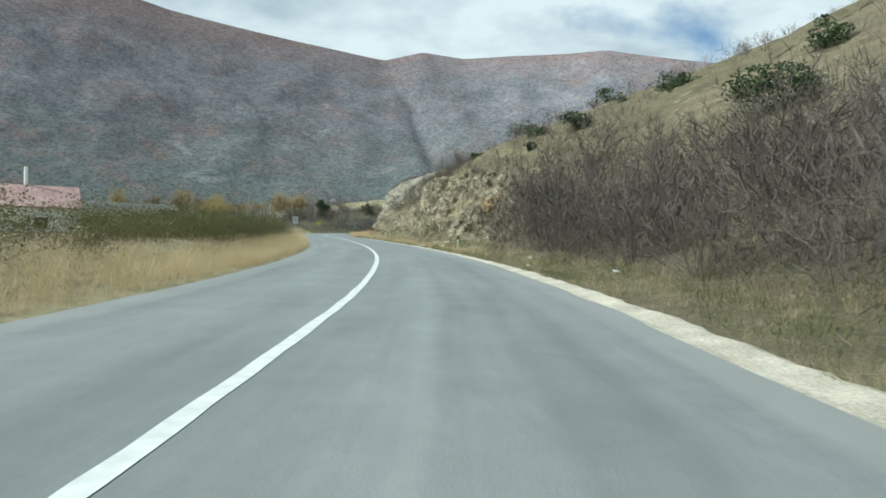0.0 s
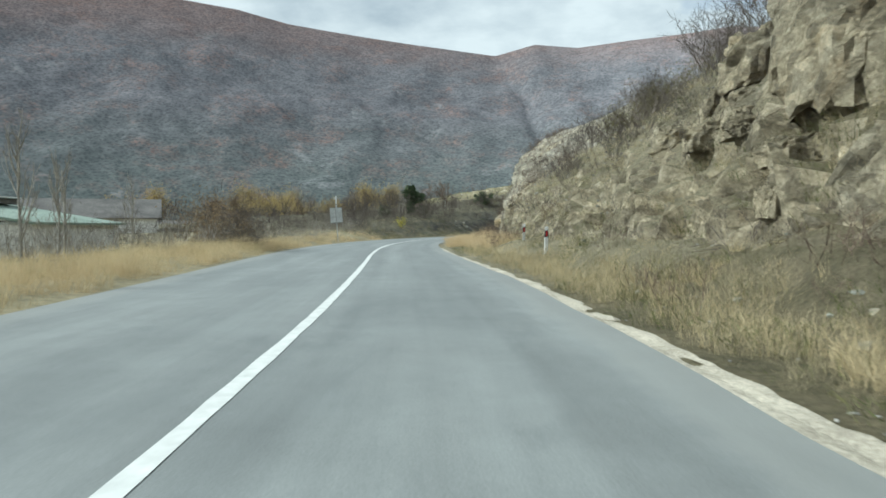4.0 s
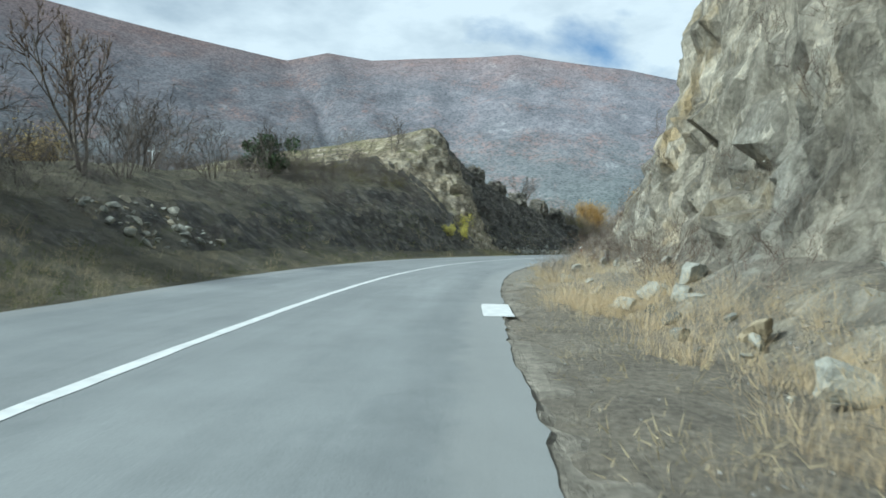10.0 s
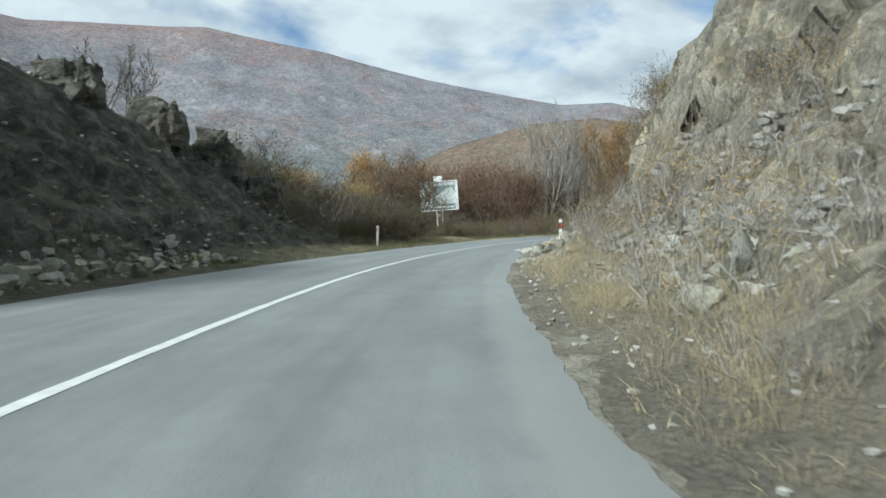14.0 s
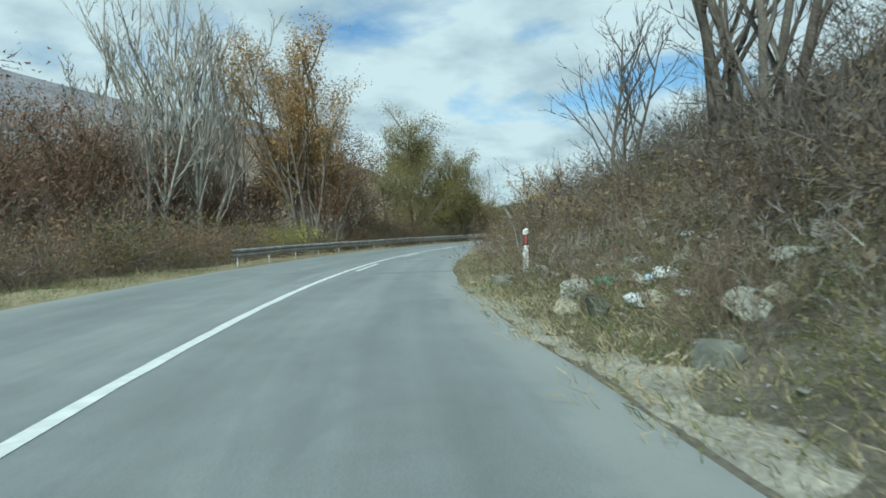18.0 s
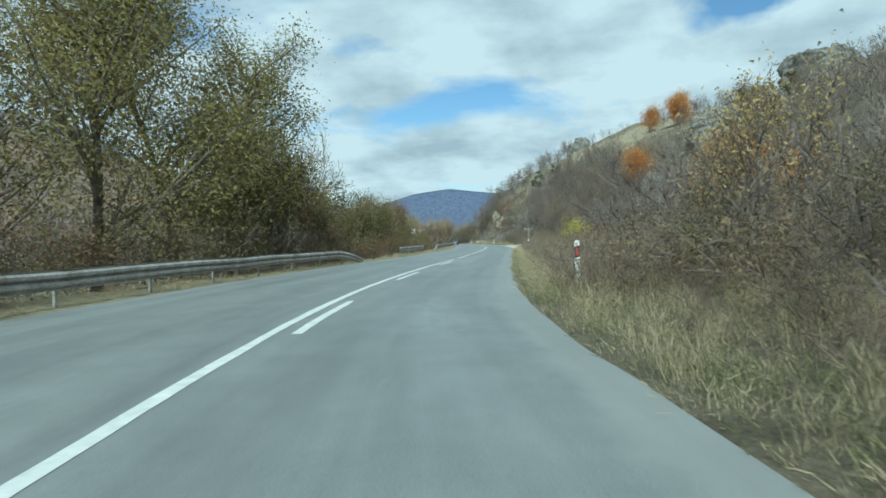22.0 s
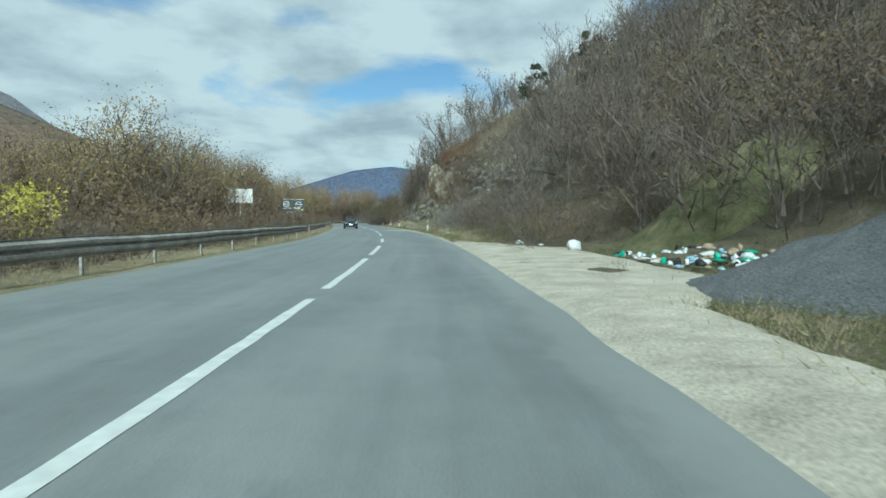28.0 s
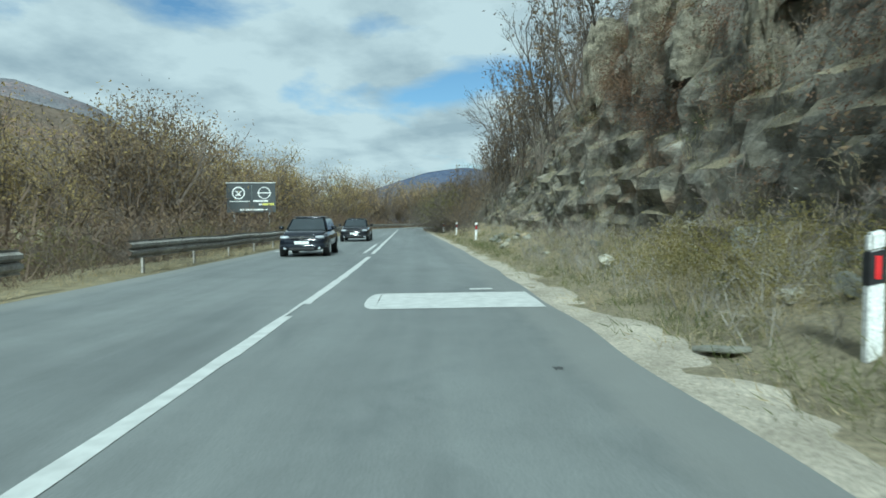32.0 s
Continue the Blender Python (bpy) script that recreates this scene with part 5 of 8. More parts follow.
SHORT = [tuft(50 + k, 18, 0.24, 1.1, 0.005, 0.34) for k in range(5)]
for name, n, s0, s1, a, b, seed, mat, lo, hi, label in (
        ("green_grass", 1300, 347, 402, R_OUT(0.35), R_OUT(3.2), 251, GRASS_GREEN, 0.5, 1.5, "short green weeds creeping to the asphalt"),
        ("dry_grass", 1300, 340, 402, R_OUT(0.3), R_OUT(3.4), 252, GRASS_DRY, 0.5, 1.4, "short withered grass creeping to the asphalt"),
        ("green_grass", 1500, 506, 600, R_OUT(0.55), R_OUT(4.2), 253, GRASS_GREEN, 0.5, 1.6, "green weeds beyond the gravel shoulder"),
        ("dry_grass", 1200, 506, 600, R_OUT(0.5), R_OUT(3.8), 254, GRASS_DRY, 0.5, 1.4, "withered grass beyond the gravel shoulder"),
        ("dry_grass", 1300, 196, 302, R_OUT(0.5), R_OUT(4.2), 255, GRASS_DRY, 0.5, 1.4, "thin dry grass on the stony shoulder"),
        ("dry_grass", 1500, 345, 620, L_OUT(0.3), L_OUT(1.8), 256, GRASS_DRY, 0.5, 1.5, "withered grass along the asphalt under the rail"),
        ("green_grass", 1500, 60, 168, R_OUT(0.8), R_OUT(5.0), 257, GRASS_GREEN, 0.6, 1.8, "grey-green weeds among the roadside grass"),
        ("dry_grass", 1500, 400, 468, R_OUT(0.3), R_OUT(2.8), 259, GRASS_DRY, 0.5, 1.5, "matted withered grass beside the asphalt"),
        ("green_grass", 700, 400, 468, R_OUT(0.3), R_OUT(2.6), 260, GRASS_GREEN, 0.5, 1.5, "green weeds beside the asphalt"),
        ("green_grass", 1300, 200, 316, L_OUT(0.3), L_OUT(5.5), 261, GRASS_GREEN, 0.6, 1.7, "short green grass at the foot of the bank"),
        ("green_grass", 800, 464, 486, R_OUT(1.6), R_OUT(6.5), 262, GRASS_GREEN, 0.5, 1.6, "green weeds before the gravel heap"),
        ("dry_grass", 600, 464, 486, R_OUT(1.4), R_OUT(6.5), 263, GRASS_DRY, 0.5, 1.6, "withered grass before the gravel heap"),
        ("hill_grass", 2600, 132, 184, 8.6, 26.0, 264, GRASS_DRY, 0.6, 1.8, "short dry grass over the slope above the cutting"),
        ("hill_grass", 1300, 132, 184, 8.6, 26.0, 265, GRASS_GREEN, 0.6, 1.6, "grey-green low growth over the slope above the cutting"),
        ("dry_grass", 1100, 318, 350, R_OUT(0.15), R_OUT(3.2), 266, GRASS_DRY, 0.5, 1.5, "withered weeds between the stones"),
        ("green_grass", 1000, 318, 350, R_OUT(0.15), R_OUT(3.2), 267, GRASS_GREEN, 0.5, 1.5, "green weeds between the stones"),
        ("green_grass", 700, 464, 512, R_OUT(4.2), R_OUT(8.0), 258, GRASS_GREEN, 0.6, 1.6, "green weeds behind the lay-by")):
    stuff(name, SHORT, n, s0, s1, a, b, seed, mat, lo, hi, label, "grass", 1.3)

# ---- planting, along the drive ----
def spin(seed):
    return (seed * 2.399) % (2 * math.pi)


def shrub_kinds(tag, mat, label, seeds, h, spread, stems=10, kids=(6, 5)):
    kinds = []
    for k in seeds:
        rows = grow(k, stems, h, spread, 3, kids, (3, 2, 1), up=0.35, shrink=0.55, base=0.25, wander=0.25)
        main, fine = mesh_of("stems", *join(*[prisms(r, 3, 0.005) for r in rows[:2]])), mesh_of("branchwork", *ribbons(rows[2], 0.010, k))
        main.materials.append(mat)
        fine.materials.append(mat)
        kinds.append((main, fine))
    return kinds


def set_shrub(kinds, k, s, o, scale, name, label, group):
    top = empty(name, stand(s, o, spin(k * 3 + s), scale))
    for part_name, me in zip(("stem_clump", "branchwork"), kinds[k % len(kinds)]):
        put(part_name, me, None, top)
    return tagged(top, label, "shrub", group)


BARE = shrub_kinds("shrub", TWIG, "", range(300, 305), 2.9, 0.62, 11, (6, 6))
r5 = np.random.default_rng(5)
for k in range(44):            # thicket under the grassy hill
    s = 66 + 37 * r5.random()
    o = 8.2 + 5.5 * r5.random() ** 1.2
    set_shrub(BARE, k, s, o, 0.75 + 0.6 * r5.random(), "bare_shrub", "leafless grey-brown thicket shrub at the road's edge", "thicket shrubs")
for k in range(14):            # singles on the rock cutting and cliff ledges
    s, o = 104 + 75 * r5.random(), 9 + 9 * r5.random()
    set_shrub(BARE, k, s, o, 0.3 + 0.35 * r5.random(), "bare_shrub", "small leafless shrub on a rock ledge", "ledge shrubs")
for s, o, sc in ((147, 12, .7), (150, 13, .8), (145, 13.5, .9), (174, 14.5, .9), (168, 11.5, .6), (136, 12.5, .7), (133, 9.4, .45), (152, 17, 1.0)):
    set_shrub(BARE, int(s), s, o, sc, "bare_shrub", "dark leafless shrub on top of the rocks", "ledge shrubs")
for s, o, sc in ((207, -11, 1.3), (212, -12.5, 1.1), (222, -11, 1.2), (226, -12.5, 1.4), (229, -10, 1.0), (234, -11, 1.1), (238, -13, 1.3), (246, -12, 1.1), (250, -14, 1.2),
                 (254, -13, 1.0), (262, -15, 1.0), (266, -17, 1.2), (272, -18, 1.0), (218, -15, 1.3), (231, -17, 1.6), (243, -18, 1.5), (258, -21, 1.5), (277, -17, 1.0)):
    set_shrub(BARE, int(s), s, o, sc, "bare_shrub", "brown leafless shrub on the earth bank", "bank shrubs")
for s, o, sc in ((150, 15, 0.9), (152, 16.5, 1.0), (154, 15.5, 0.9), (148, 16.5, 0.8), (163, 15, 0.7), (166, 16.5, 0.8), (178, 14, 0.7), (181, 15.5, 0.8), (128, 17, 0.7), (122, 18.5, 0.8)):
    set_shrub(BARE, int(s * 1.7), s, o, sc, "bare_shrub", "dense brown shrub on the hillside's shoulder", "ledge shrubs")
stuff("brush", BRUSH, 210, 64, 106, 8.0, 17.0, 311, TWIG, 0.8, 1.7, "tangle of leafless grey twigs", "brush", 1.3)
stuff("brush", FAR_BRUSH, 360, 60, 190, 11.0, 48.0, 313, TWIG_WOOD, 0.4, 1.2, "scattered leafless scrub on the hillside", "brush", 1.2, 0.12)
stuff("brush", BRUSH, 120, 104, 300, 7.5, 13.0, 315, TWIG, 0.25, 0.6, "small dry scrub on the rock ledges", "brush")
stuff("brush", BRUSH, 300, 200, 300, -26.0, -9.0, 317, TWIG, 0.6, 1.4, "dark dry scrub over the bank", "brush")
stuff("cliff_scrub", BRUSH, 150, 192, 304, 8.2, 11.8, 324, TWIG_PALE, 0.2, 0.5, "small grey dead scrub on the cliff face", "brush")
stuff("brush", BRUSH, 60, 66, 104, 7.2, 9.4, 328, TWIG, 0.5, 0.9, "low dark twigs at the thicket's foot", "brush")
stuff("weeds", WEEDS, 230, 258, 304, 6.0, 9.6, 318, TWIG_PALE, 0.5, 1.1, "pale dead stalks on the foot of the cliff", "weeds")
stuff("weed_leaves", LEAFY, 60, 258, 300, 5.8, 9.4, 316, LEAF_TAN, 0.3, 0.8, "yellowed leaves on the foot of the cliff", "weeds")
stuff("cliff_foot_brush", BRUSH, 260, 170, 300, 6.6, 9.0, 3181, TWIG_RUST, 0.35, 0.8, "brown dead brush at the cliff's foot", "brush")
for k, (s, o, sc) in enumerate(((166, 17, 1.0), (168, 18, 1.1), (170, 17.5, 1.0), (172, 19, 1.1), (164, 19, 0.9), (175, 17, 1.0), (177, 18.5, 1.1), (180, 16.5, 0.9), (182, 18, 1.0), (158, 19, 0.8))):
    set_shrub(BARE, k, s, o, sc * 0.8, "bare_shrub", "dark dense shrub on the hillside's shoulder", "ledge shrubs")
stuff("shoulder_leaves", HEDGE_FINE, 40, 160, 184, 16.0, 20.0, 3185, LEAF_DEEP, 0.7, 1.2, "dark leaves of the shoulder shrubs", "brush")
stuff("cutting_brush", BRUSH, 240, 102, 180, 7.4, 13.0, 3182, TWIG, 0.35, 0.85, "grey leafless scrub over the rock cutting", "brush")
stuff("cutting_leaves", HEDGE_FINE, 90, 100, 172, 6.6, 11.0, 3183, LEAF_GREEN, 0.3, 0.7, "dull green low bushes on the rock cutting", "brush", 1.0, 0.3)
stuff("cliff_scrub", BRUSH, 260, 176, 214, 8.6, 15.0, 3184, TWIG_RUST, 0.3, 0.75, "brown dead scrub matting the cliff's shoulder", "brush")
stuff("crest_scrub", BRUSH, 190, 262, 284, -21.0, -12.5, 3121, TWIG, 0.4, 0.95, "dark leafless scrub along the mound's crest", "brush")
stuff("crest_leaves", HEDGE_FINE, 90, 262, 284, -21.0, -12.5, 3122, LEAF_DEEP, 0.3, 0.7, "dull olive growth along the mound's crest", "brush")
stuff("mound_scrub", BRUSH, 150, 238, 312, -14.0, -6.8, 312, TWIG, 0.2, 0.5, "low dark dead scrub on the mound", "brush")
stuff("brush", BRUSH, 150, 196, 264, L_OUT(2.0), L_OUT(11.0), 314, TWIG, 0.3, 0.75, "low dark brush on the bank", "brush")
stuff("weeds", WEEDS, 260, 240, 305, R_OUT(1.2), R_OUT(4.2), 319, TWIG_PALE, 0.35, 0.8, "dead weed stalks beside the road", "weeds")

for s, o, h, w, n in ((93.4, 20.9, 2.2, 3.4, 2600), (110, 24, 1.6, 2.0, 1200), (116, 18.5, 1.4, 2.2, 1400), (127, 18.5, 1.0, 1.7, 800), (116.5, 14.5, 0.7, 1.1, 400),
                      (137, 15, 0.8, 1.4, 600), (98, 27, 2.0, 2.0, 1000), (128, 27, 2.0, 2.4, 1000), (84, 34, 1.8, 2.6, 900), (140.5, 22, 2.2, 2.8, 1200)):
    evergreen("juniper", stand(s, o, s), int(s * 7 + o), h, w, n, "round dark green juniper bush on the dry hillside", 0.10, 0.25)
evergreen("evergreen_bush", stand(264.5, -16.8), 9, 2.8, 2.5, 2600, "dense round dark green bush on the bank", 0.11, 0.15)
evergreen("pine_tree", stand(234, -14.0), 13, 5.3, 3.8, 4200, "dark green young pine above leafless shrubs", 0.14, 0.6)
tree("bare_tree", stand(243.5, -12), 21, 6.6, "open", BARK, TWIG_RUST, label="leafless grey tree with a forked trunk", twig_w=0.02)
tree("bare_tree", stand(236.5, -17), 22, 7.5, "open", BARK_PALE, TWIG_PALE, label="pale leafless tree behind the pine", twig_w=0.014)
tree("bare_tree", stand(208, -10), 23, 4.6, "open", BARK, TWIG, label="small dark leafless tree at the meadow's end")
tree("bare_tree", stand(311, -16.5), 24, 5.2, "open", BARK, TWIG, label="small leafless tree on top of the mound", twig_w=0.016)
tree("bare_tree", stand(284, -17), 26, 4.0, "open", BARK, TWIG, label="low leafless tree behind the mound's crest")
for s, o, h in ((281, -7.9, 1.6), (283, -8.6, 1.9), (279, -8.2, 1.4), (216, -8.0, 1.7)):
    tree("yellow_shrub", stand(s, o, s), int(s), h, "open", BARK, TWIG, LEAF_YELLOW, 420, 0.06, 0.12, "thin shrub with pale yellow leaves on the bank", "shrub", "yellow shrubs", 0.006)
for s, o, h, leaf in ((218.2, 5.2, 1.3, LEAF_TAN), (217.2, 5.6, 1.0, LEAF_TAN), (272.5, 7.6, 2.6, LEAF_TAN), (275, 6.9, 1.9, LEAF_WILLOW), (279, 8.0, 2.2, LEAF_TAN)):
    tree("sapling", stand(s, o, s), int(s * 3), h, "open", BARK, TWIG_RUST, leaf, 620, 0.038, 0.10, "slender sapling with sparse yellowed leaves", "sapling", "saplings", 0.005)

# hedge and far trees beside the meadow
stuff("hedge", HEDGE_FINE, 190, 60, 92, L_OUT(2.0), L_OUT(7.0), 320, LEAF_GREEN, 0.4, 0.8, "low green brambles along the meadow", "hedge")
stuff("hedge", HEDGE_FINE, 230, 86, 114, L_OUT(1.8), L_OUT(7.5), 321, LEAF_GREEN, 0.45, 0.85, "green bramble hedge along the road", "hedge")
stuff("golden_grass", TALL, 800, 58, 118, L_OUT(0.3), L_OUT(2.2), 3221, GRASS_PALE, 0.55, 1.05, "golden grass hanging over the asphalt's edge", "grass")
stuff("hedge_twigs", BRUSH, 130, 60, 92, L_OUT(2.2), L_OUT(8.0), 322, TWIG_RUST, 0.3, 0.6, "low brown dead stalks along the meadow", "hedge")
stuff("golden_grass", TALL, 1000, 116, 170, L_OUT(0.4), L_OUT(6.0), 3222, GRASS_PALE, 0.6, 1.1, "tall pale straw grass before the shed", "grass")
stuff("hedge_twigs", BRUSH, 110, 90, 118, L_OUT(2.2), L_OUT(8.0), 323, TWIG, 0.5, 0.95, "brown twigs of the bramble hedge", "hedge")
stuff("weeds", WEEDS, 160, 108, 205, L_OUT(2.0), L_OUT(9.0), 325, TWIG_PALE, 0.7, 1.6, "tall dead weeds at the meadow's edge", "weeds", 1.2, 0.2)
stuff("brush", BRUSH, 110, 150, 236, -20.0, -8.5, 326, TWIG, 0.6, 1.3, "brown scrub at the meadow's edge", "brush")
stuff("brush", FAR_BRUSH, 160, 150, 245, -70.0, -14.0, 327, TWIG, 0.9, 2.0, "low brown scrub across the meadow", "brush", 1.0, 0.1)
for k, (s, o, h) in enumerate(((144, -8.8, 4.6), (142, -10, 5.2), (147, -9.4, 3.8), (140, -8.6, 3.8), (151, -11, 4.4), (154, -9.6, 3.6))):
    tree("bare_sapling", stand(s, o, s), 40 + k, h, "poplar", BARK_PALE, TWIG_PALE, label="thin pale leafless sapling by the meadow", category="sapling", group="bare saplings", twig_w=0.007)
for k, (s, o, h) in enumerate(((258, -84, 6.4), (262, -90, 9.2), (266, -83, 5.2), (261, -79, 5.6), (249, -92, 8.6), (270, -89, 8.2), (262, -103, 7.4), (268, -55, 6.6), (272, -51, 5.2))):
    tree("willow_tree", stand(s, o, s), 50 + k, h, "open" if k % 2 else "many", BARK, TWIG_RUST, LEAF_WILLOW if k % 3 else LEAF_BROWN, 3000, 0.14, 1.2, "autumn willow across the meadow in thinning leaf", "tree", "meadow willows", 0.02)

stuff("meadow_bush", BRUSH, 16, 160.1, 165.1, -9.6, -6.8, 3273, TWIG, 1.0, 2.1, "dense dark leafless bush at the meadow's edge", "bush")
stuff("meadow_bush_leaves", HEDGE_FINE, 8, 160.4, 164.8, -9.3, -7.0, 3274, LEAF_BROWN, 0.8, 1.5, "brown leaves left on the dark bush", "bush")
stuff("far_scrub", FAR_BRUSH, 240, 215, 330, -110.0, -45.0, 3271, TWIG_RUST, 1.6, 3.2, "brown thickets at the far end of the meadow", "brush", 1.0, 0.06)
stuff("far_scrub_leaves", HEDGE, 170, 215, 330, -110.0, -48.0, 3272, LEAF_WILLOW, 1.4, 2.6, "yellowed leaves on the far thickets", "brush", 1.0, 0.06)

# woods by the river
tree("vine_tree", stand(335, -11.0), 61, 7.9, "many", BARK, TWIG_RUST, LEAF_BROWN, 6500, 0.055, 0.26, "brown-leaved tree draped in dry vines")
tree("vine_tree", stand(333.4, -11.8), 62, 7.0, "many", BARK, TWIG_RUST, LEAF_BROWN, 6500, 0.055, 0.26, "brown-leaved tree draped in dry vines")
for k, (s, o, h) in enumerate(((388, -72, 19.5), (393, -66, 14.5), (381, -80, 15))):
    tree("yellow_tree", stand(s, o, s), 63 + k, h, "round", BARK, TWIG_RUST, LEAF_AMBER, 9000, 0.17, 0.9, "tall golden autumn tree far behind dark bushes", "tree", "golden trees", 0.03)
tree("yellow_tree", stand(338, -18.5), 66, 5.6, "round", BARK, TWIG_RUST, LEAF_WILLOW, 7000, 0.06, 0.42, "low yellowing tree behind dark bushes")
for k, (s, o, h) in enumerate(((368, -22, 11.5), (371, -26, 13), (364, -27, 11.5), (374, -21, 12), (378, -27, 13), (360, -30, 11))):
    tree("reddish_tree", stand(s, o, s), 65 + k, h, "open", BARK, TWIG_RUST, LEAF_RED, 5200, 0.06, 0.5, "reddish-brown nearly leafless riverside tree", "tree", "riverside trees", 0.016)
for k, (s, o, h, kind) in enumerate(((381, -16.5, 21.5, "many"), (385, -20, 23, "many"), (377.5, -18, 19, "many"), (391, -19, 19, "poplar"), (398, -18, 17, "poplar"), (405, -17, 16, "poplar"), (409, -20, 17, "poplar"))):
    tree("bare_poplar", stand(s, o, s), 75 + k, h, kind, BARK_PALE, TWIG_PALE, label="tall pale leafless poplar by the river", group="bare poplars", twig_w=0.026)
tree("autumn_tree", stand(386.3, -10.8), 85, 17.8, "many", BARK, TWIG, LEAF_GOLD, 24000, 0.075, 0.42, "tall slender tree with sparse orange-tan leaves", twig_w=0.014)
tree("vine_tree", stand(388, -9.6), 87, 10.5, "open", BARK, TWIG_RUST, LEAF_RED, 11000, 0.06, 0.45, "dark tree smothered in dry brown vines")
tree("autumn_tree", stand(390.5, -10.6), 86, 13.0, "open", BARK, TWIG, LEAF_GOLD, 13000, 0.07, 0.42, "slender tree with sparse orange-tan leaves", twig_w=0.014)
for k, (s, o, h, n) in enumerate(((408.4, -10.3, 16.4, 34000), (404, -11.5, 9.5, 9000), (413.5, -9.8, 13.0, 26000), (417.5, -9.6, 12.0, 26000), (399.5, -13, 8.5, 6000), (421, -10.5, 9.5, 16000))):
    tree("olive_tree", stand(s, o, s), 90 + k, h, "cone", BARK, TWIG, LEAF_OLIVE, n, 0.058, 0.42, "broad autumn tree in yellowing olive leaf", "tree", "olive-leaved trees", 0.012)
for k, (s, o, h, n) in enumerate(((394, -11.5, 8.5, 2600), (422, -8.8, 7.2, 3000), (426, -9.6, 6.6, 2800), (430, -9.0, 6.0, 2600), (434, -9.6, 5.6, 2400), (438, -9.0, 5.2, 2200),
                                  (440, -9.2, 5.0, 1900), (446, -8.6, 5.8, 2300), (451, -9.2, 6.2, 2500), (456, -9.8, 6.0, 2300), (461, -9.4, 5.2, 2000), (467, -10, 4.2, 1700), (472, -9.6, 3.6, 1500))):
    tree("leafy_bush", stand(s, o, s), 100 + k, h, "open", BARK, TWIG, LEAF_DEEP if k % 3 else LEAF_RED, int(n * 3.2), 0.055, 0.34, "dense thorny bush with brown and olive leaves", "bush", "riverside bushes", 0.010)
tree("bare_poplar", stand(448, -17), 95, 14.5, "many", BARK_PALE, TWIG_PALE, label="pale leafless tree rising over the bushes", group="bare poplars", twig_w=0.028)
tree("bare_poplar", stand(462, -23), 97, 17, "many", BARK_PALE, TWIG_PALE, label="broad pale leafless tree over the bushes", group="bare poplars", twig_w=0.03)
tree("bare_poplar", stand(441, -14), 96, 11, "many", BARK_PALE, TWIG_PALE, label="pale leafless tree rising over the bushes", group="bare poplars", twig_w=0.016)
stuff("dark_bush_leaves", HEDGE_FINE, 100, 315, 330, -14.0, -7.8, 3301, LEAF_DEEP, 0.9, 1.6, "dark olive leaves on the tall massed bushes", "brush")
stuff("dark_bushes", BRUSH, 210, 315, 331, -15.0, -7.6, 331, TWIG, 1.1, 2.1, "dark leafless bushes massed beside the road", "brush")
stuff("dark_bushes", BRUSH, 240, 337, 362, -16.0, -7.4, 3311, TWIG, 0.5, 1.05, "low dark bushes massed before the woods", "brush")
stuff("dark_bush_leaves", HEDGE_FINE, 210, 318, 360, -14.0, -7.6, 330, LEAF_DEEP, 0.4, 0.9, "dark olive leaves on the massed bushes", "brush")
stuff("dark_bush_leaves", HEDGE_FINE, 110, 320, 362, -14.0, -7.5, 333, LEAF_BROWN, 0.4, 0.9, "brown leaves on the bushes", "brush")
stuff("undergrowth", BRUSH, 420, 350, 470, L_OUT(2.0), L_OUT(16.0), 335, TWIG, 1.0, 2.0, "leafless undergrowth behind the guard rail", "brush", 1.1)
stuff("undergrowth_leaves", HEDGE_FINE, 300, 358, 470, L_OUT(1.8), L_OUT(9.0), 337, LEAF_DEEP, 0.7, 1.5, "olive and yellow leaves of the undergrowth", "brush", 1.1)
stuff("undergrowth_leaves", HEDGE_FINE, 260, 352, 470, L_OUT(1.6), L_OUT(10.0), 3371, LEAF_RED, 0.6, 1.4, "withered red-brown leaves of the undergrowth", "brush", 1.1)
stuff("yellow_leaves", LEAFY, 10, 375, 379, -9.5, -7.5, 339, LEAF_YELLOW, 0.8, 1.2, "yellow-leaved bush by the guard rail", "bush")

# right-hand brush after the scree
FAR_WOOD = []
for k in range(6):
    rows = tree_arrays(400 + k, 6.5, "open" if k % 2 else "round")
    FAR_WOOD.append(join(ribbons(rows[0], 0.06, k), ribbons(rows[1], 0.03, k), ribbons(rows[2], 0.018, k), ribbons(rows[3][::2], 0.012, k)))
WOOD_LEAVES = [leaves(tips(np.concatenate(tree_arrays(400 + k, 6.5, "open" if k % 2 else "round")[2:]), 1400, k), 0.055, k, 0.42) for k in range(6)]
wood("river_woods", FAR_WOOD, WOOD_LEAVES, 110, 357, 394, -40.0, -17.0, 332, TWIG_RUST, 1.2, 1.9, "reddish-brown thinning woods along the river", [(0.85, LEAF_RED, "red-brown leaves of the riverside woods")])
stuff("river_woods", FAR_WOOD, 90, 345, 445, -32.0, -12.5, 334, TWIG_WOOD, 0.6, 1.15, "brown leafless woods along the river", "woods")
stuff("scree_brush", BRUSH, 130, 307, 334, 6.0, 10.0, 336, TWIG_RUST, 0.45, 1.0, "brown bramble stems over the fallen stones", "brush")
stuff("scree_leaves", LEAFY, 130, 307, 334, 5.9, 10.0, 338, LEAF_DEEP, 0.35, 0.9, "dark olive bramble leaves over the stones", "brush")
stuff("scree_leaves", LEAFY, 90, 307, 334, 5.9, 10.0, 344, LEAF_BROWN, 0.35, 0.9, "withered bramble leaves over the stones", "brush")
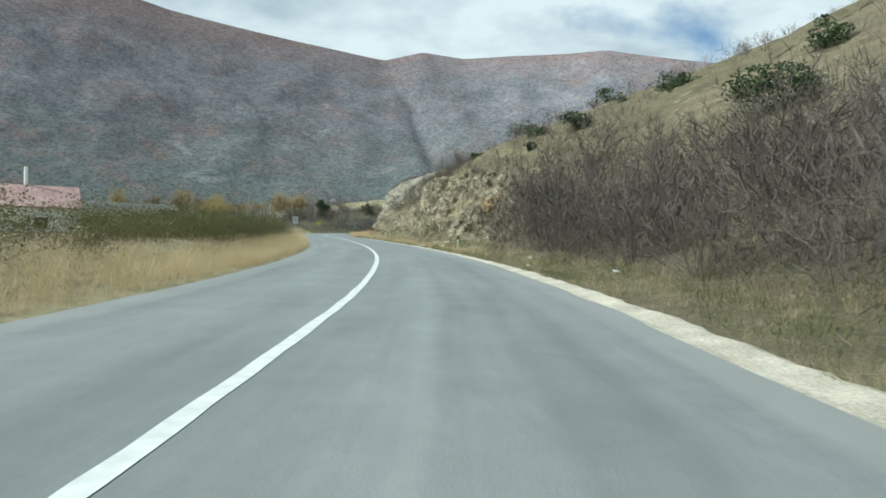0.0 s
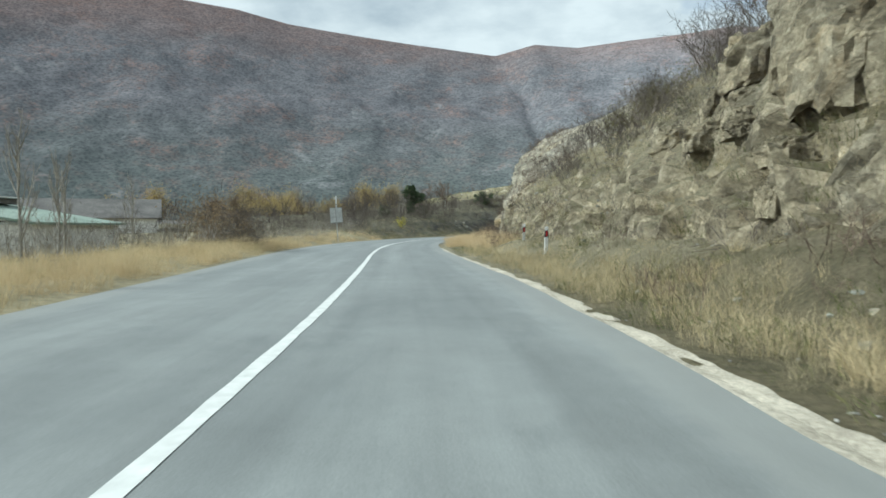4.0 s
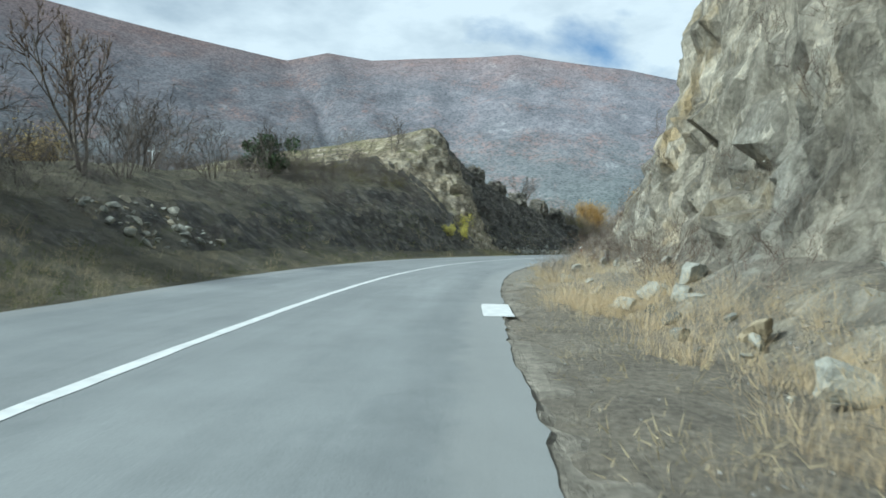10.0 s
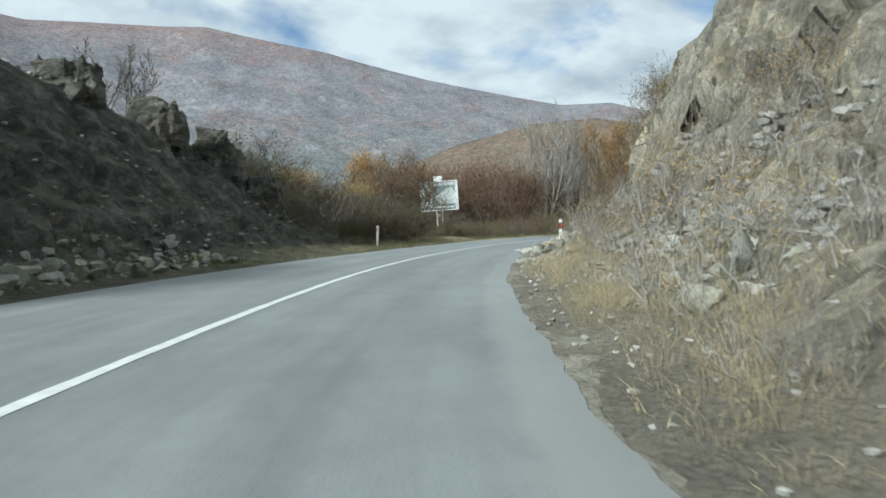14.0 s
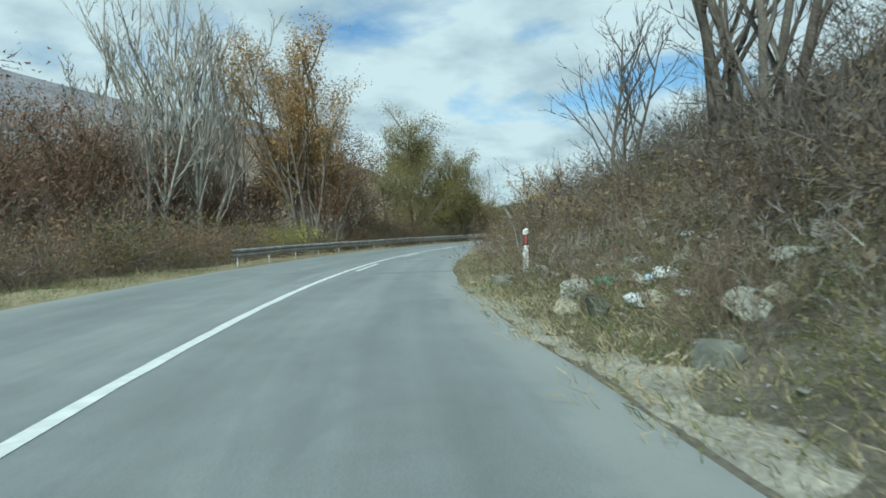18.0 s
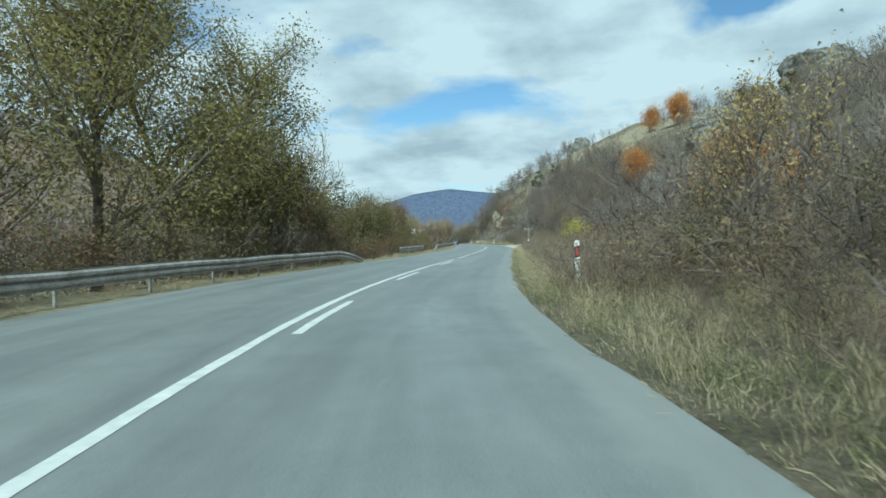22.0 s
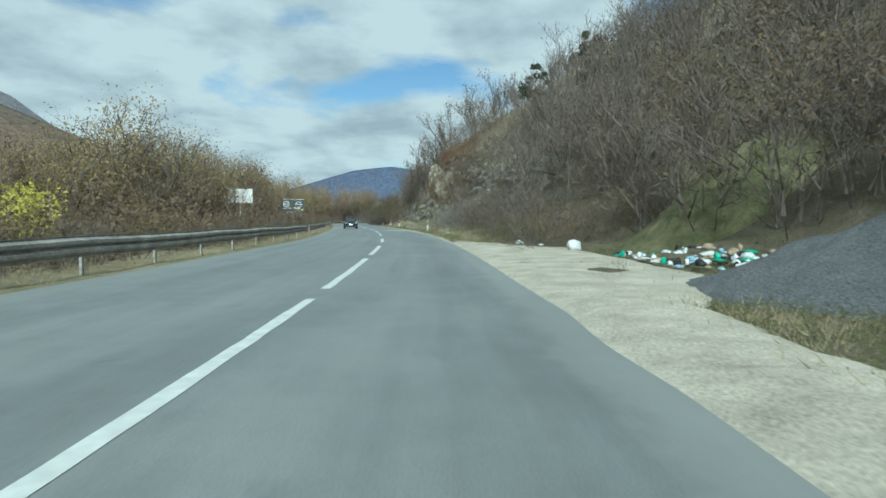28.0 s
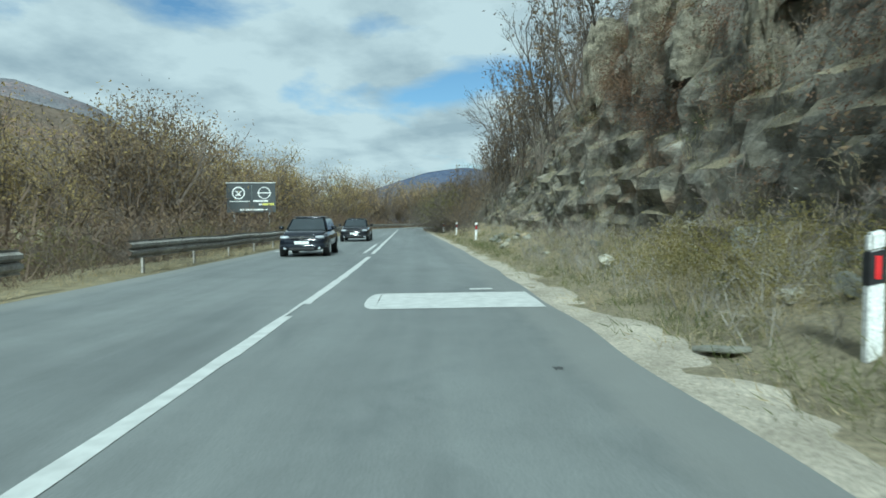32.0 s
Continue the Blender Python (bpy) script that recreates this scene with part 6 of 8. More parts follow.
stuff("roadside_brush", BRUSH, 120, 325, 345, R_OUT(3.4), R_OUT(11.0), 340, TWIG, 0.8, 1.6, "dark leafless brush over the stony slope", "brush", 1.2)
stuff("pale_brush", BRUSH, 46, 324, 348, R_OUT(1.0), R_OUT(4.5), 3401, TWIG_PALE, 0.4, 1.0, "pale bare stems over the stones", "brush")
stuff("stone_brush", BRUSH, 130, 322, 350, R_OUT(0.9), R_OUT(4.5), 3403, TWIG_RUST, 0.25, 0.6, "low brown stems between the stones", "brush")
stuff("stone_brambles", HEDGE_FINE, 130, 321, 350, R_OUT(0.5), R_OUT(4.0), 3402, LEAF_GREEN, 0.18, 0.45, "low green brambles among the stones", "brush")
stuff("brush_leaves", LEAFY, 60, 325, 345, R_OUT(3.0), R_OUT(9.0), 339, LEAF_BROWN, 0.4, 1.2, "withered leaves on the slope's brush", "brush")
stuff("roadside_brush", BRUSH, 300, 338, 402, R_OUT(2.3), R_OUT(12.0), 341, TWIG, 0.8, 1.6, "dense leafless brush on the roadside slope", "brush", 1.2)
stuff("low_brush", BRUSH, 330, 338, 404, R_OUT(0.9), R_OUT(6.0), 342, TWIG_RUST, 0.35, 0.8, "low brown brush and dead stalks by the verge", "brush", 1.0)
stuff("brush_leaves", LEAFY, 360, 338, 402, R_OUT(1.6), R_OUT(10.0), 343, LEAF_BROWN, 0.35, 1.0, "brown leaves left on the brush", "brush", 1.2)
stuff("brush_leaves", LEAFY, 110, 346, 404, R_OUT(2.2), R_OUT(9.0), 345, LEAF_DEEP, 0.4, 1.0, "olive leaves left on the brush", "brush", 1.2)
stuff("tall_weeds", WEEDS, 430, 396, 474, R_OUT(2.0), R_OUT(7.0), 347, TWIG_TAN, 0.6, 1.3, "waist-high brown dead weeds", "weeds", 1.1)
stuff("weed_bushes", BRUSH, 190, 402, 478, R_OUT(3.5), R_OUT(14.0), 348, TWIG, 0.6, 1.5, "tangled grey-brown bushes among the weeds", "brush")
stuff("weed_leaves", HEDGE_FINE, 130, 396, 478, R_OUT(2.4), R_OUT(11.0), 350, LEAF_DEEP, 0.35, 1.0, "dull olive leaves among the weeds", "weeds")
stuff("weed_leaves", HEDGE_FINE, 130, 396, 474, R_OUT(2.4), R_OUT(12.0), 349, LEAF_RED, 0.4, 1.0, "withered leaves among the weeds", "weeds")
stuff("slope_brush", FAR_BRUSH, 520, 400, 522, 11.0, 46.0, 351, TWIG_WOOD, 0.9, 1.9, "brown leafless brush over the hillside", "brush", 1.1)
wood("slope_woods", FAR_WOOD, WOOD_LEAVES, 120, 440, 530, 13.0, 50.0, 353, TWIG_WOOD, 0.45, 0.9, "leafless oak scrub on the hillside", [(0.3, LEAF_BROWN, "withered brown oak leaves")])
wood("slope_woods", FAR_WOOD, WOOD_LEAVES, 110, 488, 532, 11.5, 26.0, 355, TWIG_WOOD, 0.6, 1.05, "leafless trees above the gravel lay-by", [(0.25, LEAF_BROWN, "brown leaves left on the slope's trees")])
stuff("far_woods", FAR_WOOD, 170, 575, 735, 8.0, 46.0, 359, TWIG_WOOD, 0.6, 1.1, "leafless woods on the slope beyond", "woods")
stuff("thicket", BRUSH, 180, 503, 538, R_OUT(3.0), R_OUT(11.0), 360, TWIG_WOOD, 0.7, 1.7, "grey-brown leafless thicket under the dark rocks", "brush", 1.1)
stuff("thicket", BRUSH, 70, 505, 532, R_OUT(2.0), R_OUT(6.0), 356, TWIG, 0.5, 1.1, "dark low thicket beside the shoulder", "brush")
stuff("thicket_leaves", LEAFY, 60, 505, 532, R_OUT(1.8), R_OUT(5.0), 357, LEAF_DEEP, 0.3, 0.8, "dark olive leaves low in the thicket", "brush")
stuff("thicket_trees", FAR_WOOD, 46, 503, 542, 9.0, 24.0, 362, TWIG_WOOD, 0.6, 1.1, "slender leafless trees in front of the rocks", "woods")
stuff("thicket_leaves", LEAFY, 110, 503, 546, R_OUT(3.0), R_OUT(9.0), 364, LEAF_BROWN, 0.5, 1.3, "withered leaves in the thicket", "brush")
stuff("ledge_brush", BRUSH, 180, 520, 620, 7.4, 20.0, 361, TWIG, 0.3, 0.95, "leafless scrub on the dark ledges", "brush", 1.2)
stuff("ledge_leaves", LEAFY, 170, 525, 575, 7.4, 15.0, 363, LEAF_BROWN, 0.3, 0.8, "brown leaves on the dark ledges", "brush", 1.1, 0.25)
stuff("foot_thicket", BRUSH, 64, 524, 546, 5.9, 8.6, 3641, TWIG_WOOD, 0.5, 1.1, "grey-brown leafless bushes at the foot of the rocks", "brush")
stuff("foot_thicket", BRUSH, 70, 546, 600, 5.7, 8.0, 3642, TWIG_WOOD, 0.4, 0.9, "low leafless bushes along the rocks", "brush")
stuff("bend_brush", BRUSH, 70, 602, 646, R_OUT(0.9), R_OUT(3.6), 3655, TWIG, 1.8, 3.0, "tall dark brush at the inside of the bend", "brush")
stuff("bend_brush_leaves", HEDGE_FINE, 50, 602, 646, R_OUT(0.9), R_OUT(3.6), 3656, LEAF_DEEP, 1.3, 2.3, "dark leaves of the tall brush at the bend", "brush")
stuff("bend_brush", BRUSH, 120, 588, 650, R_OUT(1.6), R_OUT(6.0), 3645, TWIG, 0.9, 1.9, "dark brush crowding the bend", "brush")
stuff("bend_brush_leaves", HEDGE_FINE, 80, 588, 650, R_OUT(1.6), R_OUT(6.0), 3646, LEAF_BROWN, 0.7, 1.5, "withered leaves on the brush at the bend", "brush")
stuff("ledge_leaves", HEDGE_FINE, 150, 538, 562, 7.4, 9.8, 3647, LEAF_RED, 0.35, 0.8, "red-brown creeper matted over the rock face", "brush")
stuff("ledge_leaves", HEDGE_FINE, 80, 536, 566, 7.2, 10.5, 3648, LEAF_DEEP, 0.25, 0.6, "dull green growth in the rock's cracks", "brush", 1.0, 0.3)
stuff("straw_weeds", TALL, 120, 546, 566, R_OUT(1.5), R_OUT(3.6), 3649, GRASS_DRY, 0.4, 0.8, "tan grass clumps under the rocks", "grass", 1.0, 0.4)
stuff("pale_thicket", BRUSH, 26, 533, 540, 6.0, 8.5, 3643, TWIG_PALE, 0.8, 1.6, "pale dead saplings before the rocks", "brush")
stuff("ledge_leaves", LEAFY, 150, 533, 575, 7.2, 14.0, 3644, LEAF_RED, 0.3, 0.8, "red-brown leaves matting the dark ledges", "brush", 1.0, 0.3)
stuff("verge_bush", LEAFY, 60, 534, 556, R_OUT(1.3), R_OUT(3.2), 368, LEAF_OLIVE, 0.2, 0.45, "low olive weeds along the shoulder", "weeds")
stuff("weeds", WEEDS, 90, 530, 560, R_OUT(1.2), R_OUT(3.2), 367, TWIG_PALE, 0.3, 0.7, "pale dead stalks along the shoulder", "weeds")
stuff("verge_bush", HEDGE_FINE, 26, 545.5, 550, 5.2, 6.8, 366, LEAF_OLIVE, 0.25, 0.5, "low leafy weeds by the shoulder", "weeds")
stuff("ledge_leaves", LEAFY, 110, 543, 562, 7.0, 11.0, 369, LEAF_RED, 0.35, 0.8, "rusty leaves hanging on the rock", "brush")
stuff("ledge_leaves", LEAFY, 70, 530, 575, 7.6, 12.0, 365, LEAF_RED, 0.3, 0.75, "rusty leaves on the dark ledges", "brush", 1.1, 0.25)
for k, (s, o, h) in enumerate(((346, 8.6, 9.8), (350, 9.6, 13.2), (343.5, 9.6, 9.0), (357, 9.0, 7.0), (563, 10.2, 8.0), (568, 8.8, 7.6), (574, 9.0, 8.2), (581, 8.6, 7.4), (588, 8.8, 7.4), (571, 7.6, 6.4), (585, 7.4, 6.2), (579, 11.5, 8.5), (556, 12.5, 6.5), (549, 13.5, 5.5), (597, 9.0, 6.0), (604, 7.2, 5.4), (610, 6.6, 5.6), (617, 6.4, 5.6), (624, 6.2, 5.8))):
    tree("bare_tree", stand(s, o, s), 120 + k, h, "open", BARK, TWIG, LEAF_BROWN if k > 3 else None, 420, 0.09, 0.3, "leafless dark tree rooted above the rocks", "tree", "slope trees", 0.012)
for k, (s, o, h, w) in enumerate(((486.5, 23, 5.8, 1), (527, 42, 6.5, 1), (523, 41, 5.5, 1), (535, 39, 5.5, 1), (531, 44, 5.0, 1), (412, 12.5, 3.6, 0), (409.5, 11.5, 3.0, 0))):
    tree("orange_tree", stand(s, o, s), 140 + k, h, "round", BARK, TWIG, LEAF_ORANGE, 7000 if w else 1800, 0.09 if w else 0.06, 0.8 if w else 0.42, "small oak still holding orange leaves", "tree", "orange oaks", 0.012)
tree("yellow_bush", stand(497.5, -10.6), 151, 3.0, "open", BARK, TWIG, LEAF_YELLOW, 1300, 0.07, 0.25, "yellow-green leafy bush behind the guard rail", "bush", twig_w=0.006)
tree("yellow_bush", stand(423.4, 7.3), 150, 1.9, "open", BARK, TWIG, LEAF_YELLOW, 6000, 0.026, 0.15, "bright yellow-leaved bush among brown weeds", "bush", twig_w=0.006)
for k, (s, o, h, leaf) in enumerate(((366, 7.2, 3.4, LEAF_TAN), (372, 7.6, 3.8, LEAF_WILLOW), (377, 7.4, 3.2, LEAF_TAN), (399, 8.6, 4.2, LEAF_WILLOW), (404, 9.4, 4.6, LEAF_TAN), (455, 9.2, 2.8, LEAF_OLIVE), (459, 9.8, 3.0, LEAF_TAN), (471, 11, 3.2, LEAF_WILLOW))):
    tree("autumn_shrub", stand(s, o, s), 160 + k, h, "open", BARK, TWIG_RUST, leaf, 1500, 0.042, 0.2, "tangled shrub with yellow and tan leaves", "shrub", "autumn shrubs", 0.007)
for k, (s, o, h) in enumerate(((503.5, 43.7, 5), (489.3, 45.7, 4.5), (530, 17, 5), (541, 15.5, 4.5))):
    evergreen("conifer", stand(s, o, s), 180 + k, h, h * 0.55, 1500, "small dark conifer on the ridge", 0.12, 0.8)

# yellowing woods on the far side of the guard rail
wood("willow_woods", FAR_WOOD, WOOD_LEAVES, 160, 496, 735, -62.0, -22.0, 371, TWIG_WOOD, 1.2, 2.0, "yellowing riverside woods", [(0.5, LEAF_WILLOW, "yellow-brown leaves of the riverside woods"), (0.45, LEAF_TAN, "tan leaves of the riverside woods")])
wood("bank_woods", FAR_WOOD, WOOD_LEAVES, 130, 520, 720, -27.0, -15.0, 381, TWIG_WOOD, 1.3, 2.05, "tall half-bare trees behind the brambles", [(0.45, LEAF_WILLOW, "yellowish leaves on the bank's trees"), (0.5, LEAF_BROWN, "brown leaves on the bank's trees")])
wood("bank_woods", FAR_WOOD, WOOD_LEAVES, 40, 612, 720, -24.0, -13.0, 383, TWIG_WOOD, 1.6, 2.3, "tall yellowing trees behind the brambles", [(0.5, LEAF_WILLOW, "yellowish leaves on the tall trees"), (0.4, LEAF_TAN, "tan leaves on the tall trees")])
stuff("bramble_bank", FAR_BRUSH, 800, 466, 735, -22.0, -6.6, 375, TWIG_RUST, 0.8, 1.7, "reddish-brown brambles behind the guard rail", "brush", 1.2)
stuff("rail_brush", BRUSH, 330, 478, 640, L_OUT(1.2), L_OUT(4.5), 3771, TWIG, 0.6, 1.1, "dark tangled brush close behind the guard rail", "brush")
stuff("rail_brush_leaves", HEDGE_FINE, 170, 478, 640, L_OUT(1.2), L_OUT(4.5), 3772, LEAF_DEEP, 0.4, 0.8, "dull dark leaves behind the guard rail", "brush")
stuff("bramble_leaves", HEDGE, 230, 466, 720, -19.0, -7.0, 377, LEAF_BROWN, 0.7, 1.4, "withered bramble leaves", "brush")

# ---- gravel, stones ----
def gravel_strip(name, s0, s1, a, edge, label, mat=GRAVEL, rag=0.1, lift=0.03, fade=0.16):
    def b(s):
        return edge(s) + rag * (vnoise(np.stack([s * 0.9, s * 0, s * 0], 1), 21) + 0.7 * vnoise(np.stack([s * 2.7, s * 0, s * 0], 1), 22) + 0.5 * vnoise(np.stack([s * 7.0, s * 0, s * 0], 1), 23))

    ob = strip(name, s0, s1, a, b, lambda s, o: np.where(o < EDGE_R(s) + 0.06, -0.012, land_height(s, o) + lift * np.clip((o - EDGE_R(s)) / 0.5, 0.3, 1) + 0.02 * vnoise(np.stack([s * 3, o * 3, s * 0], 1), 4) - 0.12 * np.clip((o - b(s)) / fade + 1, 0, 2)), mat, 0.25, 0.0, 8, 13)
    return tagged(ob, label, "shoulder", kind="structure")


gravel_strip("gravel_shoulder", 0, 168, lambda s: EDGE_R(s) - 0.12, lambda s: EDGE_R(s) + np.interp(s, [0, 76, 95, 120, 168], [0.85, 0.8, 0.62, 0.5, 0.3]), "narrow pale gravel shoulder", rag=0.05, lift=0.06, fade=0.18)
gravel_strip("gravel_layby", 464, 512, lambda s: EDGE_R(s) - 0.15, lambda s: EDGE_R(s) + np.interp(s, [464, 472, 485, 489, 503, 512], [0.5, 1.3, 2.1, 4.4, 4.8, 0.7]), "pale gravel lay-by beside the road", lift=0.10)
gravel_strip("gravel_shoulder", 512, 620, lambda s: EDGE_R(s) - 0.15, lambda s: EDGE_R(s) + np.interp(s, [512, 535, 545, 560, 620], [0.7, 0.7, 0.95, 0.75, 0.6]) + 0.1 * vnoise(np.stack([s * 0.7, s * 0, s * 0], 1), 3), "pale gravel shoulder", rag=0.12, lift=0.05, fade=0.5)
gravel_strip("dirt_shoulder", 196, 300, lambda s: EDGE_R(s) - 0.15, lambda s: EDGE_R(s) + 0.6 + 0.7 * np.clip(1 - abs(s - 244) / 14, 0, 1) + 0.25 * vnoise(np.stack([s * 0.8, s * 0, s * 0], 1), 3), "stony dirt shoulder under the cliff", DIRT, 0.15, fade=0.5)
gravel_strip("dirt_shoulder", 324, 352, lambda s: EDGE_R(s) - 0.15, lambda s: EDGE_R(s) + 0.05 + 0.8 * np.clip((s - 330) / 8, 0, 1) * np.clip((353 - s) / 5, 0, 1), "dusty pale shoulder strewn with stones", DUST, 0.2, fade=0.6)


def stone_mesh(seed, flat=0.7, cuts=2):
    bm = bmesh.new()
    bmesh.ops.create_icosphere(bm, subdivisions=cuts, radius=0.5)
    v = np.array([x.co[:] for x in bm.verts])
    r = np.random.default_rng(seed)
    for _ in range(15):                       # chip flat faces off
        n = unit(r.normal(0, 1, 3))
        d = 0.22 + 0.16 * r.random()
        over = np.maximum(v @ n - d, 0)
        v = v - over[:, None] * n
    v = v * np.array([1.15, 0.9, flat]) * (1 + 0.12 * vnoise(v * 4 + seed, seed)[:, None] + 0.07 * vnoise(v * 11 + seed, seed)[:, None])
    for x, co in zip(bm.verts, v):
        x.co = co
    me = bpy.data.meshes.new("stone")
    bm.to_mesh(me)
    bm.free()
    return me


def stone_material(name, a, b_col, warm):
    mat, nt, b = material(name, 0.9, spec=0.2)
    info = nt.nodes.new("ShaderNodeObjectInfo")
    base = ramp(nt, info.outputs["Random"], [(0.0, a), (0.75, b_col), (1.0, warm)])
    col = mix(nt, 1.0, base, ramp(nt, noise_of(nt, 4, 8, 0.75), [(0.3, (0.5, 0.51, 0.5)), (0.7, (1.35, 1.34, 1.28))]), "MULTIPLY")
    nt.links.new(col, b.inputs["Base Color"])
    bump(nt, b, noise_of(nt, 9, 9, 0.75), 0.9, 0.06)
    return mat


STONE = stone_material("grey_stone", (0.13, 0.132, 0.118), (0.38, 0.378, 0.335), (0.38, 0.315, 0.21))
STONE_BITS = island_material("stone_bits", [(0.13, 0.125, 0.11), (0.28, 0.27, 0.24), (0.45, 0.43, 0.38)])
STONES = [stone_mesh(k, 0.55 + 0.08 * (k % 5), 3) for k in range(12)] + [stone_mesh(k, 0.55 + 0.08 * (k % 5)) for k in range(12)]
for me in STONES:
    me.materials.append(STONE)
STONE_ARRAYS = []
for me in [stone_mesh(k, 0.7, 1) for k in range(6)]:
    v = np.zeros(len(me.vertices) * 3, np.float32)
    me.vertices.foreach_get("co", v)
    f = np.zeros(len(me.polygons) * 3, np.int32)
    me.polygons.foreach_get("vertices", f)
    STONE_ARRAYS.append((v.reshape(-1, 3), f.reshape(-1, 3)))


def stone_pile(name, label, s0, s1, o0, o1, n, lo, hi, seed, power=2.2):
    top = tagged(empty(name, Matrix.Translation(spot((s0 + s1) / 2, (o0 + o1) / 2, 0))), label, "rubble")
    back = top.matrix_basis.inverted()
    r = np.random.default_rng(seed)
    for k in range(n):
        s, o = s0 + (s1 - s0) * r.random(), o0 + (o1 - o0) * r.random()
        size = lo + (hi - lo) * r.random() ** power
        p = spot(s, o, ground_at(s, o) + 0.16 * size)
        m = Matrix.Translation(p) @ Euler((r.normal(0, 0.4), r.normal(0, 0.4), r.random() * 6.28)).to_matrix().to_4x4() @ Matrix.Scale(size, 4)
        put("stone", STONES[k % 12 + (12 if size < 0.42 else 0)], None, top, back @ m)
    return top


stone_pile("rockfall", "heap of fallen grey and yellowish boulders beside the road", 303.5, 323, 4.1, 7.4, 299, 0.16, 0.72, 31, 2.0)
stone_pile("rubble_heap", "low heap of pale broken stones under the mound", 290, 303, -8.0, -5.6, 210, 0.14, 0.7, 33)
stone_pile("rubble_heap", "grey stones slid down the bank", 239, 245, -9.4, -6.8, 80, 0.15, 0.6, 35)
stone_pile("fallen_stones", "loose stones fallen from the cliff", 205, 300, 5.4, 7.5, 210, 0.12, 0.8, 37, 2.6)
stone_pile("roadside_stones", "scattered pale stones on the verge", 86, 168, 5.6, 8.6, 60, 0.08, 0.35, 39)
stone_pile("fallen_stones", "angular stones lying under the slope", 323, 350, 4.4, 8.0, 280, 0.10, 0.55, 40, 2.0)
stone_pile("roadside_stones", "scattered stones at the foot of the dark rocks", 528, 575, 5.2, 7.2, 70, 0.10, 0.6, 41)
for s, o, size in ((310.8, 6.3, 1.3), (328.2, 5.3, 0.85), (327.9, 4.15, 0.5), (329.6, 5.0, 0.6), (331, 6.2, 0.7), (549, 6.6, 0.7), (270.5, 6.8, 0.8), (275, 5.9, 0.55), (226, 7.4, 1.0), (210.4, 7.2, 0.9)):
    ob = put("boulder", STONES[int(s) % 12], None, None, Matrix.Translation(spot(s, o, ground_at(s, o) + 0.2 * size)) @ Matrix.Rotation(s, 4, "Z") @ Matrix.Scale(size, 4))
    tagged(ob, "large pale angular boulder on the verge", "boulder", "boulders")
PALE_STONE = two_tone("pale_limestone", (0.42, 0.40, 0.32), (0.66, 0.63, 0.53), 5.0, 0.9, detail=9, fine=24, bump_by=0.8)
for s, o, size, mesh_n, label in ((325.05, 4.35, 0.52, 3, "pale yellowish limestone boulder at the road's edge"), (326.6, 5.4, 0.4, 5, "pale limestone boulder among brambles"), (538.2, 6.3, 0.5, 7, "pale flat stone on the weedy verge"),
                                  (546.1, 5.7, 0.34, 8, "pale broken stone on the shoulder"), (553.0, 5.6, 0.5, 6, "pale stone leaning at the rocks' foot")):
    ob = put("boulder", STONES[mesh_n].copy(), None, None, Matrix.Translation(spot(s, o, ground_at(s, o) + 0.24 * size)) @ Matrix.Rotation(s, 4, "Z") @ Matrix.Scale(size, 4))
    ob.data.materials.clear()
    ob.data.materials.append(PALE_STONE)
    tagged(ob, label, "boulder", "boulders")
for name, n, s0, s1, o0, o1, seed, lo, hi, label in (("scree", 3000, 302, 324, 4.0, 8.3, 43, 0.15, 0.42, "small broken stones of the scree"),
                                                      ("talus", 2600, 198, 302, 6.2, 8.8, 44, 0.06, 0.42, "broken stones heaped along the cliff's foot"),
                                                      ("pebbles", 1800, 196, 302, lambda s: EDGE_R(s) + 0.2, lambda s: EDGE_R(s) + 4, 45, 0.03, 0.16, "small stones on the dirt shoulder"),
                                                      ("pebbles", 500, 302, 330, lambda s: EDGE_R(s) + 0.1, lambda s: EDGE_R(s) + 1.2, 46, 0.02, 0.10, "small broken stones along the road's edge"),
                                                      ("pebbles", 500, 326, 352, lambda s: EDGE_R(s) + 0.2, lambda s: EDGE_R(s) + 3, 47, 0.03, 0.18, "small stones on the shoulder"),
                                                      ("pebbles", 700, 466, 600, lambda s: EDGE_R(s) + 0.5, lambda s: EDGE_R(s) + 4, 49, 0.02, 0.12, "small stones on the gravel"),
                                                      ("pebbles", 500, 60, 168, lambda s: EDGE_R(s) + 0.2, lambda s: EDGE_R(s) + 3, 51, 0.02, 0.12, "small stones on the verge"),
                                                      ("pebbles", 400, 262, 305, -8.8, -5.6, 53, 0.04, 0.25, "stones at the mound's foot"),
                                                      ("mound_stones", 900, 236, 314, -16.0, -6.5, 55, 0.04, 0.4, "loose stones over the mound and bank"),
                                                      ("slope_stones", 700, 104, 180, 7.0, 16.0, 57, 0.05, 0.5, "broken stones over the rock cutting"),
                                                      ("slope_stones", 700, 526, 590, 6.0, 13.0, 59, 0.05, 0.5, "broken stones over the dark ledges")):
    p, s, o = field_of(n, s0, s1, o0, o1, seed)
    sc = lo + (hi - lo) * np.random.default_rng(seed).random(len(p)) ** 2.5
    v, f = scatter(STONE_ARRAYS, p + np.array([0, 0, 0.07]), sc, seed)
    tagged(put(name, mesh_of(name, v, f), STONE_BITS), label, "stones", kind="stuff")

